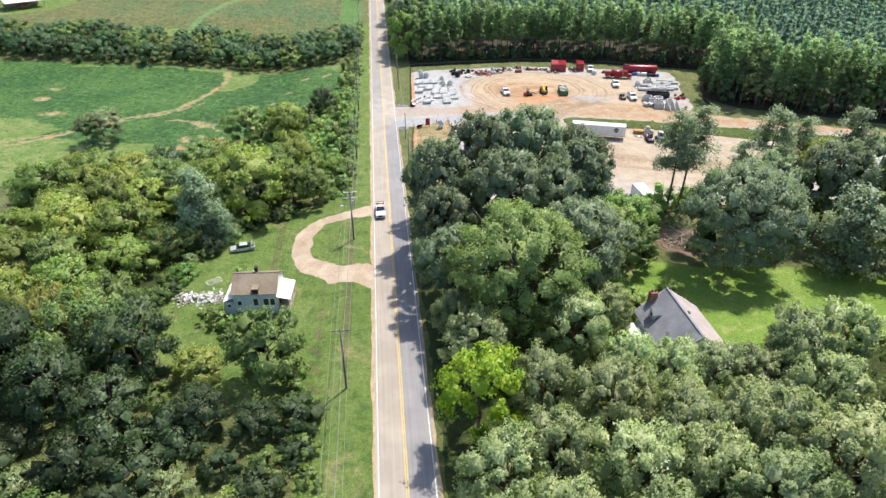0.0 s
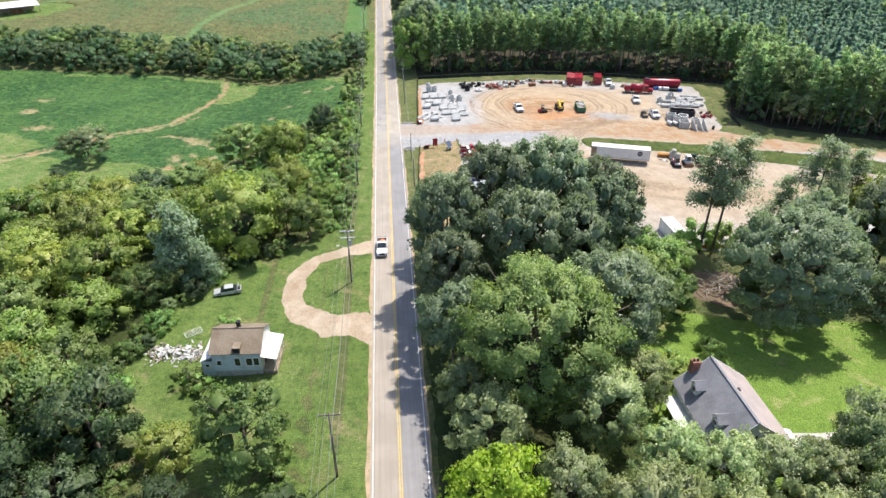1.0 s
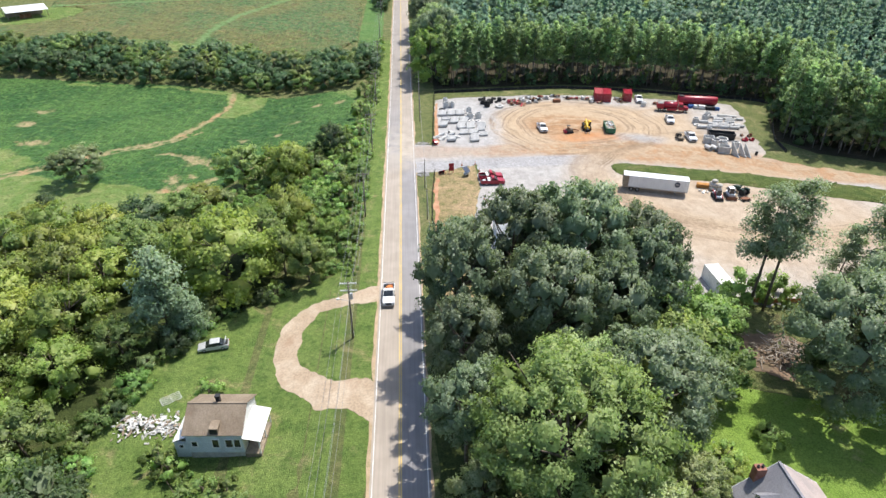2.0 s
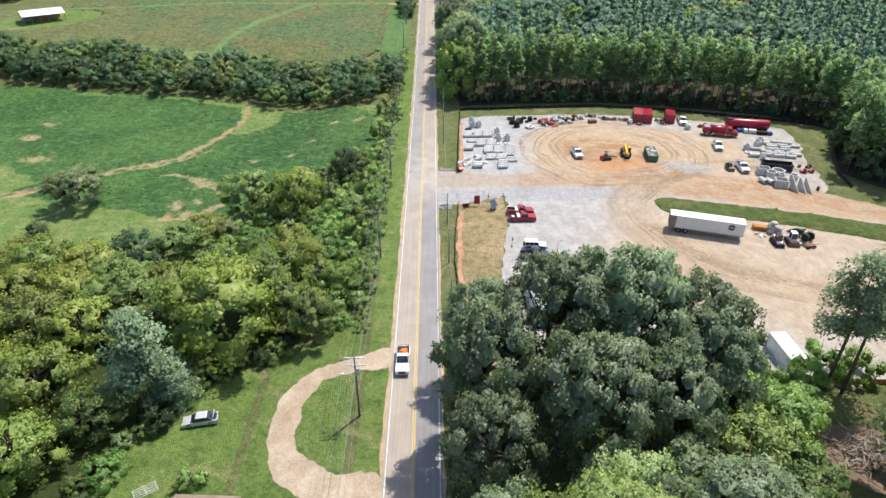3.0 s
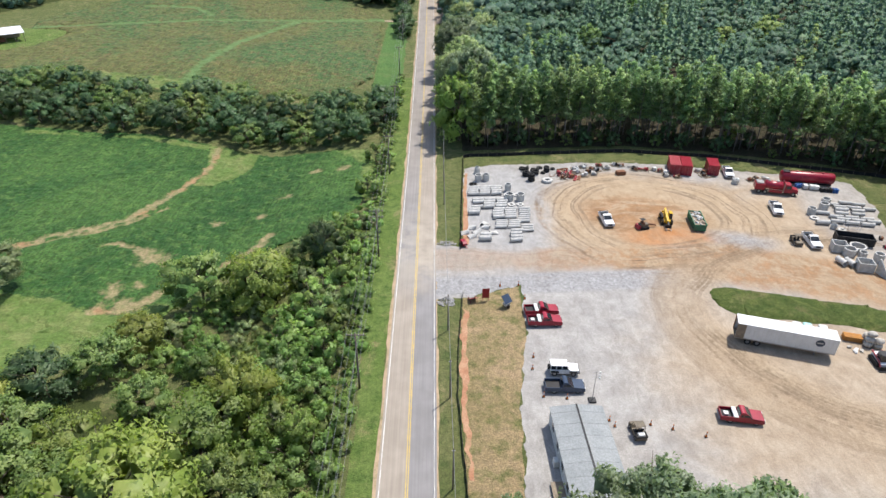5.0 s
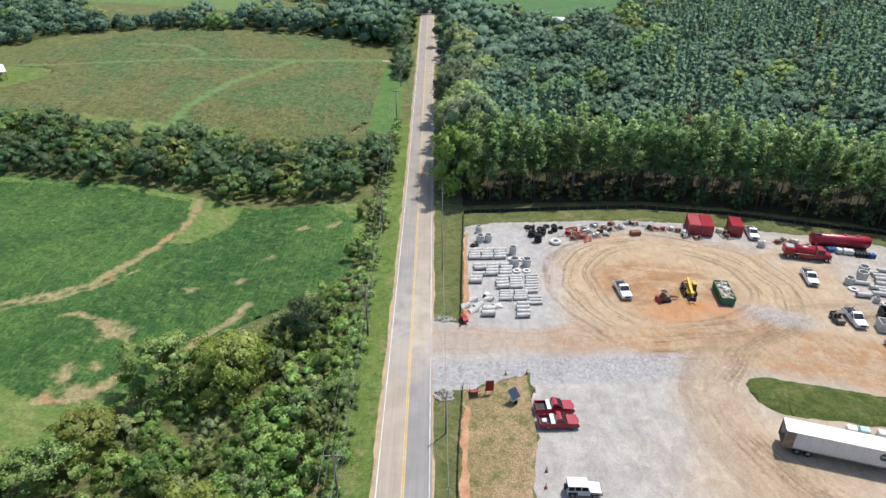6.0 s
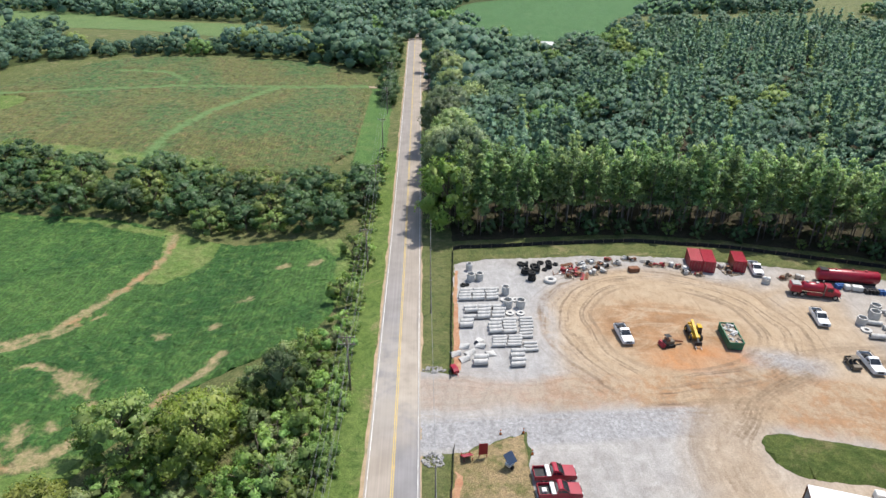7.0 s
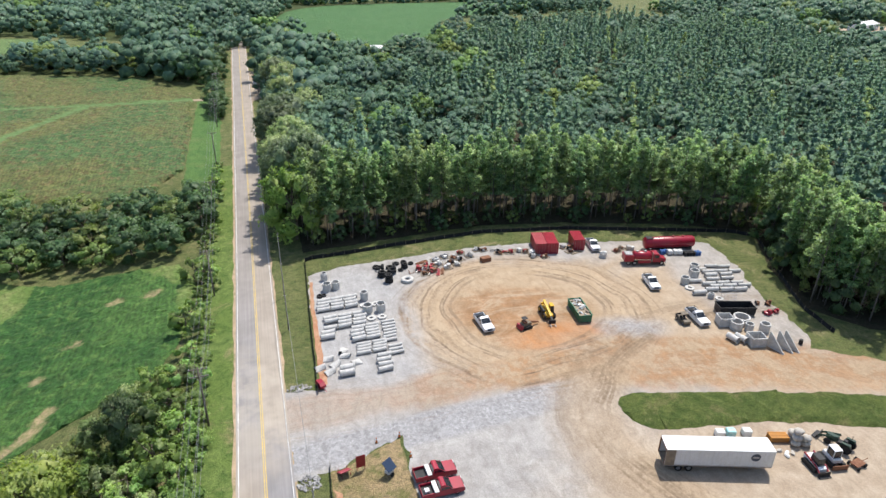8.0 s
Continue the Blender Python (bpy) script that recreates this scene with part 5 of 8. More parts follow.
def pickup(m, paint, label, load="toolbox", group="pickup trucks", length=5.55, roof_glass=False):
    """A crew-cab pickup, nose along +x."""
    t = base("pickup_truck", m, label, "pickup truck", group)
    L, W = length / 2, 0.99
    nose, wind, cab_end, tail = L, L - 1.75, -0.55, -L
    g = Geo()
    low = [(nose, 0.45), (nose + 0.02, 0.78), (nose - 0.08, 1.02), (wind + 0.15, 1.16), (cab_end, 1.18), (cab_end, 0.42), (wind - 0.3, 0.36), (nose - 0.2, 0.36)]
    g.side(low, -W, W, 0.06)
    g.side([(cab_end, 0.42), (cab_end, 0.72), (tail, 0.72), (tail, 0.50)], -W, W)
    for s in (-1, 1):
        g.box(tail, s * W - (0.11 if s > 0 else 0), 0.7, cab_end, s * W + (0.11 if s < 0 else 0), 1.16, 0.03)
        for xw in (nose - 0.98, tail + 1.25):
            arc = [(xw + 0.56 * math.cos(a), 0.42 + 0.53 * math.sin(a)) for a in np.linspace(0.1, math.pi - 0.1, 8)]
            g.side(arc, s * W - 0.02, s * W + 0.035)
    g.to("body", paint, t)
    Geo().box(tail - 0.01, -W + 0.06, 0.68, tail + 0.07, W - 0.06, 1.14, 0.02).to("tailgate", paint, t)
    cab = Geo().side([(wind + 0.18, 1.13), (wind - 0.72, 1.80), (wind - 0.95, 1.88), (cab_end + 0.38, 1.88), (cab_end + 0.22, 1.82), (cab_end + 0.02, 1.13)], -W + 0.05, W - 0.05, 0.17).to("cab", paint, t)
    k = 0.165

    def pane(name, pts):
        Geo().add(pts + [(p[0] * 1.0, p[1] * 0.985, p[2] - 0.012) for p in pts], [(0, 1, 2, 3), (7, 6, 5, 4), (0, 4, 5, 1), (1, 5, 6, 2), (2, 6, 7, 3), (3, 7, 4, 0)]).to(name, GLASS, cab, "dark tinted glass")

    pane("windscreen", [(wind + 0.13, -0.86, 1.19), (wind + 0.13, 0.86, 1.19), (wind - 0.70, 0.74, 1.80), (wind - 0.70, -0.74, 1.80)])
    pane("rear_window", [(cab_end + 0.02, 0.78, 1.24), (cab_end + 0.02, -0.78, 1.24), (cab_end + 0.20, -0.70, 1.76), (cab_end + 0.20, 0.70, 1.76)])
    for s in (-1, 1):
        for a, b, c, d in ((wind - 0.02, wind - 0.72, wind - 0.78, wind - 0.98), (wind - 1.06, cab_end + 0.22, cab_end + 0.36, wind - 1.06)):
            lo, hi = s * (W - 0.05 - 0.02 + 0.004), s * (W - 0.05 - k + 0.022)
            if a == wind - 0.02:
                pts = [(wind - 0.02, lo, 1.24), (wind - 0.98, lo, 1.24), (wind - 0.98, hi, 1.74), (wind - 0.64, hi, 1.74)]
            else:
                pts = [(wind - 1.06, lo, 1.24), (cab_end + 0.2, lo, 1.24), (cab_end + 0.32, hi, 1.74), (wind - 1.06, hi, 1.74)]
            pane("side_window", pts if s > 0 else pts[::-1])
        Geo().box(wind - 0.12, s * (W + 0.04) - 0.09, 1.16, wind + 0.02, s * (W + 0.04) + 0.09, 1.34, 0.03).to("mirror", BLACK, t)
        Geo().box(nose - 0.12, s * 0.74 - 0.19, 0.80, nose + 0.035, s * 0.74 + 0.19, 0.98, 0.03).to("headlight", LAMP_GLASS, t, "clear headlight")
        Geo().box(tail - 0.02, s * 0.90 - 0.07, 0.80, tail + 0.06, s * 0.90 + 0.07, 1.10, 0.02).to("tail_light", TAIL_RED, t, "red tail light")
    if roof_glass:
        Geo().box(cab_end + 0.5, -0.5, 1.875, wind - 1.05, 0.5, 1.893, 0.006).to("sunroof", GLASS, cab, "dark glass sunroof")
    Geo().box(nose - 0.05, -0.50, 0.62, nose + 0.05, 0.50, 0.94, 0.03).to("grille", BLACK, t, "dark grille")
    Geo().box(nose - 0.1, -W + 0.04, 0.42, nose + 0.12, W - 0.04, 0.62, 0.05).to("front_bumper", STEEL, t)
    Geo().box(tail - 0.16, -W + 0.06, 0.48, tail - 0.02, W - 0.06, 0.64, 0.04).to("rear_bumper", STEEL, t)
    Geo().box(tail + 0.08, -W + 0.13, 0.72, cab_end - 0.04, W - 0.13, 0.745).to("bed_liner", BLACK, t)
    wheels(t, [(x, s * (W - 0.14)) for x in (nose - 0.98, tail + 1.25) for s in (-1, 1)], 0.42, 0.28)
    if load in ("toolbox", "both"):
        Geo().box(cab_end - 0.62, -W + 0.02, 0.98, cab_end - 0.06, W - 0.02, 1.26, 0.03).to("tool_box", DULL_WHITE, t, "white tool box across the bed")
    if load == "both":
        Geo().box(tail + 0.5, -0.35, 0.75, tail + 1.1, 0.3, 1.05, 0.04).to("load", DULL_WHITE, t, "white bucket in the bed")
    if load in ("rack", "cones"):
        g = Geo()
        for y in (-0.8, 0.8):
            for x in (tail + 0.3, cab_end - 0.2):
                g.tube((x, y, 1.1), (x, y, 1.5), 0.03, n=6)
            g.tube((tail + 0.2, y, 1.5), (cab_end - 0.1, y, 1.5), 0.03, n=6)
        for x in (tail + 0.3, cab_end - 0.2):
            g.tube((x, -0.83, 1.5), (x, 0.83, 1.5), 0.03, n=6)
        g.to("rack", BLACK, t)
        Geo().lump((tail + 1.1, 0.1, 0.98), (0.8, 0.6, 0.3), 0.5, 3).to("load", BLACK if load == "rack" else ORANGE, t, "tools heaped in the bed")
    return t


def at(x, y, turn=0.0, z=None):
    return pose(x, y, gz(x, y) + 0.045 if z is None else z, 0, 0, turn)


pickup(at(21.1, 169.4, 2), RED, "red crew-cab pickup with a white tool box, parked on gravel", "toolbox")
pickup(at(21.2, 166.5, 1), RED, "red crew-cab pickup with a dark sunroof, parked on gravel", "both", roof_glass=True)
pickup(at(21.7, 151.5, -1), NAVY, "dark blue crew-cab pickup parked beside the site office", "none")
pickup(at(44.3, 145.6, -9), RED, "red crew-cab pickup parked on its own on gravel", "both")
pickup(at(39.6, 201.0, -87), WHITE, "white pickup parked in the middle of the yard", "rack")
pickup(at(75.2, 225.0, -101), WHITE, "white pickup parked between the red containers and tank", "none")
pickup(at(77.9, 205.8, -102), WHITE, "white pickup with a rack parked near the red tanker", "rack")
pickup(at(78.4, 191.8, -95), WHITE, "white pickup with a rack parked by the concrete boxes", "rack")
pickup(pose(-1.95, 122.5, 0.07, 0, 0, -90), WHITE, "white pickup with orange gear in its bed on the road", "cones")


def jeep(m):
    t = base("off_road_car", m, "white boxy off-road car with black roof pillars on gravel", "car")
    Geo().side([(2.1, 0.5), (2.1, 1.02), (0.75, 1.12), (0.75, 1.18), (-2.0, 1.18), (-2.0, 0.5)], -0.88, 0.88, 0.04).to("body", WHITE, t)
    cab = Geo().side([(0.72, 1.16), (0.42, 1.74), (-1.98, 1.74), (-2.0, 1.16)], -0.80, 0.80, 0.08).to("cab", GLASS, t, "dark tinted windows")
    Geo().box(-2.02, -0.76, 1.745, 0.45, 0.76, 1.86, 0.05).to("roof", WHITE, t, "white hard top")
    for x in (-1.95, -1.15, -0.35, 0.4):
        for s in (-1, 1):
            Geo().tube((x + (0.2 if x > 0 else 0), s * 0.805, 1.15), (x, s * 0.74, 1.78), 0.05, n=6).to("pillar", WHITE, cab)
    for s in (-1, 1):
        for x in (1.35, -1.35):
            Geo().side([(x + 0.62, 0.75), (x + 0.5, 0.95), (x - 0.5, 0.95), (x - 0.62, 0.75)], s * 0.92 - 0.12, s * 0.92 + 0.12).to("wheel_arch", BLACK, t)
        Geo().tube((2.08, s * 0.55, 0.86), (2.15, s * 0.55, 0.86), 0.11, n=10).to("headlight", LAMP_GLASS, t)
    Geo().box(2.05, -0.85, 0.5, 2.3, 0.85, 0.68, 0.04).to("front_bumper", BLACK, t)
    wheel = ring(Geo(), (-2.18, 0, 1.0), (1, 0, 0), 0.40, 0.22, 0.12).to("spare_wheel", RUBBER, t)
    Geo().tube((-2.22, 0, 1.0), (-2.14, 0, 1.0), 0.22, n=10).to("rim", STEEL, wheel)
    wheels(t, [(x, s * 0.82) for x in (1.35, -1.35) for s in (-1, 1)], 0.41, 0.27)


jeep(at(22.2, 155.0, -3))


def side_by_side(m, label, tray=None):
    t = base("utility_buggy", m, label, "utility vehicle", "utility buggies")
    Geo().side([(1.5, 0.35), (1.45, 0.85), (0.75, 1.0), (0.5, 0.62), (-0.4, 0.62), (-0.45, 0.8), (-1.5, 0.8), (-1.5, 0.35)], -0.72, 0.72, 0.08).to("body", BROWN, t)
    for s in (-1, 1):
        g = Geo().tube((0.8, s * 0.66, 0.98), (0.35, s * 0.60, 1.85), 0.035, n=6)
        g.tube((-0.5, s * 0.66, 0.8), (-0.5, s * 0.60, 1.85), 0.035, n=6).to("roll_bar", BLACK, t)
        Geo().box(-0.25, s * 0.36 - 0.26, 0.6, 0.25, s * 0.36 + 0.26, 0.78, 0.05).to("seat", BLACK, t)
        Geo().box(-0.38, s * 0.36 - 0.26, 0.75, -0.24, s * 0.36 + 0.26, 1.25, 0.05).to("seat_back", BLACK, t)
    Geo().box(-0.6, -0.66, 1.84, 0.5, 0.66, 1.9, 0.025).to("roof", BROWN, t, "muddy brown canopy")
    for s in (-1, 1):
        Geo().box(-1.5, s * 0.7 - 0.03, 0.8, -0.5, s * 0.7 + 0.03, 1.06).to("tray_side", BLACK, t)
    Geo().box(-1.52, -0.7, 0.8, -1.46, 0.7, 1.06).to("tray_tail", BLACK, t)
    if tray:
        Geo().box(-1.3, -0.45, 0.81, -0.7, 0.4, 1.12, 0.05).to("tray_load", tray, t, "white tub in the tray")
    wheels(t, [(x, s * 0.66) for x in (1.0, -1.0) for s in (-1, 1)], 0.33, 0.25)


side_by_side(at(29.8, 143.2, 95), "brown utility buggy with a canopy beside the office", DULL_WHITE)
side_by_side(at(75.4, 191.9, -93), "brown utility buggy with a canopy next to a white pickup")


def old_car(m):
    t = base("sedan_car", m, "grey-white abandoned sedan with its boot open in grass", "car")
    Geo().side([(2.25, 0.3), (2.25, 0.62), (1.2, 0.82), (-1.6, 0.86), (-2.25, 0.82), (-2.25, 0.3)], -0.87, 0.87, 0.07).to("body", GREY_PAINT, t)
    cab = Geo().side([(1.15, 0.82), (0.4, 1.33), (-0.9, 1.36), (-1.65, 0.85)], -0.78, 0.78, 0.16).to("cabin", GLASS, t, "dark windows")
    Geo().side([(0.5, 1.33), (0.3, 1.40), (-0.85, 1.41), (-1.0, 1.35)], -0.64, 0.64).to("roof", GREY_PAINT, cab)
    Geo(pose(-1.6, 0, 0.86, 0, 62, 0)).box(-0.75, -0.68, 0, 0, 0.68, 0.05, 0.02).to("boot_lid", WHITE, t, "raised white boot lid")
    Geo().box(-2.15, -0.62, 0.80, -1.65, 0.62, 0.875).to("boot_floor", BLACK, t)
    for s in (-1, 1):
        Geo().box(2.18, s * 0.6 - 0.2, 0.5, 2.28, s * 0.6 + 0.2, 0.66, 0.03).to("headlight", LAMP_GLASS, t)
        Geo().box(-2.29, s * 0.62 - 0.18, 0.5, -2.2, s * 0.62 + 0.18, 0.72, 0.03).to("tail_light", TAIL_RED, t)
    wheels(t, [(x, s * 0.78) for x in (1.38, -1.35) for s in (-1, 1)], 0.31, 0.2)


old_car(at(-28.7, 112.8, 190))


def box_trailer(m):
    """A long van trailer: nose along +x, rear doors open."""
    t = base("box_trailer", m, "long white box trailer with an open rear on gravel", "trailer")
    L, W, z0, z1 = 7.0, 1.28, 1.1, 3.75
    for s in (-1, 1):
        Geo().box(-L, s * W - 0.03, z0, L, s * W + 0.03, z1 - 0.05).to("side_wall", WHITE, t)
        g = Geo()
        for i in range(24):
            x = -L + 0.15 + i * (2 * L - 0.3) / 23
            g.box(x - 0.03, s * (W + 0.03) - 0.012, z0 + 0.1, x + 0.03, s * (W + 0.03) + 0.012, z1 - 0.15)
        g.to("side_posts", DULL_WHITE, t)
        Geo().box(-L, s * (W + 0.02) - 0.03, z0 - 0.12, L, s * (W + 0.02) + 0.03, z0 + 0.06).to("bottom_rail", STEEL, t)
    Geo().box(L - 0.06, -W, z0, L, W, z1 - 0.05).to("front_wall", WHITE, t)
    Geo().side([(-L, z1 - 0.05), (-L, z1), (L, z1), (L, z1 - 0.05)], -W - 0.03, W + 0.03).to("roof", WHITE, t, "bright white roof skin")
    Geo().box(-L, -W, z0 - 0.1, L, W, z0).to("floor", TIMBER, t)
    g = Geo()
    for y0, y1, a, b in ((-W, -W + 0.12, z0, z1), (W - 0.12, W, z0, z1)):
        g.box(-L - 0.03, y0, a, -L + 0.1, y1, b)
    g.box(-L - 0.03, -W, z1 - 0.2, -L + 0.1, W, z1 - 0.06)
    g.to("rear_frame", RUST, t, "dark rusty rear door frame")
    Geo().box(-L + 0.02, -W - 0.07, z0, -L + 1.25, -W - 0.035, z1 - 0.1).to("door", TIMBER, t, "brown door folded against the side")
    Geo().tube((4.6, -W - 0.055, 2.7), (4.6, -W - 0.036, 2.7), 0.62, n=24).to("emblem", NAVY, t, "round blue painted emblem")
    Geo().box(4.2, -W - 0.065, 2.62, 5.0, -W - 0.05, 2.8).to("emblem_bar", GREY_PAINT, t)
    g = Geo()
    for s in (-0.6, 0.6):
        g.box(-L + 0.6, s - 0.06, 0.75, -L + 4.6, s + 0.06, 1.05)
    g.to("bogie", BLACK, t)
    for s in (-1, 1):
        Geo().box(4.4, s * 0.75 - 0.08, 0.0, 4.6, s * 0.75 + 0.08, 1.1, 0.02).to("landing_leg", STEEL, t)
    wheels(t, [(-L + x, s * (W - 0.22)) for x in (2.0, 3.35) for s in (-1, 1)], 0.5, 0.42)
    return t


box_trailer(pose(57.1, 160.6, 0.045, 0, 0, -18.3))


def container(m, paint, label, L=6.06, group="", open_end=False):
    t = base("shipping_container", m, label, "container", group)
    W, H = 1.22, 2.59
    for s in (-1, 1):
        n = 40
        ring_in, ring_out = [], []
        for i in range(n + 1):
            d = 0.035 if (i // 2) % 2 else 0.0
            x = -L / 2 + L * i / n
            ring_out.append((x, s * (W - d)))
        g = Geo()
        v = [(x, y, z) for z in (0.14, H - 0.1) for x, y in ring_out]
        g.add(v, [(i, i + 1, n + 2 + i, n + 1 + i) for i in range(n)])
        g.add([(x, y - s * 0.02, z) for x, y, z in v], [(i, i + 1, n + 2 + i, n + 1 + i) for i in range(n)])
        g.to("side_wall", paint, t)
    g = Geo()
    for x in (-L / 2, L / 2):
        for y in (-W, W):
            g.box(x - 0.07, y - 0.07, 0, x + 0.07, y + 0.07, H, 0.01)
    for y in (-W, W):
        for z in (0.07, H - 0.06):
            g.box(-L / 2, y - 0.05, z - 0.06, L / 2, y + 0.05, z + 0.06)
    for x in (-L / 2, L / 2):
        for z in (0.07, H - 0.06):
            g.box(x - 0.05, -W, z - 0.06, x + 0.05, W, z + 0.06)
    g.to("frame", paint, t)
    g = Geo().box(-L / 2, -W, H - 0.04, L / 2, W, H - 0.01)
    roof = g.to("roof", paint, t)
    for i in range(14):
        x = -L / 2 + 0.3 + i * (L - 0.6) / 13
        Geo().box(x - 0.09, -W + 0.1, H - 0.012, x + 0.09, W - 0.1, H + 0.012).to("roof_rib", paint, roof)
    Geo().box(-L / 2, -W, 0.08, L / 2, W, 0.16).to("floor", TIMBER, t)
    Geo().box(-L / 2 + 0.02, -W, 0.1, -L / 2 + 0.06, W, H - 0.05).to("end_wall", paint, t)
    for s in (-1, 1):
        door = Geo().box(L / 2 - 0.03, s * W * 0.5 - W * 0.48, 0.14, L / 2 + 0.03, s * W * 0.5 + W * 0.48, H - 0.12, 0.01).to("door", paint, t)
        for k in (-0.3, 0.3):
            Geo().tube((L / 2 + 0.055, s * W * 0.5 + k, 0.15), (L / 2 + 0.055, s * W * 0.5 + k, H - 0.13), 0.02, n=6).to("lock_bar", STEEL, door)
    return t


container(at(62.9, 228.0, -104), DULL_RED, "faded red shipping container on the yard's edge", group="red containers")
container(at(65.5, 227.4, -104), RED, "red shipping container beside a faded one", group="red containers")
container(at(72.0, 226.9, -104), RED, "small red shipping container on the yard's edge", 5.0, "red containers")
container(at(54.8, 123.0, 92), DULL_WHITE, "white shipping container by the pines", 6.06)


def tank_trailer(m):
    t = base("storage_tank", m, "long dark red cylindrical storage tank on a frame", "tank")
    L, r, z = 5.9, 1.28, 1.75
    g = Geo()
    ends = [(-L, 0.45), (-L + 0.12, 0.9), (-L + 0.35, 1.0), (L - 0.35, 1.0), (L - 0.12, 0.9), (L, 0.45)]
    g.loft([[(x, r * k * math.cos(a), z + r * k * math.sin(a)) for a in (2 * math.pi * i / 24 for i in range(24))] for x, k in ends])
    g.to("tank_shell", RED, t, smooth=True)
    for x in (-4.2, -1.4, 1.4, 4.2):
        Geo().pipe((x - 0.05, 0, z), (x + 0.05, 0, z), r + 0.03, r - 0.05, 24).to("band", DULL_RED, t)
    for x in (-2.5, 0.8, 3.2):
        Geo().tube((x, 0, z + r - 0.05), (x, 0, z + r + 0.18), 0.28, n=12).to("hatch", DULL_RED, t)
    for s in (-1, 1):
        Geo().box(-L + 0.4, s * 0.55 - 0.1, 0.2, L - 0.4, s * 0.55 + 0.1, 0.62).to("skid", BLACK, t)
    for x in (-4.6, -1.5, 1.5, 4.6):
        Geo().box(x - 0.12, -0.95, 0, x + 0.12, 0.95, 0.22).to("bearer", TIMBER, t)
    g = Geo()
    for x in (-L + 0.3, -L + 1.8):
        for y in (-0.7, 0.7):
            g.tube((x, y, z + 0.9), (x, y, z + 1.75), 0.03, n=6)
    for y in (-0.7, 0.7):
        g.tube((-L + 0.3, y, z + 1.75), (-L + 1.8, y, z + 1.75), 0.03, n=6)
    for x in (-L + 0.3, -L + 1.8):
        g.tube((x, -0.7, z + 1.75), (x, 0.7, z + 1.75), 0.03, n=6)
    g.to("handrail", BLACK, t)
    Geo().box(-L + 0.3, -0.7, z + r - 0.02, -L + 1.8, 0.7, z + r + 0.04).to("platform", BLACK, t)


tank_trailer(at(91.6, 219.6, -11))


def tanker_truck(m):
    t = base("tanker_truck", m, "red tanker truck with polished fittings parked on gravel", "truck")
    Geo().side([(4.6, 0.7), (4.6, 1.5), (3.3, 1.75), (3.1, 0.7)], -0.95, 0.95, 0.12).to("bonnet", RED, t)
    cab = Geo().side([(3.4, 0.75), (3.35, 1.7), (2.95, 2.6), (1.75, 2.65), (1.7, 0.75)], -1.12, 1.12, 0.1).to("cab", RED, t)
    Geo().add([(3.36, -0.92, 1.78), (3.36, 0.92, 1.78), (3.02, 0.85, 2.48), (3.02, -0.85, 2.48)], [(0, 1, 2, 3)]).to("windscreen", GLASS, cab)
    for s in (-1, 1):
        Geo().box(2.0, s * 1.08 - 0.03, 1.7, 3.0, s * 1.08 + 0.03, 2.35).to("side_window", GLASS, cab)
        Geo().tube((1.6, s * 0.95, 0.8), (1.6, s * 0.95, 3.1), 0.08, n=8).to("exhaust", STEEL, t)
        Geo().box(-4.4, s * 0.5 - 0.08, 0.7, 3.2, s * 0.5 + 0.08, 0.95).to("chassis_rail", BLACK, t)
        Geo().box(-1.4, s * 1.08 - 0.16, 0.55, 1.3, s * 1.08 + 0.16, 1.25, 0.04).to("side_locker", RED, t)
        Geo().box(4.52, s * 0.7 - 0.2, 0.95, 4.66, s * 0.7 + 0.2, 1.2, 0.04).to("headlight", LAMP_GLASS, t)
    g = Geo()
    g.loft([[(x, 1.12 * k * math.cos(a), 1.95 + 0.95 * k * math.sin(a)) for a in (2 * math.pi * i / 20 for i in range(20))] for x, k in ((-2.4, 0.7), (-2.25, 1), (1.3, 1), (1.42, 0.7))])
    g.to("tank", RED, t, smooth=True)
    for x in (-1.6, 0.2):
        Geo().tube((x, 0, 2.85), (x, 0, 3.05), 0.3, n=12).to("hatch", STEEL, t)
    Geo().box(-4.5, -1.15, 0.9, -2.45, 1.15, 2.3, 0.06).to("rear_body", RED, t)
    Geo().box(-4.3, -0.9, 2.3, -2.7, 0.9, 2.55, 0.05).to("hose_tray", STEEL, t)
    Geo().box(4.55, -1.1, 0.5, 4.8, 1.1, 0.8, 0.05).to("front_bumper", STEEL, t)
    wheels(t, [(x, s * 0.98) for x in (3.75, -2.2, -3.5) for s in (-1, 1)], 0.5, 0.34)


tanker_truck(at(81.9, 214.8, -16))


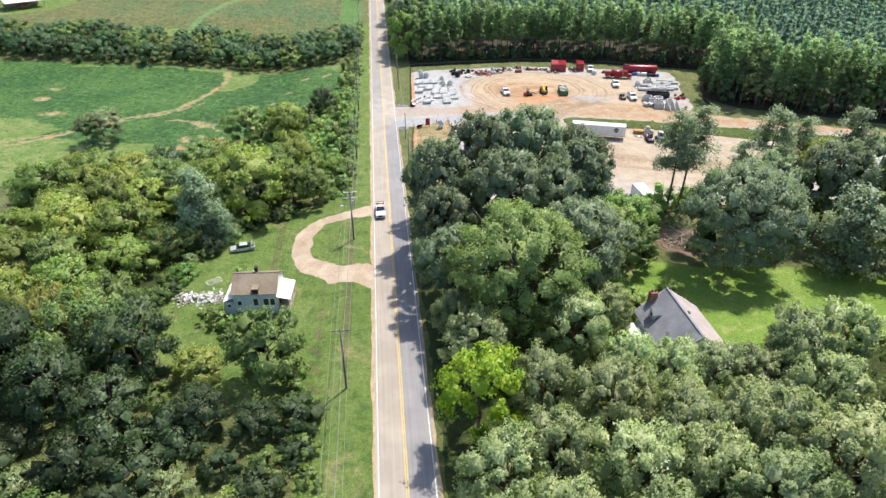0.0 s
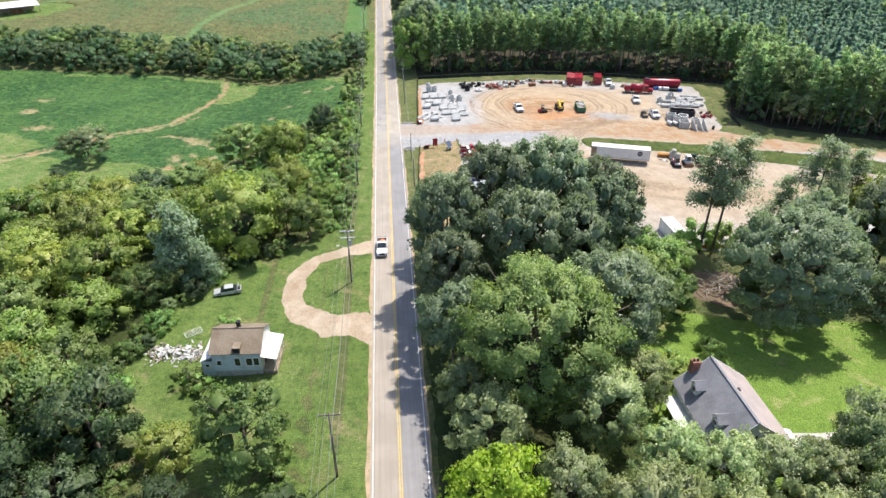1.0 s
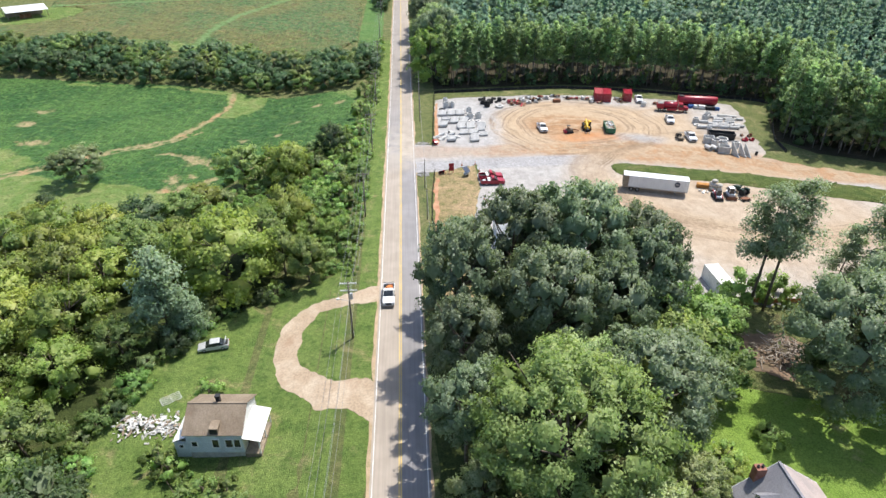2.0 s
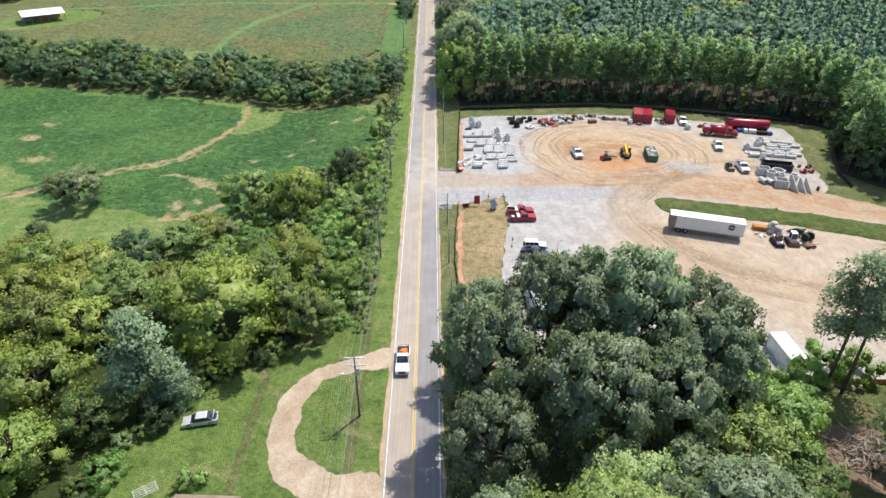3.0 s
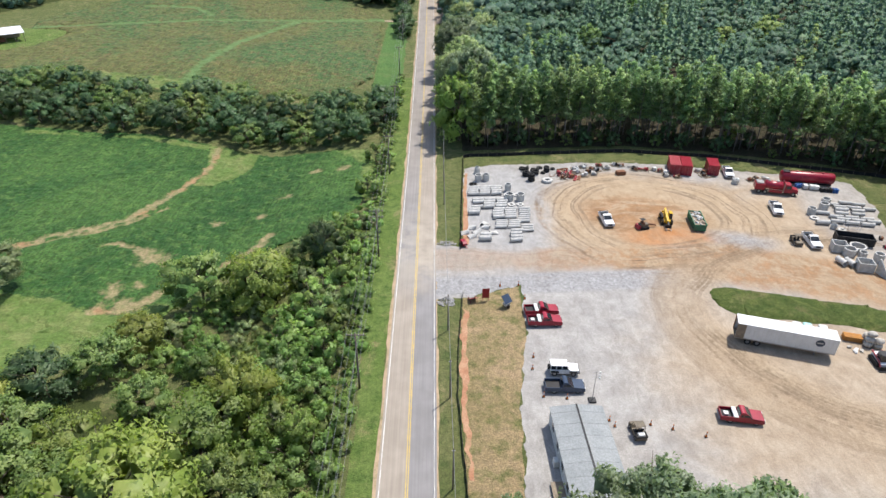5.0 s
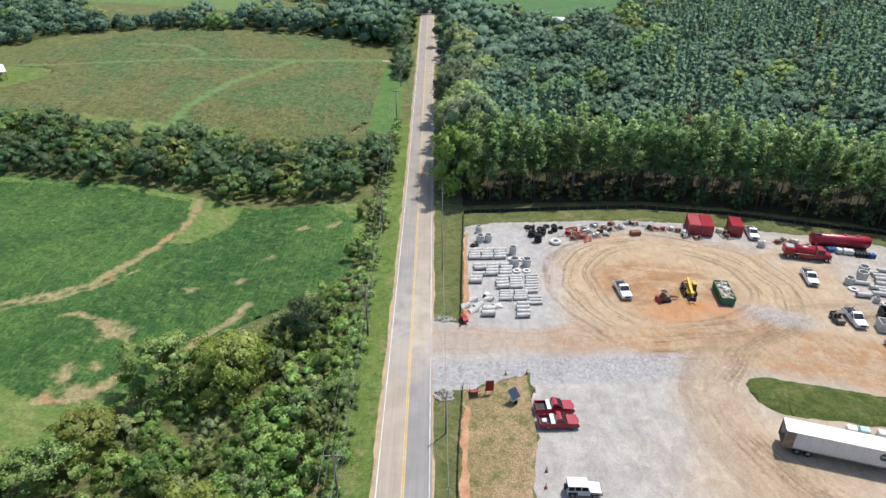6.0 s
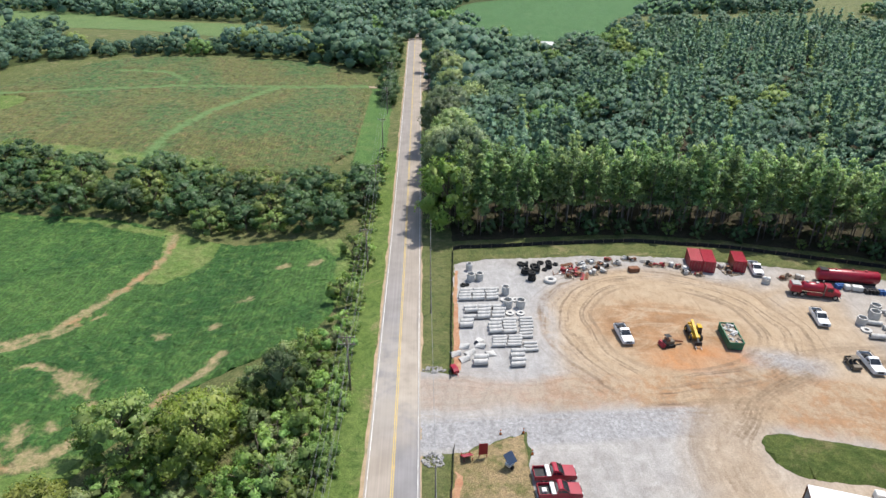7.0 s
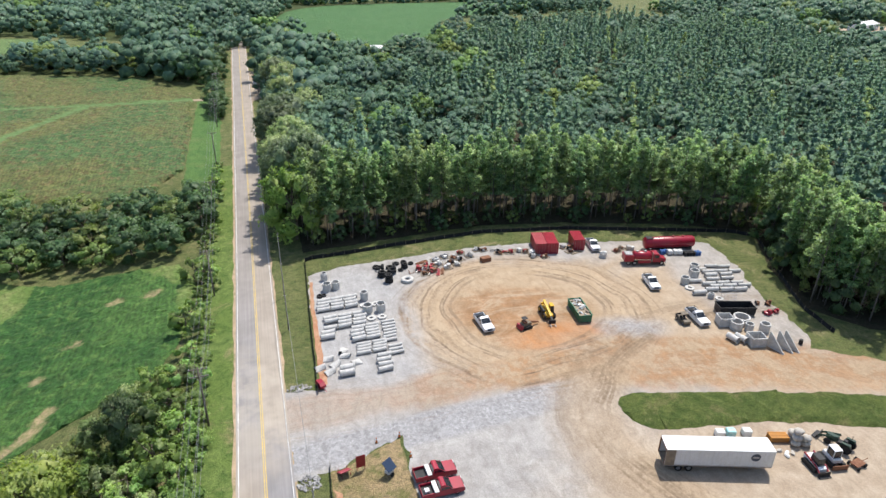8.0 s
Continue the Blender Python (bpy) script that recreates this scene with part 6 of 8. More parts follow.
def skip(m, paint, L, W, H, label, fill=None):
    t = base("roll_off_skip", m, label, "skip container")
    for s in (-1, 1):
        Geo().side([(-L / 2, 0.2), (L / 2, 0.2), (L / 2 + 0.15, H), (-L / 2 - 0.15, H)], s * W / 2 - 0.03, s * W / 2 + 0.03).to("side_wall", paint, t)
        g = Geo()
        for i in range(9):
            x = -L / 2 + 0.2 + i * (L - 0.4) / 8
            g.box(x - 0.05, s * (W / 2 + 0.07) - 0.05, 0.2, x + 0.05, s * (W / 2 + 0.07) + 0.05, H)
        g.to("ribs", paint, t)
        Geo().box(-L / 2 - 0.18, s * (W / 2 + 0.04) - 0.07, H - 0.06, L / 2 + 0.18, s * (W / 2 + 0.04) + 0.07, H + 0.06).to("top_rail", paint, t)
        Geo().box(-L / 2, s * 0.5 - 0.08, 0.0, L / 2, s * 0.5 + 0.08, 0.2).to("skid", BLACK, t)
        Geo().box(s * (L / 2 + 0.08) - 0.04, -W / 2, 0.2, s * (L / 2 + 0.08) + 0.04, W / 2, H).to("end_wall", paint, t)
    Geo().box(-L / 2, -W / 2, 0.18, L / 2, W / 2, 0.24).to("floor", paint, t)
    if fill:
        rng = random.Random(7)
        for k in range(34):
            x, y = rng.uniform(-L / 2 + 0.3, L / 2 - 0.3), rng.uniform(-W / 2 + 0.3, W / 2 - 0.3)
            s = rng.uniform(0.15, 0.38)
            Geo(pose(x, y, H - 0.15 + rng.uniform(-0.1, 0.12), rng.uniform(-30, 30), rng.uniform(-30, 30), rng.uniform(0, 180))).box(-s, -s * 0.6, -0.12, s, s * 0.6, 0.14, 0.03).to("debris", rng.choice(fill), t)
        Geo().box(-L / 2 + 0.05, -W / 2 + 0.05, 0.24, L / 2 - 0.05, W / 2 - 0.05, H - 0.25).to("debris_bed", TIMBER, t)


skip(at(58.3, 199.8, -98), GREEN_PAINT, 6.2, 2.35, 1.6, "green skip heaped with pale rubbish on the yard", [DULL_WHITE, DULL_WHITE, CONCRETE, DULL_RED, TIMBER])
skip(at(86.9, 192.0, -16), BLACK, 6.6, 2.4, 1.7, "empty black roll-off skip beside the concrete boxes")


def telehandler(m):
    t = base("telehandler", m, "yellow telescopic loader with its boom lowered", "loader")
    Geo().side([(1.6, 0.55), (1.6, 1.0), (-1.9, 1.25), (-2.2, 1.1), (-2.2, 0.55)], -0.75, 0.75, 0.05).to("chassis", YELLOW_PAINT, t)
    Geo().box(-1.7, -1.05, 0.75, 0.6, -0.62, 1.45, 0.08).to("engine_cover", BLACK, t)
    cab = Geo().side([(0.7, 0.9), (0.55, 2.2), (-0.6, 2.25), (-0.75, 0.9)], 0.35, 1.1, 0.06).to("cab", GLASS, t, "dark cab glass")
    Geo().box(-0.68, 0.36, 2.25, 0.6, 1.09, 2.34, 0.03).to("cab_roof", YELLOW_PAINT, cab)
    Geo(pose(0, -0.1, 0)).side([(-2.0, 1.9), (-2.0, 2.3), (2.6, 1.55), (2.6, 1.2)], -0.22, 0.22).to("boom", YELLOW_PAINT, t)
    Geo(pose(0, -0.1, 0)).side([(2.5, 1.25), (2.5, 1.5), (3.5, 1.1), (3.5, 0.6), (3.3, 0.6)], -0.16, 0.16).to("boom_head", BLACK, t)
    for y in (-0.55, 0.35):
        Geo().box(3.45, y - 0.06, 0.3, 4.5, y + 0.06, 0.37).to("fork", STEEL, t)
    Geo().box(3.4, -0.75, 0.3, 3.5, 0.55, 1.1, 0.02).to("carriage", BLACK, t)
    Geo().box(-2.4, -0.6, 0.6, -2.15, 0.6, 1.5, 0.06).to("counterweight", YELLOW_PAINT, t)
    wheels(t, [(x, s * 0.92) for x in (1.25, -1.5) for s in (-1, 1)], 0.6, 0.42, YELLOW_PAINT)


telehandler(at(52.2, 201.0, -98))


def trencher(m, label):
    t = base("trencher", m, label, "trencher")
    Geo().box(-0.9, -0.55, 0.45, 1.0, 0.55, 1.15, 0.08).to("body", BROWN, t)
    Geo().box(-0.6, -0.5, 1.15, 0.1, 0.5, 1.55, 0.06).to("engine_cover", RUST, t)
    Geo().side([(1.0, 0.8), (1.0, 1.1), (2.9, 0.55), (2.9, 0.3)], -0.15, 0.15).to("digging_boom", RUST, t)
    Geo().side([(-0.9, 0.4), (-0.9, 0.9), (-1.3, 0.9), (-1.5, 0.2), (-1.4, 0.15)], -0.8, 0.8).to("blade", DULL_RED, t)
    for s in (-1, 1):
        Geo().side([(1.1, 0.25), (0.95, 0.55), (-0.85, 0.55), (-1.0, 0.25), (-0.8, 0.03), (0.9, 0.03)], s * 0.7 - 0.16, s * 0.7 + 0.16).to("track", RUBBER, t)
    for y in (-0.4, 0.4):
        Geo().tube((-0.5, y, 1.5), (-0.5, y, 2.1), 0.03, n=6).to("post", BLACK, t)
    Geo().box(-0.8, -0.5, 2.08, 0.2, 0.5, 2.14, 0.02).to("canopy", BLACK, t)


trencher(at(46.6, 198.3, 12), "rust-brown trencher with its boom out on bare clay")

# ---- things in the yard ----
def pipe_piece(r, L):
    """A concrete pipe with a bell end, lying along x."""
    g = Geo()
    n = 16
    prof = [(-L / 2, r * 0.78), (-L / 2, r), (L / 2 - 0.28, r), (L / 2 - 0.2, r * 1.14), (L / 2, r * 1.14), (L / 2, r * 0.86), (-L / 2, r * 0.78)]
    g.loft([[(x, k * math.cos(a), r * 1.14 + k * math.sin(a)) for a in (2 * math.pi * i / n for i in range(n))] for x, k in prof], False)
    ob = g.to("concrete_pipe", CONCRETE, smooth=False)
    return tagged(ob, "grey precast concrete pipe lying on gravel", "concrete pipe", "stored concrete pipes")


PIPE_KINDS = {}


def lay_pipe(x, y, r, L, turn=0.0):
    key = (r, L)
    m = at(x, y, turn + random.uniform(-3, 3))
    if key not in PIPE_KINDS:
        PIPE_KINDS[key] = pipe_piece(r, L)
        PIPE_KINDS[key].matrix_basis = m
        return PIPE_KINDS[key]
    return copy_thing(PIPE_KINDS[key], m)


# west stacks: first column's x, columns, first row's y, rows, gap, radius
for x0, cols, y0, rows, gap, r in ((12.2, 3, 213.9, 4, 1.1, 0.40), (12.8, 3, 207.3, 4, 1.15, 0.42), (17.0, 1, 202.6, 4, 1.15, 0.43), (19.6, 1, 202.6, 5, 0.95, 0.36), (22.3, 1, 201.0, 7, 0.98, 0.30),
                                   (17.2, 2, 198.4, 4, 0.85, 0.32), (12.0, 1, 204.6, 2, 1.2, 0.48), (19.8, 1, 192.9, 4, 1.25, 0.42), (22.4, 1, 197.0, 3, 1.0, 0.30), (13.6, 1, 193.4, 2, 1.4, 0.52)):
    for c in range(cols):
        for k in range(rows):
            if random.random() < 0.94:
                lay_pipe(x0 + c * 2.65 + random.uniform(-0.15, 0.15) + 0.12 * k, y0 + k * gap + c * 0.1, r, 2.4, 3)
# east stack
for i, (x, y, r) in enumerate(((91.2, 203.7, 0.42), (94.6, 203.4, 0.36), (89.2, 202.3, 0.40), (92.2, 201.8, 0.40), (95.2, 201.2, 0.36), (88.2, 200.1, 0.42), (91.0, 199.3, 0.42), (93.8, 198.6, 0.42),
                               (94.9, 208.9, 0.36), (97.4, 208.0, 0.36), (92.6, 206.9, 0.36), (95.3, 206.3, 0.40), (92.0, 205.3, 0.46), (95.4, 204.8, 0.40), (84.9, 199.6, 0.48), (87.2, 204.1, 0.40), (90.0, 201.0, 0.40), (92.8, 200.4, 0.40), (95.8, 199.8, 0.40), (91.6, 208.2, 0.36), (98.3, 205.6, 0.36))):
    lay_pipe(x, y, r, 2.6, -13)
lay_pipe(80.0, 184.2, 0.55, 2.2, -75)
lay_pipe(81.4, 183.8, 0.55, 2.2, -75)


def standing_ring(x, y, ro, ri, h, label, taper=1.0):
    g = Geo(at(x, y))
    n = 20
    prof = [(ri, 0), (ro, 0), (ro, h * 0.8), (ro * taper, h), (ri * taper, h), (ri, 0)]
    g.loft([[(k * math.cos(a), k * math.sin(a), z) for a in (2 * math.pi * i / n for i in range(n))] for k, z in prof], False)
    ob = g.to("manhole_section", CONCRETE, smooth=False)
    return tagged(ob, label, "concrete ring", "precast manhole sections")


for x, y, r, h, k in ((13.9, 226.3, 0.7, 1.7, 0.7), (13.9, 221.9, 0.85, 1.6, 1), (15.7, 222.1, 0.8, 1.6, 1), (20.4, 216.2, 0.75, 1.8, 1), (20.2, 211.4, 0.95, 1.7, 1), (22.7, 211.3, 0.9, 1.7, 1),
                      (90.2, 208.4, 0.95, 1.7, 1), (88.6, 206.2, 0.95, 1.7, 1), (85.0, 204.4, 0.85, 1.5, 1), (86.3, 197.9, 0.6, 1.1, 0.8), (83.4, 187.4, 1.15, 1.5, 1), (85.8, 188.9, 1.5, 1.2, 1), (85.2, 186.2, 0.75, 1.4, 1), (87.7, 185.2, 0.9, 1.6, 1)):
    standing_ring(x, y, r, r * 0.8, h, "grey precast concrete manhole section standing on gravel" if k == 1 else "grey concrete manhole cone standing on gravel", k)
for x, y, r in ((20.0, 213.8, 0.85), (22.1, 213.7, 0.8), (20.4, 208.9, 0.85), (22.4, 208.9, 0.85), (84.6, 202.2, 0.95), (87.5, 196.9, 0.8)):
    standing_ring(x, y, r, r * 0.45, 0.3, "flat pale concrete manhole cover slab on gravel")
ob = ring(Geo(at(30.3, 221.2, 0, 0.3)), (0, 0, 0.08), (0, 0, 1), 1.3, 0.55, 0.32, 28).to("concrete_collar", CONCRETE, smooth=True)
tagged(ob, "round pale concrete collar lying on gravel", "concrete ring")


def flared_end(x, y, turn, r=0.52):
    g = Geo(at(x, y, turn))
    a = [(-0.2 + 0.0, r * 0.9 * math.cos(t), 0.05 + r * 1.5 * max(0, math.sin(t))) for t in np.linspace(0, math.pi, 9)]
    b = [(1.5, r * 1.6 * math.cos(t), 0.05 + r * 0.5 * max(0, math.sin(t))) for t in np.linspace(0, math.pi, 9)]
    inner = lambda ringpts: [(p[0], p[1] * 0.86, p[2] * 0.86 - 0.0) for p in ringpts]
    for p, q in ((a, b), (inner(a), inner(b))):
        g.add(p + q, [(i, i + 1, 10 + i, 9 + i) for i in range(8)])
    for p, q in ((a, inner(a)), (b, inner(b))):
        g.add(p + q, [(i, i + 1, 10 + i, 9 + i) for i in range(8)])
    tagged(g.to("flared_pipe_end", CONCRETE), "grey concrete flared culvert end lying on gravel", "culvert end", "culvert ends")


for x, y, a in ((10.2, 196.4, 190), (11.6, 195.0, 200), (11.8, 198.3, 170), (14.6, 198.2, 150), (14.8, 196.0, 20), (12.6, 196.8, 210), (13.4, 199.4, 60)):
    flared_end(x, y, a)


def vault(x, y, turn, sx, sy, h):
    t = base("concrete_vault", at(x, y, turn), "open grey precast concrete vault on gravel", "concrete box", "concrete vaults")
    w = 0.16
    for s in (-1, 1):
        Geo().box(-sx, s * sy - (w if s > 0 else 0), 0, sx, s * sy + (w if s < 0 else 0), h, 0.02).to("long_wall", CONCRETE, t)
        Geo().box(s * sx - (w if s > 0 else 0), -sy + w, 0, s * sx + (w if s < 0 else 0), sy - w, h, 0.02).to("short_wall", CONCRETE, t)
    Geo().box(-sx + w, -sy + w, 0, sx - w, sy - w, 0.15).to("floor", CONCRETE, t)


vault(82.3, 189.2, -16, 1.3, 1.15, 1.7)
vault(83.2, 182.3, -14, 1.35, 1.2, 1.8)


def wing_wall(x, y, turn):
    """A headwall's wing: tall at its back end, sloping down to a low toe, with a thickened foot."""
    t = base("concrete_wing", at(x, y, turn), "triangular grey concrete wing standing upright on gravel", "concrete panel", "concrete wings")
    Geo().side([(0, 0.12), (3.2, 0.12), (3.2, 0.3), (3.0, 0.36), (0.25, 2.8), (0, 2.8)], -0.09, 0.09).to("slab", CONCRETE, t)
    Geo().box(-0.05, -0.2, 0, 3.3, 0.2, 0.12, 0.02).to("foot", CONCRETE, t)


for x, y in ((84.9, 181.4), (86.6, 181.2), (87.8, 181.0)):
    wing_wall(x, y, -80)


def tyre(x, y, r, w, lying, z=0.045):
    m = pose(x, y, z, random.uniform(-6, 6), random.uniform(-6, 6), random.uniform(0, 180))
    g = Geo(m)
    if lying:
        ring(g, (0, 0, w / 2), (0, 0, 1), r, r * 0.55, w / 2, 18)
    else:
        ring(g, (0, 0, r), (1, 0.2, 0), r, r * 0.55, w / 2, 18)
    tagged(g.to("scrap_tyre", RUBBER, smooth=True), "worn black tractor tyre in a scrap pile", "tyre", "scrap tyres")


for x, y, r, w, lying, z in ((26.6, 221.8, 0.85, 0.6, True, 0.05), (26.6, 221.8, 0.82, 0.6, True, 0.66), (26.5, 221.9, 0.82, 0.6, True, 1.27), (25.6, 224.6, 0.9, 0.6, True, 0.05), (25.7, 224.6, 0.88, 0.6, True, 0.66), (27.9, 225.2, 0.9, 0.6, True, 0.61), (26.6, 222.6, 0.85, 0.6, False, 0.05), (28.6, 225.6, 0.9, 0.6, False, 0.05), (26.3, 226.6, 0.9, 0.55, False, 0.05), (25.2, 228.5, 0.8, 0.5, True, 0.05), (29.6, 229.0, 0.75, 0.5, True, 0.05),
                             (31.1, 227.0, 0.75, 0.6, True, 0.05), (31.1, 227.0, 0.7, 0.5, True, 0.67), (31.4, 229.2, 0.7, 0.5, True, 0.05), (27.2, 225.0, 0.8, 0.55, True, 0.05), (32.8, 228.3, 0.6, 0.45, True, 0.05), (28.0, 227.6, 0.85, 0.55, True, 0.05), (30.0, 226.0, 0.6, 0.4, True, 0.05), (25.6, 227.3, 0.7, 0.4, True, 0.6), (12.2, 219.6, 0.6, 0.4, True, 0.05), (13.0, 219.8, 0.5, 0.3, True, 0.05)):
    tyre(x, y, r, w, lying, z)


def pallet(x, y, turn, loads, label, seed):
    rng = random.Random(seed)
    t = base("loaded_pallet", at(x, y, turn) @ Matrix.Diagonal((1.55, 1.45, 1.5, 1)), label, "pallet", "pallets along the fence")
    for i in range(5):
        Geo().box(-0.6, -0.5 + i * 0.235, 0.10, 0.6, -0.40 + i * 0.235, 0.13).to("deck_board", TIMBER, t)
    for s in (-0.52, 0, 0.52):
        Geo().box(s - 0.05, -0.5, 0, s + 0.05, 0.54, 0.1).to("bearer", TIMBER, t)
    for k in range(rng.randint(4, 7)):
        a, b, h = rng.uniform(0.12, 0.3), rng.uniform(0.12, 0.28), rng.uniform(0.15, 0.5)
        px, py = rng.uniform(-0.35, 0.35), rng.uniform(-0.3, 0.3)
        if rng.random() < 0.5:
            Geo(pose(px, py, 0.13, 0, 0, rng.uniform(0, 90))).box(-a, -b, 0, a, b, h, 0.02).to("crate", rng.choice(loads), t)
        else:
            Geo(pose(px, py, 0.13)).pipe((0, 0, 0), (0, 0, h), a, a * 0.7, 10).to("fitting", rng.choice(loads), t)


heap = base("metal_pile", Matrix(), "low pile of rusty bars and broken fittings", "metal pile")
rng = random.Random(77)
for k in range(70):
    x, y = 34.9 + rng.gauss(0, 1.3), 224.2 + rng.gauss(0, 0.8)
    a, L, z = rng.uniform(0, 6.28), rng.uniform(0.3, 1.3), 0.1 + rng.uniform(0, 0.7) * max(0.1, 1 - math.hypot((x - 34.9) / 2.8, (y - 224.2) / 1.8))
    end = Vector((x + math.cos(a) * L, y + math.sin(a) * L, z + rng.uniform(-0.1, 0.35)))
    Geo().tube((x, y, z), end, rng.uniform(0.03, 0.1), n=5).to("rusty_bar", rng.choice((RUST, RUST, STEEL, BLACK, DULL_RED)), heap)


JUNK = ((34.1, 225.6), (35.6, 226.2), (37.0, 225.9), (38.6, 226.3), (38.3, 228.6), (40.0, 224.2), (41.2, 226.2), (42.6, 228.6), (43.8, 227.2), (44.9, 230.2), (34.6, 222.8), (36.4, 223.6), (40.6, 229.2), (46.2, 228.2), (42.4, 225.2), (48.8, 230.6), (50.2, 230.2), (53.0, 228.0), (54.4, 227.6), (55.8, 227.4), (59.0, 226.8), (60.2, 226.0), (57.6, 227.9), (68.6, 226.4), (69.8, 225.6), (68.9, 224.2), (60.0, 224.2), (62.4, 223.3), (79.4, 221.4), (81.2, 222.5), (82.9, 221.8))
for i, (x, y) in enumerate(JUNK):
    kind = [(RUST, DULL_RED, TIMBER), (DULL_WHITE, CONCRETE, STEEL), (RUST, CONCRETE, BLACK)][(i // 3) % 3]
    pallet(x, y, random.uniform(-25, 25), kind, ("pallet of rusty pipe fittings by the fence", "pallet of pale fittings and boxes by the fence", "pallet of mixed scrap fittings by the fence")[(i // 3) % 3], i)
for k, (x, y, turn, mat, n) in enumerate(((37.4, 222.9, 70, DULL_RED, 5), (38.4, 223.2, 72, RUST, 5), (53.2, 229.4, -8, STEEL, 6), (70.2, 223.4, 15, TIMBER, 6), (35.2, 228.2, 20, RUST, 6))):
    t = base("stacked_bars", at(x, y, turn), "bundle of long steel and timber bars on gravel", "stack", "stacked bars")
    for i in range(n):
        Geo().box(-1.5 + 0.1 * (i % 3), -0.4 + 0.15 * i, 0.0, 1.5, -0.29 + 0.15 * i, 0.14 + 0.06 * (i % 2)).to("bar", mat, t)
skid_box = Geo(at(49.0, 225.3, 8)).box(-1.1, -0.7, 0, 1.1, 0.7, 0.95, 0.05).to("rusty_tank", RUST)
tagged(skid_box, "rusty brown steel tank box on gravel", "tank")
tub = Geo(at(75.0, 219.9)).pipe((0, 0, 0), (0, 0, 1.1), 0.8, 0.68, 16).to("grey_tub", CONCRETE)
tagged(tub, "round grey concrete tub with pale sacks", "tub")
for i, (x, y) in enumerate(((74.6, 219.9), (75.3, 219.7))):
    tagged(Geo(at(x, y)).lump((0, 0, 1.15), (0.4, 0.4, 0.4), 0.4, i).to("pale_sack", DULL_WHITE), "pale sack on a concrete tub", "sack")


def drum(x, y, mat, label, lying=False):
    t = base("barrel", at(x, y), label, "barrel", "barrels beside the tank")
    g = Geo()
    n = 14
    prof = [(0.26, 0), (0.29, 0.04), (0.285, 0.3), (0.30, 0.32), (0.285, 0.34), (0.285, 0.58), (0.30, 0.6), (0.285, 0.62), (0.29, 0.86), (0.26, 0.9)]
    g.loft([[(k * math.cos(a), k * math.sin(a), z) for a in (2 * math.pi * i / n for i in range(n))] for k, z in prof])
    g.to("shell", mat, t)
    Geo().tube((0.14, 0, 0.9), (0.14, 0, 0.93), 0.04, n=8).to("bung", BLACK, t)


for k in range(5):
    drum(88.5 + 0.62 * (k % 3), 217.9 - 0.62 * (k // 3), BLUE, "blue plastic barrel standing on gravel")
for k in range(12):
    drum(93.2 + 0.66 * (k % 6), 215.9 - 0.13 * (k % 6) - 0.66 * (k // 6), BLACK if k % 6 < 4 else BLUE, "black plastic barrel standing on gravel" if k % 6 < 4 else "blue plastic barrel standing on gravel")
for x, y in ((90.2, 216.9), (91.5, 216.6), (92.4, 216.3)):
    t = base("liquid_tote", at(x, y, -12), "white caged liquid tote on a pallet", "tote", "liquid totes")
    Geo().box(-0.5, -0.58, 0.16, 0.5, 0.58, 1.1, 0.08).to("tank", DULL_WHITE, t)
    Geo().box(-0.52, -0.6, 0, 0.52, 0.6, 0.14).to("pallet", TIMBER, t)
    Geo().tube((0, 0, 1.1), (0, 0, 1.15), 0.12, n=10).to("cap", BLACK, t)
    g = Geo()
    for z in (0.3, 0.6, 0.9, 1.12):
        for a, b in (((-0.52, -0.6), (0.52, -0.6)), ((0.52, -0.6), (0.52, 0.6)), ((0.52, 0.6), (-0.52, 0.6)), ((-0.52, 0.6), (-0.52, -0.6))):
            g.tube((*a, z), (*b, z), 0.012, n=4)
    g.to("cage", STEEL, t)
# red plough and rusty gear beyond the black skip
for i, (x, y, s, mat, lab) in enumerate(((92.6, 189.6, 1.0, RED, "red implement parts heaped on gravel"), (94.6, 189.7, 0.8, RED, "red implement parts heaped on gravel"), (95.4, 192.6, 0.9, RUST, "rust-brown steel machine frame on gravel"), (93.4, 193.2, 0.6, RUST, "rust-brown steel machine frame on gravel"))):
    t = base("implement", at(x, y, 20 * i), lab, "implement", "old implements")
    Geo().lump((0, 0, 0.35 * s), (0.9 * s, 0.6 * s, 0.4 * s), 0.5, i).to("housing", mat, t)
    Geo().box(-0.9 * s, -0.08, 0.4, 0.9 * s, 0.08, 0.6).to("beam", mat, t)
    Geo().box(-0.3 * s, -0.5 * s, 0.5, 0.2 * s, 0.1, 1.15 * s, 0.04).to("box_part", mat, t)
    for d in (-0.6, 0.6):
        ring(Geo(), (d * s, 0.55 * s, 0.3), (0, 1, 0), 0.3, 0.15, 0.1, 10).to("wheel", RUBBER, t)
g = Geo(at(89.4, 196.6, -14))
for sx in (-1.2, 1.2):
    for sy in (-0.6, 0.6):
        g.tube((sx, sy, 0), (sx, sy, 1.5), 0.03, n=6)
for z in (0.05, 0.8, 1.5):
    for a, b in (((-1.2, -0.6), (1.2, -0.6)), ((1.2, -0.6), (1.2, 0.6)), ((1.2, 0.6), (-1.2, 0.6)), ((-1.2, 0.6), (-1.2, -0.6))):
        g.tube((*a, z), (*b, z), 0.025, n=6)
tagged(g.to("steel_rack", STEEL), "open grey steel rack on gravel", "rack")
tagged(Geo(at(90.8, 180.0)).tube((0, 0, 0), (0, 0, 0.9), 0.35, 0.33, 12).to("black_tub", BLACK), "black plastic tub at the yard's edge", "tub")

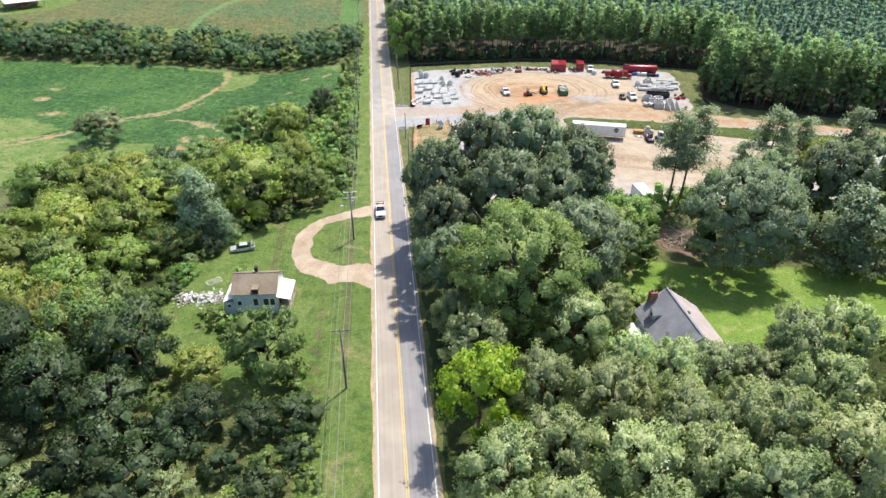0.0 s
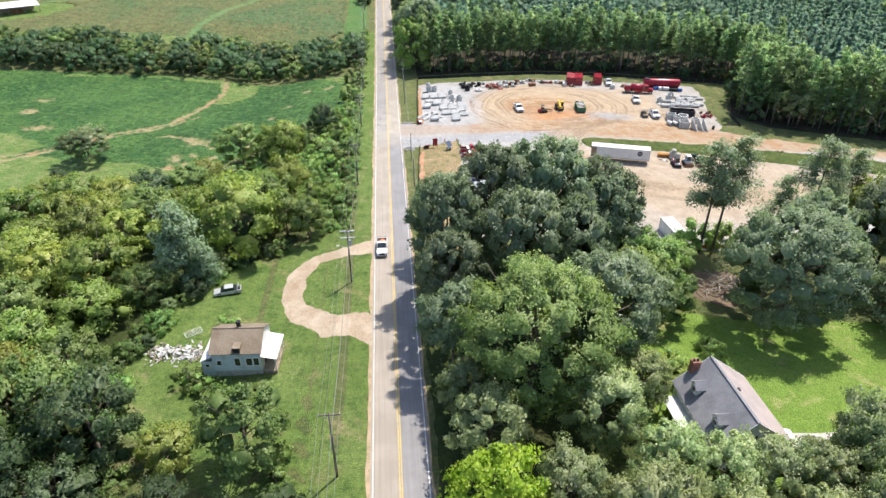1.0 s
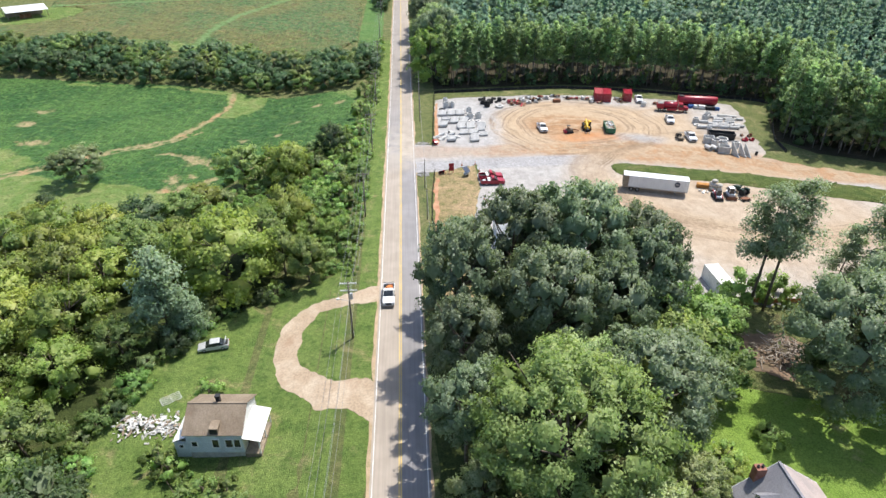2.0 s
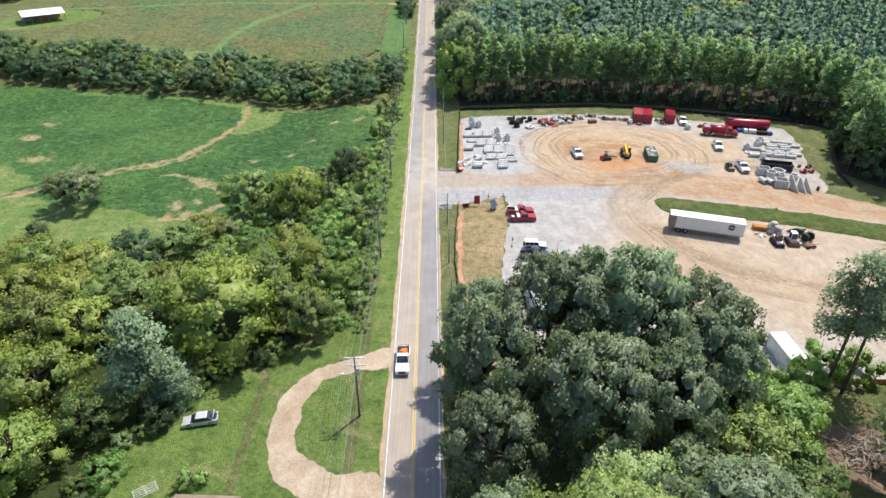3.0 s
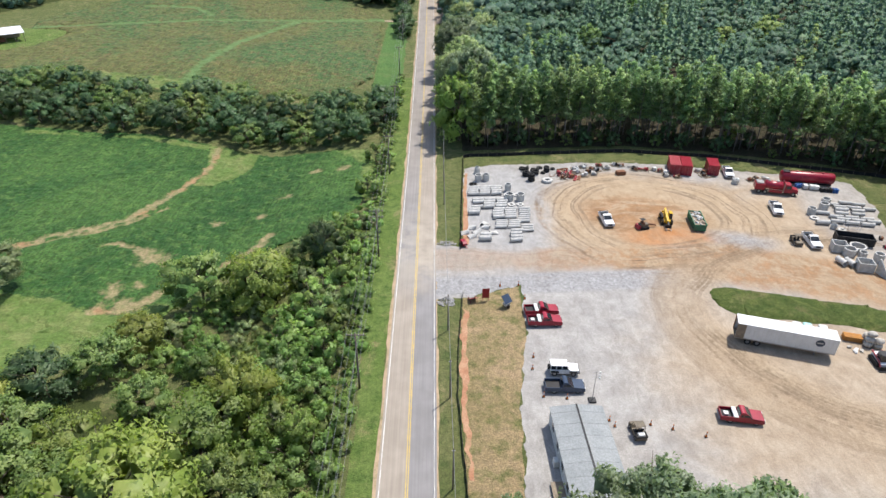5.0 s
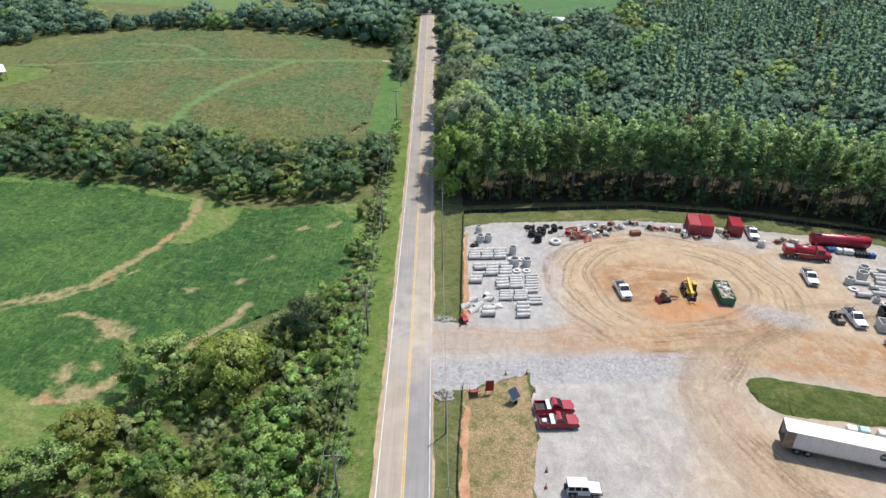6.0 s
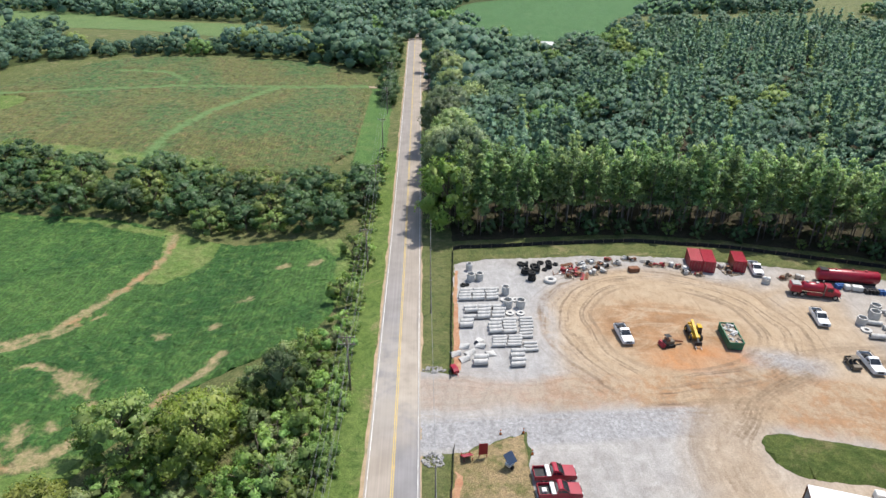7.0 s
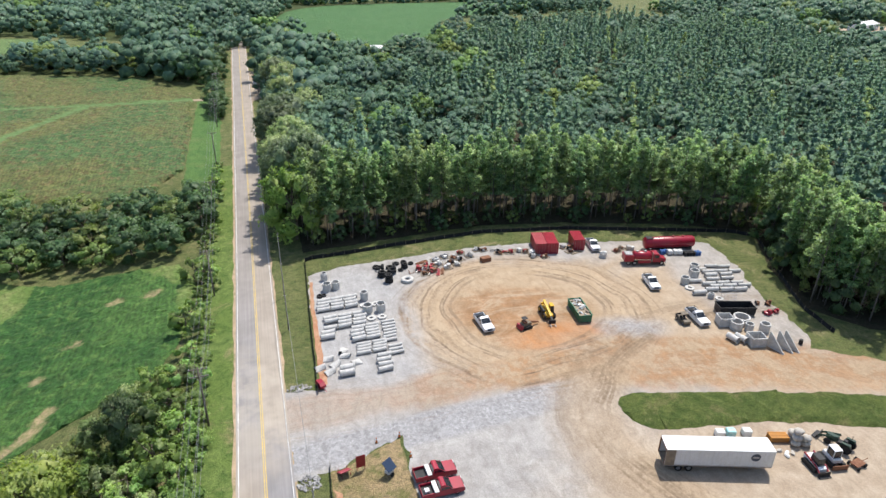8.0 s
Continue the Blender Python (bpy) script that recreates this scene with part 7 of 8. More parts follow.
# machines and stores south of the grass bank
SACK = mottled("grey_sacking", (0.48, 0.45, 0.40), (0.38, 0.35, 0.31), 2, 0.9, bumps=0.3)
for k, (dx, dy, z) in enumerate(((0, 0, 0.0), (1.3, -0.4, 0), (0.1, 0.1, 0.85), (1.25, -0.35, 0.85), (0.3, 0.3, 1.7), (-0.1, 1.2, 0), (1.2, 0.8, 0), (0.3, 1.1, 0.85))):
    ob = Geo(at(70.6 + dx, 160.4 + dy, -15 + 4 * k, 0.045 + z)).lump((0, 0, 0.43), (0.72, 0.62, 0.46), 0.18, k, 8).to("bulk_bag", SACK, smooth=True)
    tagged(ob, "bulging grey bulk bag in a stack", "bag", "stacked bulk bags")
for k, (x, y) in enumerate(((67.6, 160.1), (68.3, 159.5), (69.0, 159.2), (67.9, 159.0))):
    tagged(Geo(at(x, y, 30 * k)).lump((0, 0, 0.16), (0.45, 0.28, 0.2), 0.4, k).to("pale_sack", DULL_WHITE if k % 2 else SACK), "pale sack lying on the gravel", "sack", "loose sacks")
for k, (x, y) in enumerate(((61.6, 164.9), (63.2, 164.6), (65.4, 164.0))):
    t = base("wrapped_pallet", at(x, y, -18), "pallet of goods wrapped in pale blue-white sheeting", "pallet", "wrapped pallets")
    Geo().box(-0.6, -0.5, 0, 0.6, 0.5, 0.13).to("pallet_base", TIMBER, t)
    Geo().box(-0.62, -0.52, 0.13, 0.62, 0.52, 1.1, 0.1).to("wrapped_stack", DULL_WHITE if k != 1 else mottled("aqua_sheeting", (0.25, 0.55, 0.55), (0.45, 0.62, 0.62), 2, 0.5), t)


def skid_steer(m):
    t = base("skid_steer", m, "grey-white tracked loader with a dark cab", "loader")
    Geo().side([(1.3, 0.4), (1.3, 0.9), (0.5, 1.1), (-1.4, 1.25), (-1.6, 0.9), (-1.6, 0.4)], -0.6, 0.6, 0.04).to("body", WHITE, t)
    cab = Geo().side([(0.9, 0.9), (0.75, 2.0), (-0.5, 2.05), (-0.6, 0.95)], -0.5, 0.5, 0.05).to("cab", GLASS, t, "dark cab glass")
    Geo().box(-0.55, -0.5, 2.03, 0.78, 0.5, 2.1, 0.02).to("cab_roof", BLACK, cab)
    for s in (-1, 1):
        Geo().side([(1.2, 0.3), (0.95, 0.72), (-1.2, 0.75), (-1.5, 0.4), (-1.2, 0.04), (0.95, 0.04)], s * 0.78 - 0.2, s * 0.78 + 0.2).to("track", RUBBER, t)
        Geo().side([(-1.6, 1.2), (-1.5, 1.45), (0.9, 1.1), (1.75, 0.5), (1.65, 0.4), (0.8, 0.95)], s * 0.66 - 0.07, s * 0.66 + 0.07).to("lift_arm", DULL_RED, t)
    Geo().side([(1.6, 0.1), (1.6, 0.7), (1.75, 0.75), (1.8, 0.2), (2.1, 0.15), (2.1, 0.08)], -0.85, 0.85).to("bucket", BLACK, t)


skid_steer(at(69.9, 156.4, -97))


def mini_digger(m):
    t = base("small_dozer", m, "pale tracked machine with a windowed cab", "dozer")
    Geo().box(-1.2, -0.7, 0.55, 1.0, 0.7, 1.2, 0.08).to("body", DULL_WHITE, t)
    cab = Geo().side([(0.7, 1.15), (0.6, 2.3), (-0.6, 2.35), (-0.65, 1.15)], -0.55, 0.55, 0.05).to("cab", GLASS, t)
    Geo().box(-0.7, -0.58, 2.33, 0.66, 0.58, 2.42, 0.03).to("cab_roof", WHITE, cab, "white cab roof")
    for s in (-1, 1):
        for x in (0.62, -0.6):
            Geo().box(x - 0.05, s * 0.55 - 0.04, 1.15, x + 0.05, s * 0.55 + 0.04, 2.35).to("post", WHITE, cab)
        Geo().side([(1.5, 0.3), (1.2, 0.68), (-1.3, 0.68), (-1.6, 0.3), (-1.3, 0.03), (1.2, 0.03)], s * 0.8 - 0.22, s * 0.8 + 0.22).to("track", RUBBER, t)
    Geo().side([(1.5, 0.1), (1.6, 0.8), (1.75, 0.85), (1.72, 0.1)], -1.1, 1.1).to("blade", RUST, t)


mini_digger(at(72.9, 156.6, -100))


DARK_GREEN = mottled("dark_green_paint", (0.02, 0.05, 0.035), (0.03, 0.06, 0.045), 1, 0.5, bumps=0.05)
PALE_PINE = mottled("orange_boards", (0.50, 0.23, 0.05), (0.42, 0.20, 0.06), 2, 0.7, bumps=0.1)


def tractor(m):
    t = base("farm_tractor", m, "dark farm tractor with a front loader beside the bank", "tractor")
    Geo().side([(1.9, 0.8), (1.85, 1.35), (0.4, 1.5), (0.3, 0.7), (1.5, 0.65)], -0.36, 0.36, 0.05).to("bonnet", DARK_GREEN, t)
    Geo().side([(0.4, 0.6), (0.4, 1.0), (-1.2, 1.05), (-1.3, 0.6)], -0.4, 0.4).to("chassis", BLACK, t)
    Geo().box(-0.75, -0.28, 1.05, -0.25, 0.28, 1.55, 0.06).to("seat", BLACK, t)
    for s in (-1, 1):
        Geo().side([(-0.2, 1.0), (-0.3, 1.55), (-1.4, 1.6), (-1.5, 1.2)], s * 0.75 - 0.2, s * 0.75 + 0.2).to("mudguard", DARK_GREEN, t)
        Geo().tube((-1.0, s * 0.5, 1.5), (-1.0, s * 0.5, 2.4), 0.035, n=6).to("roll_bar", BLACK, t)
        Geo().side([(0.3, 1.5), (0.4, 1.75), (2.2, 1.0), (2.8, 0.5), (2.7, 0.35), (2.0, 0.8)], s * 0.5 - 0.06, s * 0.5 + 0.06).to("loader_arm", DARK_GREEN, t)
    Geo().side([(2.7, 0.1), (2.65, 0.7), (2.8, 0.7), (2.85, 0.2), (3.4, 0.15), (3.4, 0.08)], -0.9, 0.9).to("bucket", BLACK, t)
    wheels(t, [(-0.95, s * 0.78) for s in (-1, 1)], 0.75, 0.42, BLACK)
    wheels(t, [(1.4, s * 0.68) for s in (-1, 1)], 0.45, 0.28, BLACK)


tractor(at(76.2, 158.4, 110))
t = base("lumber_stack", at(69.0, 162.0, -17), "stack of orange boards on bearers", "stack")
for z in range(3):
    for k in range(5):
        Geo().box(-1.3, -0.65 + k * 0.27, 0.1 + z * 0.3, 1.3, -0.45 + k * 0.27, 0.3 + z * 0.3, 0.01).to("board", PALE_PINE, t)
for x in (-1.1, 1.1):
    Geo().box(x - 0.08, -0.7, 0, x + 0.08, 0.7, 0.1).to("bearer", TIMBER, t)
t = base("mower", at(75.6, 155.0, 10), "rusty orange towed mower on small wheels", "implement")
Geo().box(-0.9, -0.6, 0.35, 0.9, 0.6, 0.55, 0.04).to("deck", RUST, t)
Geo().tube((0.9, 0, 0.45), (2.2, 0, 0.4), 0.06, n=6).to("drawbar", RUST, t)
for x, y in ((-0.8, -0.7), (-0.8, 0.7), (0.6, -0.7), (0.6, 0.7)):
    ring(Geo(), (x, y, 0.33), (0, 1, 0), 0.33, 0.16, 0.1, 12).to("wheel", RUBBER, t)

# gate corner: red stand, red board, trailer-mounted solar board, concrete mixer
t = base("red_stand", at(9.9, 172.9, -75), "red steel stand with a sloped board at the entrance", "stand")
Geo(pose(0, 0, 0.5, 0, -35, 0)).box(-0.9, -0.75, 0, 0.9, 0.75, 0.08, 0.02).to("board", RED, t)
for x in (-0.6, 0.6):
    for y in (-0.6, 0.6):
        Geo().tube((x, y, 0), (x, y, 0.55 - 0.6 * x * 0.3), 0.05, n=6).to("leg", RED, t)
t = base("red_sign_board", at(12.1, 173.0, 5), "tall dark red sign board on two posts", "sign")
Geo().box(-0.62, -0.06, 0.55, 0.62, 0.0, 2.5, 0.02).to("board", RED, t)
for x in (-0.52, 0.52):
    Geo().tube((x, 0.05, 0), (x, 0.05, 2.45), 0.05, n=6).to("post", DULL_RED, t)
t = base("solar_sign_trailer", at(15.5, 171.2, 35), "small trailer with a tilted dark solar panel", "trailer")
Geo(pose(0, 0, 1.6, 38, 0, 0)).box(-0.75, -0.8, 0, 0.75, 0.8, 0.06, 0.01).to("solar_panel", NAVY, t, "tilted dark solar panel")
Geo().tube((0, 0, 0.5), (0, 0, 1.6), 0.06, n=8).to("mast", STEEL, t)
Geo().box(-0.5, -0.4, 0.4, 0.5, 0.4, 0.85, 0.04).to("battery_box", DULL_WHITE, t)
for s in (-1, 1):
    ring(Geo(), (0, s * 0.55, 0.3), (0, 1, 0), 0.3, 0.16, 0.1, 12).to("wheel", RUBBER, t)
t = base("red_compressor", at(9.1, 191.6, -70), "small red machine on wheels by the yard gate", "machine")
Geo().side([(-0.9, 0.35), (-0.8, 1.0), (0.4, 1.1), (0.9, 0.8), (0.9, 0.35)], -0.5, 0.5, 0.08).to("housing", RED, t)
Geo().tube((0.9, 0, 0.45), (1.9, 0, 0.3), 0.05, n=6).to("drawbar", RED, t)
for s in (-1, 1):
    ring(Geo(), (-0.1, s * 0.6, 0.3), (0, 1, 0), 0.3, 0.16, 0.09, 12).to("wheel", RUBBER, t)


def cone(x, y):
    t = base("traffic_cone", at(x, y), "orange traffic cone with a white band on gravel", "traffic cone", "traffic cones")
    Geo().box(-0.2, -0.2, 0, 0.2, 0.2, 0.04).to("foot", BLACK, t)
    body = Geo().tube((0, 0, 0.04), (0, 0, 0.95), 0.15, 0.04, 10).to("body", ORANGE, t)
    Geo().tube((0, 0, 0.5), (0, 0, 0.68), 0.105, 0.085, 10).to("band", DULL_WHITE, body)


for x, y in ((15.0, 177.3), (18.3, 177.5), (18.9, 173.4), (18.5, 170.6), (18.3, 158.3), (17.8, 155.7), (18.6, 150.0), (21.8, 149.6), (26.7, 145.5), (27.2, 144.5), (32.0, 144.7), (34.7, 143.9), (38.6, 142.6)):
    cone(x, y)


# ---- site office ----
ROOF_METAL = mottled("grey_roof_metal", (0.27, 0.285, 0.29), (0.23, 0.245, 0.25), 0.5, 0.75, 0.0, bumps=0.05, dirt=(0.22, 0.23, 0.23))
SIDING = mottled("pale_grey_siding", (0.52, 0.54, 0.55), (0.46, 0.48, 0.49), 0.6, 0.7, bumps=0.1)


def site_office():
    t = base("site_office", at(22.0, 138.2, 1), "pale grey modular site office with a metal roof", "site office")
    W, L, H = 3.3, 7.0, 2.75
    for s in (-1, 1):
        Geo().box(s * W - 0.07, -L, 0.5, s * W + 0.07, L, H).to("long_wall", SIDING, t)
        Geo().side([(-W, 0.5), (W, 0.5), (W, H), (0, H + 0.42), (-W, H)], s * L - 0.07, s * L + 0.07).to("end_wall", SIDING, t)
        Geo().side([(s * (W + 0.2), H - 0.02), (s * (W + 0.2), H + 0.06), (0, H + 0.5), (0, H + 0.42)], -L - 0.2, L + 0.2).to("roof_slope", ROOF_METAL, t)
        Geo().box(s * W - 0.03, -L, 0.0, s * W + 0.03, L, 0.5).to("skirting", DULL_WHITE, t)
        for k in range(7):
            y = -L + 1 + 2 * k
            Geo().side([(s * (W + 0.2), H + 0.06), (s * (W + 0.2), H + 0.085), (0, H + 0.525), (0, H + 0.5)], y - 0.02, y + 0.02).to("roof_seam", ROOF_METAL, t)
        for y in (-4.5, -1.5, 1.5, 4.5):
            w = Geo().box(s * (W + 0.075) - 0.02, y - 0.55, 1.3, s * (W + 0.075) + 0.02, y + 0.55, 2.2).to("window", GLASS, t, "dark window pane")
            for d in (-0.58, 0.58):
                Geo().box(s * (W + 0.09) - 0.02, y + d - 0.04, 1.26, s * (W + 0.09) + 0.02, y + d + 0.04, 2.24).to("window_frame", WHITE, w)
    Geo().box(-0.12, -L - 0.22, H + 0.47, 0.12, L + 0.22, H + 0.54).to("ridge_cap", BLACK, t, "dark ridge strip")
    for y in (-5.6, 0.2):
        Geo().box(-W - 0.75, y - 0.45, 0, -W - 0.1, y + 0.45, 1.0, 0.04).to("air_conditioner", DULL_WHITE, t, "white air conditioner box")
    Geo().box(-W - 1.6, -6.6, 0.35, -W - 0.1, -2.6, 0.45).to("porch_deck", TIMBER, t)


site_office()
t = base("antenna_mast", at(25.2, 149.2), "thin steel mast with camera arms beside the office", "mast")
Geo().tube((0, 0, 0), (0, 0, 5.4), 0.06, 0.04, 8).to("pole", STEEL, t)
Geo().box(-0.5, -0.5, 0, 0.5, 0.5, 0.25, 0.03).to("ballast", BLACK, t)
for k, z in enumerate((5.2, 4.7, 4.2)):
    Geo().tube((-0.5, 0, z), (0.5, 0.1, z), 0.025, n=6).to("arm", STEEL, t)
    Geo().box(0.4, -0.08, z - 0.1, 0.62, 0.14, z + 0.1, 0.02).to("camera_box", DULL_WHITE, t)


# ---- fences ----
BLACK_CLOTH = mottled("black_silt_cloth", (0.012, 0.012, 0.014), (0.025, 0.025, 0.026), 1.5, 0.8, bumps=0.1)
ORANGE_MESH = mottled("orange_barrier_mesh", (0.60, 0.17, 0.06), (0.50, 0.20, 0.10), 1.5, 0.8, bumps=0.1, dirt=(0.40, 0.24, 0.15))


def silt_fence(line, h, cloth, label, lean=0.0):
    pts = [p for p, _ in along(line, 2.4)] + [Vector(line[-1])]
    t = base("silt_fence", Matrix(), label, "fence", "silt fences")
    for a, b in zip(pts, pts[1:]):
        za, zb = gz(a.x, a.y), gz(b.x, b.y)
        w = (b - a).normalized()
        n = Vector((-w.y, w.x)) * 0.015
        sag = random.uniform(0.03, 0.14)
        mid = (a + b) / 2 + Vector((-w.y, w.x)) * random.uniform(-0.12, 0.12)
        zm = (za + zb) / 2
        v = []
        for side in (n, -n):
            for p, z, s in ((a, za, 0), (mid, zm, sag), (b, zb, 0)):
                q = p + side
                v += [(q.x, q.y, z - 0.05), (q.x + lean, q.y, z + h - s)]
        finish("fence_panel", v, [(0, 2, 3, 1), (2, 4, 5, 3), (6, 7, 9, 8), (8, 9, 11, 10), (1, 3, 9, 7), (3, 5, 11, 9)], cloth, t)
        Geo().box(a.x - 0.03, a.y - 0.03, za - 0.1, a.x + 0.03, a.y + 0.03, za + h + 0.12).to("post", TIMBER, t)


silt_fence([(8.5, 190), (9.6, 212), (10.9, 236.3), (21, 237), (32, 238), (53, 239.3), (74, 235.8), (100, 227.3), (112.6, 223), (116, 219), (108, 204.5), (100.6, 189.5), (99.3, 181)], 0.95, BLACK_CLOTH, "low black silt fence along the yard's edge")
silt_fence([(8.3, 174.8), (7.2, 163), (6.6, 151), (7.1, 136), (7.4, 123)], 0.7, BLACK_CLOTH, "low black silt fence beside the road verge")
silt_fence([(55, 118.3), (61, 117.7), (69, 117.4), (80, 117.6)], 0.9, ORANGE_MESH, "orange mesh barrier beside the pines")
CLAY = mottled("red_clay", (0.34, 0.165, 0.095), (0.40, 0.24, 0.15), 0.5, 0.95, grain=4, bumps=0.4, dirt=(0.22, 0.18, 0.09))
tagged(sheet("clay_bank", [(9.0, 192), (10.2, 192), (10.8, 213), (11.4, 226), (10.8, 226), (10.0, 213)], 0.07, CLAY, 1.5, 0.7, 0.25, 51), "strip of bare red clay along the fence", "clay bank", kind="structure")
tagged(sheet("clay_bank", [(8.2, 171), (8.9, 170), (8.3, 160), (7.9, 148), (8.0, 136), (7.5, 136), (7.1, 150), (7.5, 162)], 0.07, CLAY, 1.5, 0.5, 0.7, 52), "strip of bare red clay along the fence", "clay bank", kind="structure")
tagged(sheet("fence_verge", [(11, 229.5), (17.7, 231.5), (29, 232.5), (47.7, 233), (62.5, 231.5), (83, 226.5), (97, 223.5), (103.5, 219.5), (101.5, 208), (97.5, 197), (96.5, 187), (99, 181.5), (101, 190), (108.5, 205), (115.5, 219), (112, 222.6), (100, 226.8), (74, 235.2), (53, 238.6), (32, 237.4), (21, 236.4), (11, 235.8)], 0.05, GRASS, 3.0, 0.8, 0.3, 53), "patchy green grass strip inside the silt fence", "grass verge", kind="structure")


# crushed stone at the entrance, piece by piece
RIP_RAP = mottled("rip_rap_stone", (0.36, 0.35, 0.34), (0.22, 0.215, 0.21), 1.2, 0.9, bumps=0.3, dirt=(0.30, 0.24, 0.17))
def stone_heap(name, cx, cy, rx, ry, n, size, seed, label):
    rng = random.Random(seed)
    g = Geo()
    for k in range(n):
        a, r = rng.uniform(0, 6.28), math.sqrt(rng.random())
        x, y, s = cx + rx * r * math.cos(a), cy + ry * r * math.sin(a), size * rng.uniform(0.5, 1.5)
        g.m = pose(x, y, gz(x, y) + 0.05 + s * 0.2, rng.uniform(-30, 30), rng.uniform(-30, 30), rng.uniform(0, 180))
        g.box(-s, -s * 0.7, -s * 0.5, s, s * 0.7, s * 0.5, s * 0.25)
    return tagged(g.to(name, RIP_RAP), label, "stones", kind="stuff")


stone_heap("rip_rap", 5.4, 172.6, 1.5, 1.4, 90, 0.16, 1, "loose pale rip-rap stones at the drain")
stone_heap("rip_rap", 5.9, 192.2, 1.9, 0.9, 70, 0.15, 2, "loose pale rip-rap stones at the drain")

# ---- old frame house ----
CLAP = mottled("pale_blue_clapboard", (0.62, 0.68, 0.72), (0.54, 0.60, 0.65), 0.7, 0.8, grain=10, bumps=0.15, dirt=(0.36, 0.38, 0.38))
TIN = mottled("rusty_tin_roof", (0.20, 0.155, 0.11), (0.26, 0.21, 0.155), 0.4, 0.7, 0.2, grain=5, bumps=0.15, dirt=(0.22, 0.15, 0.10))
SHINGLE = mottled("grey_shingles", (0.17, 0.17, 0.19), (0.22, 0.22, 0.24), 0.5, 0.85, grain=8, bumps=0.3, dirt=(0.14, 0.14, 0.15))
# paler, pinker shingle copy: the east slope's sunlight is put into its colour
SHINGLE_SUNLIT = mottled("sunlit_shingles", (0.36, 0.30, 0.28), (0.30, 0.26, 0.25), 0.5, 0.85, grain=8, bumps=0.3, dirt=(0.25, 0.22, 0.21))
BRICK = mottled("red_brick", (0.26, 0.11, 0.08), (0.32, 0.16, 0.12), 2, 0.9, grain=12, bumps=0.3)
PATIO = mottled("pale_paving", (0.46, 0.43, 0.40), (0.40, 0.37, 0.34), 0.7, 0.9, grain=6, bumps=0.2)


def window_on(parent, x, y, z, w, h, face="y", s=-1, trim=None):
    """A framed window on a wall; s: the side it faces."""
    a, b = w / 2, h / 2
    if face == "y":
        pane = Geo().box(x - a, y + s * 0.02, z - b, x + a, y + s * 0.04, z + b).to("window", GLASS, parent, "dark window pane")
        for k in (-1, 1):
            Geo().box(x + k * a - 0.06, y + s * 0.01, z - b - 0.06, x + k * a + 0.06, y + s * 0.08, z + b + 0.06).to("window_frame", trim or WHITE, pane)
            Geo().box(x - a + 0.06, y + s * 0.01, z + k * b - 0.06, x + a - 0.06, y + s * 0.08, z + k * b + 0.06).to("window_frame", trim or WHITE, pane)
    else:
        pane = Geo().box(x + s * 0.02, y - a, z - b, x + s * 0.04, y + a, z + b).to("window", GLASS, parent, "dark window pane")
        for k in (-1, 1):
            Geo().box(x + s * 0.01, y + k * a - 0.06, z - b - 0.06, x + s * 0.08, y + k * a + 0.06, z + b + 0.06).to("window_frame", trim or WHITE, pane)
            Geo().box(x + s * 0.01, y - a + 0.06, z + k * b - 0.06, x + s * 0.08, y + a - 0.06, z + k * b + 0.06).to("window_frame", trim or WHITE, pane)


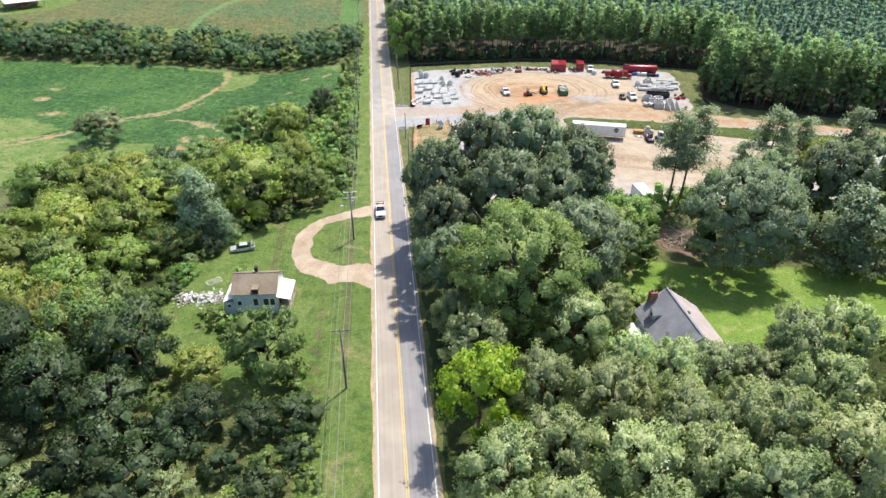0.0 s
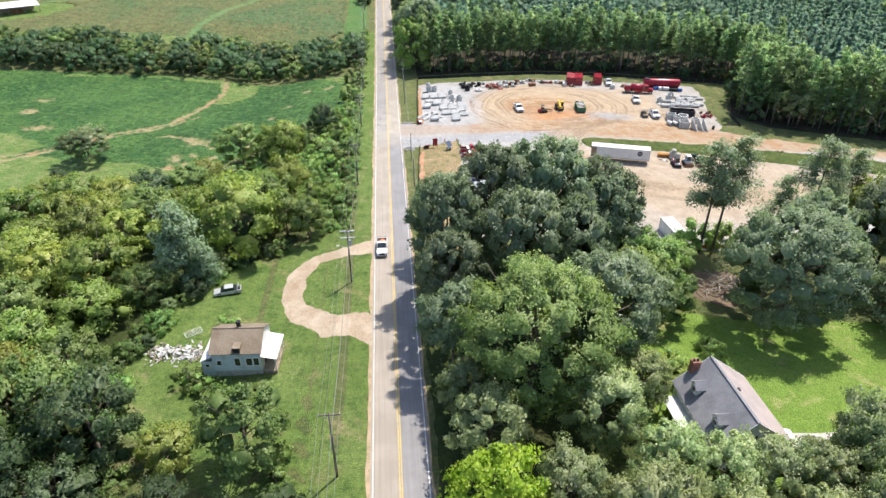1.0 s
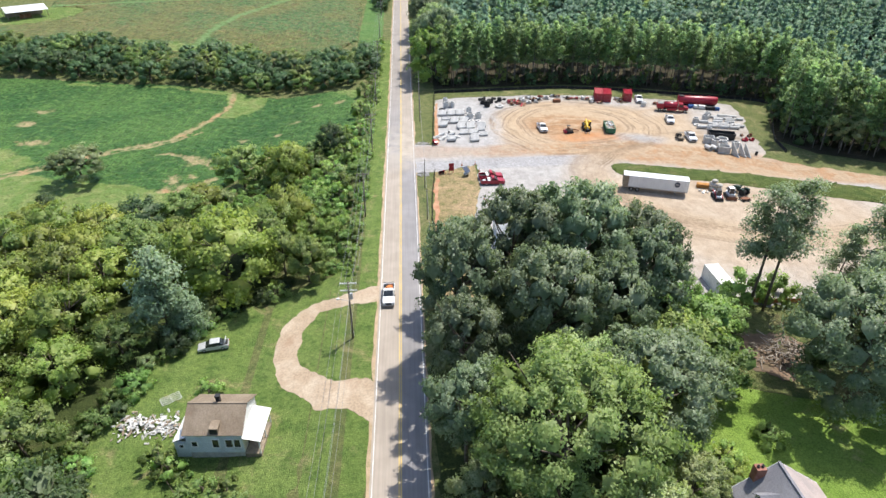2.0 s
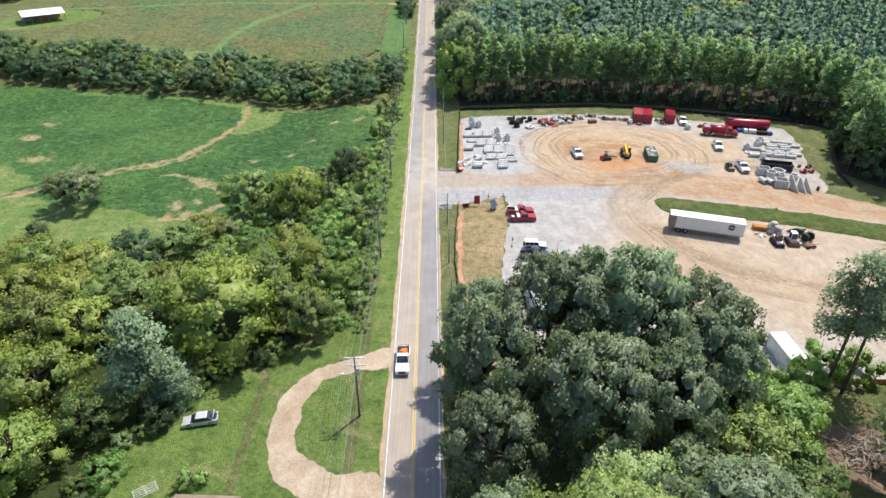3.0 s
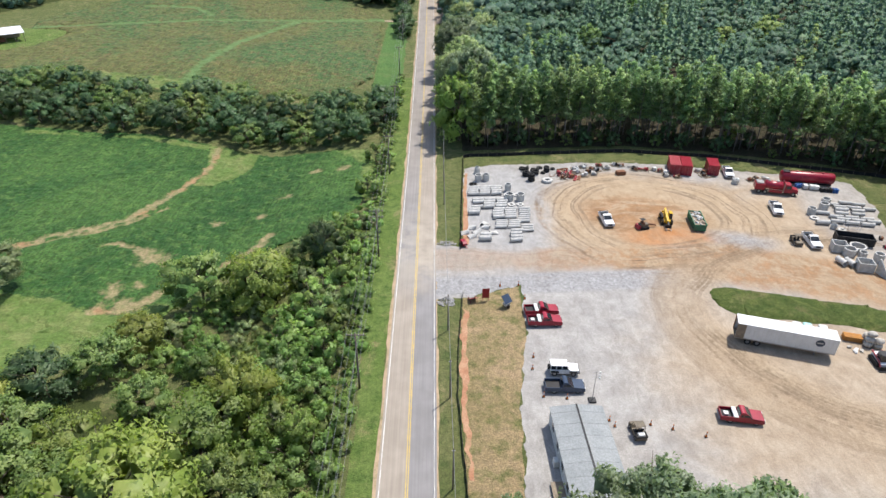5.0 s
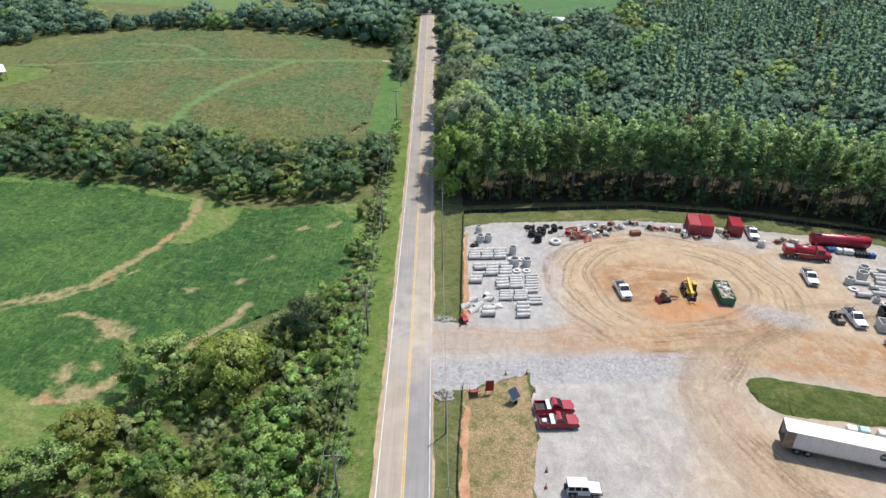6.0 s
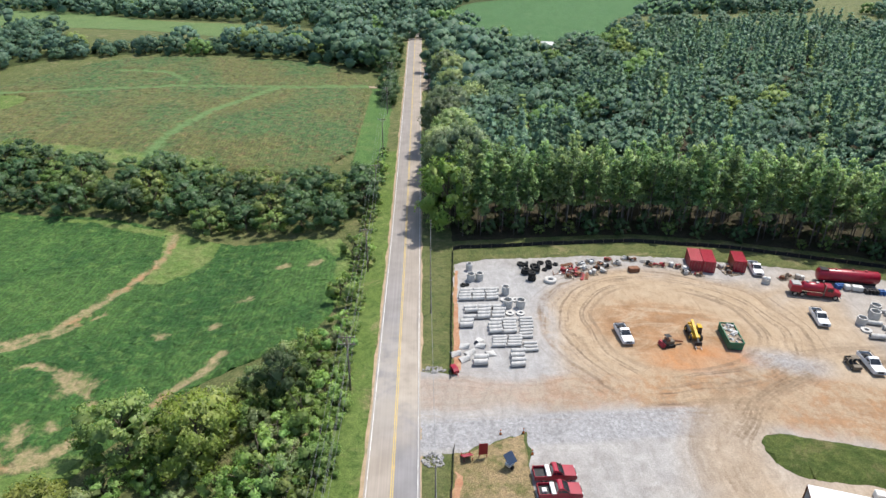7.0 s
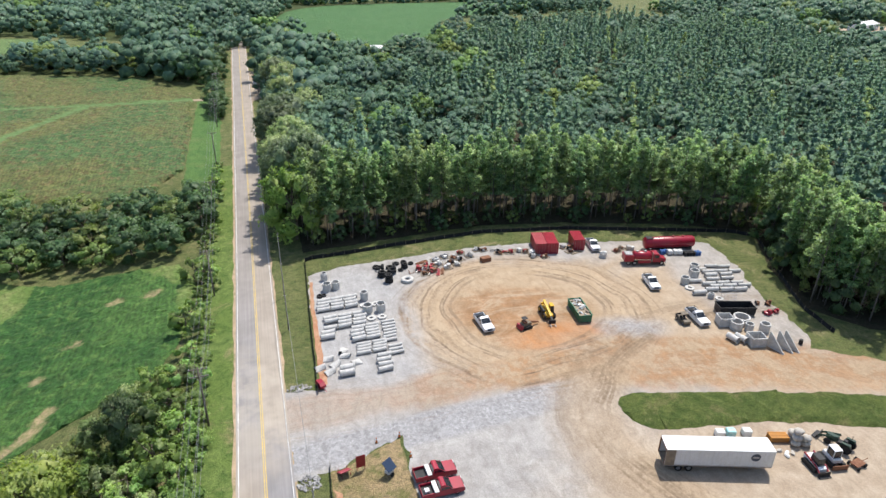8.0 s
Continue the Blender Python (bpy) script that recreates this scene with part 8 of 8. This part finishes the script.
def old_house():
    t = base("old_house", pose(-22.5, 94.6, gz(-22, 95) + 0.6, 0, 0, -3), "old pale blue frame house with a rusty tin roof", "house")
    X, Y, H, R = 3.4, 3.1, 3.9, 5.75
    Geo().box(-X + 0.05, -Y + 0.05, -1.3, X - 0.05, Y - 0.05, 0.45).to("foundation", CONCRETE, t)
    for s in (-1, 1):
        Geo().box(-X, s * Y - 0.08, 0.45, X, s * Y + 0.08, H).to("long_wall", CLAP, t)
        Geo(Matrix.Rotation(radians(90), 4, "Z")).side([(-Y, 0.45), (Y, 0.45), (Y, H), (0, R - 0.12), (-Y, H)], s * X - 0.08, s * X + 0.08).to("gable_wall", CLAP if s > 0 else DULL_WHITE, t)
        g = Geo(Matrix.Rotation(radians(90), 4, "Z"))
        g.side([(s * (Y + 0.4), H - 0.22), (s * (Y + 0.4), H - 0.14), (0, R), (0, R - 0.08)], -X - 0.3, X + 0.3)
        g.to("roof_slope", TIN, t)
        for k in range(15):
            x = -X - 0.2 + k * (2 * X + 0.4) / 14
            Geo(Matrix.Rotation(radians(90), 4, "Z")).side([(s * (Y + 0.4), H - 0.14), (s * (Y + 0.4), H - 0.10), (0, R + 0.04), (0, R)], x - 0.025, x + 0.025).to("roof_rib", TIN, t)
        for k in range(11):
            z = 0.6 + k * 0.28
            Geo().box(-X - 0.005, s * (Y + 0.09) - 0.012, z, X + 0.005, s * (Y + 0.09) + 0.012, z + 0.24).to("clapboard", CLAP, t)
    Geo().box(-X - 0.3, -0.12, R - 0.03, X + 0.3, 0.12, R + 0.05).to("ridge_cap", TIN, t)
    for x, w, z, h in ((-2.5, 0.75, 2.0, 0.9), (0.1, 0.85, 2.1, 1.45), (1.75, 0.95, 2.1, 1.4), (2.75, 0.85, 2.1, 1.4)):
        window_on(t, x, -Y - 0.1, z, w, h)
    for y in (-0.2, 1.6):
        window_on(t, X + 0.08, y, 2.2, 0.8, 1.2, "x", 1)
    # small broken roof dormer
    Geo().box(-0.3, -Y - 0.25, H - 0.25, 0.8, -Y + 1.7, H + 0.8, 0.02).to("dormer", TIN, t)
    # no hole here: a black panel paints the opening's inner shade
    Geo().box(-0.2, -Y - 0.28, H - 0.15, 0.7, -Y - 0.24, H + 0.68).to("dormer_opening", BLACK, t, "black panel for the shade inside a broken opening")
    ch = Geo().box(-0.25, 0.2, R - 0.5, 0.25, 0.7, R + 0.75, 0.02).to("chimney", BLACK, t, "soot-dark chimney")
    Geo().box(-0.3, 0.15, R + 0.7, 0.3, 0.75, R + 0.82).to("chimney_cap", BLACK, ch)
    # porch
    Geo().box(X + 0.1, -Y - 0.2, -0.9, X + 2.1, Y - 1.2, 0.35).to("porch_floor", TIMBER, t)
    Geo(Matrix.Rotation(radians(0), 4, "Z")).side([(X + 0.08, 3.05), (X + 0.08, 3.13), (X + 2.3, 2.58), (X + 2.3, 2.5)], -Y - 0.3, Y - 0.9).to("porch_roof", DULL_WHITE, t, "bright white metal porch roof")
    for y in (-Y - 0.1, -0.6, Y - 1.2):
        Geo().box(X + 1.95, y - 0.06, 0.3, X + 2.07, y + 0.06, 2.6).to("porch_post", DULL_WHITE, t)
    # black slab on the wall paints the dark interior behind the doorway
    Geo().box(X + 0.09, -1.7, 0.4, X + 0.13, -0.8, 2.4).to("door", BLACK, t, "black panel for the shade of an open doorway")
    Geo().box(X + 1.98, -Y, 1.0, X + 2.04, Y - 1.2, 1.08).to("porch_rail", TIMBER, t)
    # sagging lean-to
    Geo().side([(-X - 1.9, 2.0), (-X - 1.9, 2.08), (-X - 0.05, 2.95), (-X - 0.05, 2.87)], -Y + 0.1, Y - 0.6).to("lean_to_roof", DULL_WHITE, t, "pale sagging metal lean-to roof")
    Geo().box(-X - 1.8, -Y + 0.2, -0.9, -X - 0.08, -Y + 0.32, 2.0).to("lean_to_wall", CLAP, t)
    Geo().box(-X - 1.8, -Y + 0.35, -0.9, -X - 1.7, Y - 0.7, 1.95).to("lean_to_side", CLAP, t)
    window_on(t, -X - 0.95, -Y + 0.2, 1.3, 0.6, 0.6)


old_house()
rng = random.Random(4)
t = base("rubble_heap", Matrix(), "heap of broken pale boards and plaster beside the house", "rubble heap")
for k in range(260):
    u = rng.random()
    x, y = -29.6 - 7.6 * u + rng.uniform(-0.8, 0.8), 97.0 + 0.4 * u + rng.gauss(0, 1.0)
    s = rng.uniform(0.12, 0.42)
    Geo(pose(x, y, gz(x, y) + 0.15 + 0.5 * max(0, 1 - abs(y - 97.2) / 1.6) * rng.random(), rng.uniform(-35, 35), rng.uniform(-35, 35), rng.uniform(0, 180))).box(-s, -s * 0.35, -0.04, s, s * 0.35, 0.05).to("board", rng.choice([DULL_WHITE, CONCRETE, CONCRETE, TIMBER]), t)
t = base("farm_gate", pose(-31.5, 101.5, gz(-31.5, 101.5) + 0.15, -78, 0, 35), "pale metal gate lying in the grass", "gate")
for k in range(5):
    Geo().tube((-1.3, 0, k * 0.3), (1.3, 0, k * 0.3), 0.03, n=6).to("bar", DULL_WHITE, t)
for x in (-1.3, 0, 1.3):
    Geo().tube((x, 0, 0), (x, 0, 1.2), 0.03, n=6).to("upright", DULL_WHITE, t)
for x, y, s in ((-27.0, 103.0, 0.9), (-25.8, 103.6, 0.6), (-28.0, 89.2, 1.0), (-29.4, 90.0, 1.1), (-30.5, 91.5, 0.9), (-26.4, 88.2, 0.7), (-23.5, 86.5, 1.1), (-25.5, 84.5, 1.2), (-20.5, 86.2, 0.9), (-15.2, 73.5, 1.2), (-14.4, 70.5, 1.1), (-13.6, 66.5, 1.1), (-12.4, 60.5, 1.1), (-11.6, 56.0, 1.0), (-11, 52, 1.0), (-10.6, 48, 1.1)):
    plant(SHRUBS[int(x * 3) % 3], x, y, s, 1.0, "leafy shrub growing wild near the old house", "shrubs by the old house", "shrub")


# ---- white house ----
def white_house():
    t = base("white_house", pose(40.6, 74.0, 0.05, 0, 0, 1), "white house with a steep grey shingle roof", "house")
    W, E, S, N, HE, R = -4.1, 5.0, -5.4, 5.4, 4.0, 7.7
    for s, y in ((-1, S), (1, N)):
        Geo().side([(W, 0), (E, 0), (E, HE), (0, R - 0.15), (W, HE)], y - 0.1, y + 0.1).to("gable_wall", WHITE, t)
        for k in range(12):
            z = 0.4 + k * 0.3
            Geo().box(W, y + s * 0.105 - 0.012, z, E, y + s * 0.105 + 0.012, z + 0.26).to("clapboard", WHITE, t)
    for x in (W, E):
        Geo().box(x - 0.1, S + 0.1, 0, x + 0.1, N - 0.1, HE).to("long_wall", WHITE, t)
    for x, s in ((W - 0.45, -1), (E + 0.45, 1)):
        drop = 0.33
        Geo().side([(x, HE - drop), (x, HE - drop + 0.1), (0, R), (0, R - 0.12)], S - 0.35, N + 0.35).to("roof_slope", SHINGLE if s < 0 else SHINGLE_SUNLIT, t, "grey shingles" if s < 0 else "pinkish shingles with sunlight put into their colour")
        for y in (S - 0.37, N + 0.33):
            Geo().side([(x, HE - drop - 0.1), (x, HE - drop + 0.12), (0, R + 0.02), (0, R - 0.2)], y, y + 0.05).to("barge_board", WHITE, t, "white barge board")
    Geo().box(-0.14, S - 0.36, R - 0.05, 0.14, N + 0.36, R + 0.05).to("ridge_cap", SHINGLE, t)
    for y in (-3.0, 2.6):
        x0, z0 = -3.3, 4.8
        d = Geo().side([(x0, z0), (x0, z0 + 1.1), (-1.95, z0 + 1.1)], y - 0.75, y + 0.75).to("dormer", WHITE, t)
        Geo().loft([[(x0, y - 0.75, z0 + 1.1), (x0, y + 0.75, z0 + 1.1), (x0, y, z0 + 1.7)], [(x0 + 0.08, y - 0.75, z0 + 1.1), (x0 + 0.08, y + 0.75, z0 + 1.1), (x0 + 0.08, y, z0 + 1.7)]]).to("dormer_gable", WHITE, d)
        for s in (-1, 1):
            Geo().add([(x0 - 0.25, y + s * 0.95, z0 + 0.95), (-1.9, y + s * 0.95, z0 + 0.95), (-1.1, y, z0 + 1.78), (x0 - 0.25, y, z0 + 1.78), (x0 - 0.25, y + s * 0.95, z0 + 1.03), (-1.9, y + s * 0.95, z0 + 1.03), (-1.1, y, z0 + 1.86), (x0 - 0.25, y, z0 + 1.86)],
                      [(0, 1, 2, 3), (7, 6, 5, 4), (0, 4, 5, 1), (1, 5, 6, 2), (2, 6, 7, 3), (3, 7, 4, 0)]).to("dormer_roof", SHINGLE, d)
        window_on(t, x0, y, z0 + 0.6, 0.8, 0.9, "x", -1)
    ch = Geo().box(-2.6, N - 0.3, 0, -1.5, N + 0.6, 7.3, 0.02).to("chimney", BRICK, t, "red brick chimney")
    for x in (-2.3, -1.8):
        Geo().pipe((x, N + 0.15, 7.3), (x, N + 0.15, 7.55), 0.17, 0.11, 10).to("flue", BLACK, ch)
    window_on(t, 0.2, S - 0.11, 5.0, 0.9, 1.1)
    for x in (-2.4, 2.2):
        window_on(t, x, S - 0.11, 1.9, 1.0, 1.4)
    Geo().box(0.0, S - 0.62, 4.15, 0.75, S - 0.12, 4.6, 0.02).to("window_unit", DULL_WHITE, t, "white window air conditioner")
    for y in (-3.2, 0, 3.2):
        window_on(t, W - 0.1, y, 1.9, 1.0, 1.4, "x", -1)
        window_on(t, E + 0.1, y, 1.9, 1.0, 1.4, "x", 1)
    # porch and low wings
    Geo().box(W - 2.2, -3.4, 2.5, W - 0.1, 4.4, 2.62, 0.03).to("porch_roof", DULL_WHITE, t, "flat white porch roof")
    for y in (-3.2, 0.5, 4.2):
        Geo().box(W - 2.1, y - 0.08, 0, W - 1.94, y + 0.08, 2.5).to("porch_post", WHITE, t)
    Geo().side([(E + 0.1, 2.9), (E + 0.1, 3.0), (E + 2.3, 2.35), (E + 2.3, 2.25)], S + 0.1, S + 3.0).to("side_porch_roof", DULL_WHITE, t)
    for y in (S + 0.25, S + 2.85):
        Geo().box(E + 2.05, y - 0.07, 0, E + 2.19, y + 0.07, 2.3).to("porch_post", WHITE, t)
    Geo().box(0.8, 0.0, 6.95, 1.1, 0.5, 7.2, 0.02).to("roof_vent", BLACK, t)


white_house()
tagged(sheet("patio", [(46.2, 68.6), (56.5, 70.2), (56.5, 72.6), (49, 73), (46.2, 73)], 0.085, PATIO, 2, 1.0, 0.1, 61), "pale paved patio beside the white house", "patio", kind="structure")
t = base("patio_table", at(51, 71.4), "dark patio table on pale paving", "table")
Geo().box(-0.8, -0.45, 0.7, 0.8, 0.45, 0.76, 0.02).to("tabletop", BLACK, t)
for x in (-0.7, 0.7):
    for y in (-0.35, 0.35):
        Geo().tube((x, y, 0.04), (x, y, 0.7), 0.03, n=6).to("leg", BLACK, t)
for k, (x, y, s) in enumerate(((37.6, 84.5, 1.3), (38.6, 85.8, 1.2), (36.0, 83.0, 0.9), (34.4, 80.5, 0.8), (47.8, 66.5, 0.9), (52.0, 68.2, 1.0), (55.5, 67.0, 1.2), (59.5, 69.0, 1.3), (34.2, 72.0, 1.0), (33.8, 69.0, 1.1))):
    plant(SHRUBS[k % 3], x, y, s, 1.2, "leafy garden shrub beside the white house", "garden shrubs", "shrub")
for k, (x, y, s, h) in enumerate(((34.0, 62.3, 0.72, 1.2), (39.0, 61.8, 0.7, 1.22), (44.2, 61.4, 0.7, 1.15), (29.5, 65.0, 0.7, 1.15))):
    plant(BRIGHTS[k % 3], x, y, s, h, "green broadleaf tree crowding the white house", "trees round the white house", "broadleaf_tree")
plant(OLIVES[2], 38.4, 84.6, 0.5, 0.75, "small yellowish garden tree by the chimney", name="garden_tree")
t = base("brush_heap", Matrix(), "heap of grey cut branches under the trees", "brush heap")
for k in range(190):
    x, y = 56.5 + rng.gauss(0, 2.9), 105.0 + rng.gauss(0, 1.7)
    a, L = rng.uniform(0, 6.28), rng.uniform(0.7, 2.2)
    z = gz(x, y) + 0.1 + rng.uniform(0, 1.3) * max(0.1, 1 - abs(x - 56.5) / 6)
    d = Vector((math.cos(a) * L, math.sin(a) * L, rng.uniform(-0.3, 0.3)))
    Geo().tube((x, y, z), Vector((x, y, z)) + d, rng.uniform(0.05, 0.13), 0.03, 5).to("branch", BARK_PALE if k % 3 else BARK, t)
DIRT = mottled("leaf_strewn_dirt", (0.13, 0.095, 0.065), (0.19, 0.13, 0.09), 0.4, 0.95, grain=5, bumps=0.4, dirt=(0.07, 0.085, 0.035))
tagged(sheet("bare_dirt", rounded([(50, 107), (55, 110), (62, 109), (62, 102), (58, 99), (53, 100), (50, 103)], 2), 0.075, DIRT, 2, 0.6, 1.4, 62), "bare brown dirt under the trees", "dirt", kind="structure")


# ---- overhead line ----
POLE_WOOD = mottled("pole_timber", (0.13, 0.11, 0.09), (0.20, 0.17, 0.14), 2, 0.9, bumps=0.3)
WIRE = mottled("bare_wire", (0.30, 0.30, 0.30), (0.24, 0.24, 0.24), 1, 0.5, 0.5, bumps=0)


def utility_pole(x, y, h, label, box=False, second=False):
    z = gz(x, y)
    t = base("utility_pole", pose(x, y, z), label, "utility pole", "overhead line poles")
    Geo().tube((0, 0, -0.5), (0, 0, h), 0.17, 0.11, 10).to("pole", POLE_WOOD, t, smooth=True)
    for k, zz in enumerate((h - 0.35, h - 1.6) if second else (h - 0.35,)):
        Geo().box(-1.25, -0.07, zz - 0.07, 1.25, 0.07, zz + 0.07, 0.015).to("crossarm", POLE_WOOD if not box else DULL_WHITE, t)
        for s in (-1.15, -0.45, 0.45, 1.15):
            Geo().tube((s, 0, zz + 0.07), (s, 0, zz + 0.25), 0.05, 0.035, 8).to("insulator", DULL_WHITE, t)
        for s in (-1, 1):
            Geo().tube((s * 0.75, 0.08, zz - 0.05), (0, 0.1, zz - 0.75), 0.025, n=5).to("brace", STEEL, t)
    if box:
        Geo().tube((0.3, 0, h - 3.1), (0.3, 0, h - 2.1), 0.24, n=12).to("transformer", GREY_PAINT, t, "grey transformer can")
        Geo().tube((-0.05, 0, h - 3.5), (-1.6, 0.2, h - 3.2), 0.03, n=6).to("lamp_arm", STEEL, t)
        Geo().box(-1.95, 0.05, h - 3.3, -1.5, 0.35, h - 3.1, 0.04).to("lamp_head", DULL_WHITE, t, "pale street lamp head")
        Geo().tube((0.17, 0, 0.3), (0.17, 0, 1.3), 0.08, n=6).to("meter_box", DULL_WHITE, t)


POLES = [(-7.6, 33.0, 10.5), (-7.5, 71.5, 10.5), (-7.3, 112.4, 10.5), (-7.3, 152, 10.0), (-7.3, 187.5, 10.2), (-7.6, 226, 10.0), (-8.2, 264, 10.0), (-8.6, 302, 10.0), (-9, 340, 10.0), (-9, 380, 10.0)]
for i, (x, y, h) in enumerate(POLES):
    utility_pole(x, y, h, ("weathered wooden utility pole with a crossarm", "weathered wooden utility pole with a transformer and lamp")[i == 2], i == 2, i in (2, 4))


def wire(a, b, sag, r=0.016):
    g = Geo()
    n = 8
    pts = [Vector(a).lerp(Vector(b), i / n) - Vector((0, 0, sag * 4 * (i / n) * (1 - i / n))) for i in range(n + 1)]
    g.loft([[(p.x + r * u, p.y, p.z + r * w) for u, w in ((1, 0), (0, 1), (-1, 0), (0, -1))] for p in pts])
    tagged(g.to("overhead_wire", WIRE), "thin pale overhead wire between poles", "wire", "overhead wires")


for (xa, ya, ha), (xb, yb, hb) in zip(POLES, POLES[1:]):
    for s in (-1.15, -0.45, 0.45, 1.15):
        wire((xa + s, ya, gz(xa, ya) + ha - 0.1), (xb + s, yb, gz(xb, yb) + hb - 0.1), 0.9)
    wire((xa, ya, gz(xa, ya) + ha - 3.0), (xb, yb, gz(xb, yb) + hb - 3.0), 1.1, 0.022)
# short grey posts and cable along the yard's road front
FRONT_POSTS = [(5.6, 120), (5.5, 135), (5.5, 150), (5.5, 165), (5.5, 209.5), (5.6, 222), (5.8, 236), (6.4, 345), (6.6, 372)]
for x, y in FRONT_POSTS:
    h = 7.5 if y > 200 else 7.0
    t = base("service_pole", pose(x, y, gz(x, y)), "slim grey wooden service pole at the roadside", "utility pole", "roadside service poles")
    Geo().tube((0, 0, -0.4), (0, 0, h), 0.12, 0.08, 8).to("pole", POLE_WOOD, t)
    Geo().box(-0.2, -0.05, h - 0.4, 0.2, 0.05, h - 0.3).to("bracket", STEEL, t)
for (xa, ya), (xb, yb) in zip(FRONT_POSTS[:6], FRONT_POSTS[1:7]):
    wire((xa, ya, 6.8 if ya < 200 else 7.2), (xb, yb, 6.8 if yb < 200 else 7.2), 0.7, 0.03)


# ---- far farm buildings ----
def open_barn():
    x, y = -172, 346
    t = base("open_barn", pose(x, y, gz(x, y), 0, 0, 38), "open-sided barn with a bright white metal roof", "barn")
    for s in (-1, 1):
        Geo(Matrix.Rotation(radians(90), 4, "Z")).side([(s * 6.3, 3.2), (s * 6.3, 3.3), (0, 5.0), (0, 4.9)], -8.5, 8.5).to("roof_slope", WHITE, t, "bright white metal roof")
        for k in range(6):
            Geo().box(-8 + k * 3.2 - 0.1, s * 5.9 - 0.1, 0, -8 + k * 3.2 + 0.1, s * 5.9 + 0.1, 3.3).to("post", TIMBER, t)
    Geo().box(-7.5, 2.5, 0, 7.5, 5.6, 1.8, 0.1).to("stored_bales", TIMBER, t, "dark stored bales")
    Geo().box(-3, -3.5, 0, 1.5, -1.2, 1.6, 0.15).to("parked_implement", RUST, t)


open_barn()
tagged(sheet("farm_track", rounded([(-190, 330), (-165, 330), (-152, 342), (-150, 362), (-168, 366), (-190, 366)], 2), 0.085, FRESH_GRASS, 4, 1.5, 0.5, 63), "mown green yard round the barn", "lawn", kind="structure")


def small_house(x, y, turn, label, w=9, d=6, h=2.8, r=4.6):
    t = base("cottage", pose(x, y, gz(x, y), 0, 0, turn), label, "house", "houses beyond the fields")
    for s in (-1, 1):
        Geo().box(-w / 2, s * d / 2 - 0.1, 0, w / 2, s * d / 2 + 0.1, h).to("wall", WHITE, t)
        Geo(Matrix.Rotation(radians(90), 4, "Z")).side([(-d / 2, 0), (d / 2, 0), (d / 2, h), (0, r - 0.1), (-d / 2, h)], s * w / 2 - 0.1, s * w / 2 + 0.1).to("gable", WHITE, t)
        Geo(Matrix.Rotation(radians(90), 4, "Z")).side([(s * (d / 2 + 0.4), h - 0.2), (s * (d / 2 + 0.4), h - 0.1), (0, r), (0, r - 0.1)], -w / 2 - 0.3, w / 2 + 0.3).to("roof_slope", DULL_WHITE, t, "pale roof")
        for x0 in (-2.6, 0, 2.6):
            window_on(t, x0, s * (d / 2 + 0.1), 1.6, 0.9, 1.1, "y", s)


small_house(-18, 444, 20, "small white cottage with a pale roof among trees")
small_house(66, 452, -20, "long low pale building beyond the trees", 16, 6, 2.6, 3.8)
tagged(sheet("far_lane", [(52, 444), (76, 466), (108, 482), (150, 486), (150, 491), (106, 487), (72, 471), (50, 449)], 0.1, SAND, 4, 2, 0.3, 64), "pale sandy lane beyond the trees", "lane", kind="structure")
tagged(sheet("far_clearing", rounded([(368, 450), (400, 440), (450, 446), (476, 466), (440, 488), (385, 482)], 2), 0.1, SAND, 6, 2, 0.5, 68), "pale bare clearing far beyond the woods", "clearing", kind="structure")
small_house(425, 468, 20, "long white shed in a distant clearing", 26, 10, 4.0, 6.0)
small_house(455, 462, 25, "long white shed in a distant clearing", 22, 10, 4.0, 6.0)
tagged(sheet("roadside_apron", [(3.5, 372), (7.5, 376), (8, 395), (7.5, 416), (3.5, 420)], 0.06, SAND, 3, 1.5, 0.3, 65), "pale gravel apron beside the far road", "gravel apron", kind="structure")
tagged(sheet("field_track", [(-3.5, 376.5), (-3.5, 379), (-20, 379.5), (-20, 377)], 0.06, SAND, 3, 1.5, 0.3, 66), "sandy track from the road into the field", "track", kind="structure")
LANE_GRASS = grass_material("lane_grass", (0.085, 0.165, 0.05), (0.10, 0.18, 0.055), (0.07, 0.145, 0.045), (0.14, 0.18, 0.07))
tagged(sheet("field_lane", [(-17.2, 282), (-7.2, 276), (-8, 376), (-17.2, 376)], 0.07, LANE_GRASS, 4, 1.5, 0.5, 67), "mown bright green strip beside the crop", "grass strip", kind="structure")
pickup(pose(6.2, 405, gz(6.2, 405) + 0.09, 0, 0, 92), RED, "red pickup parked beside the far road", "none")
pickup(pose(6.0, 396, gz(6.0, 396) + 0.09, 0, 0, 88), WHITE, "white pickup parked beside the far road", "none")
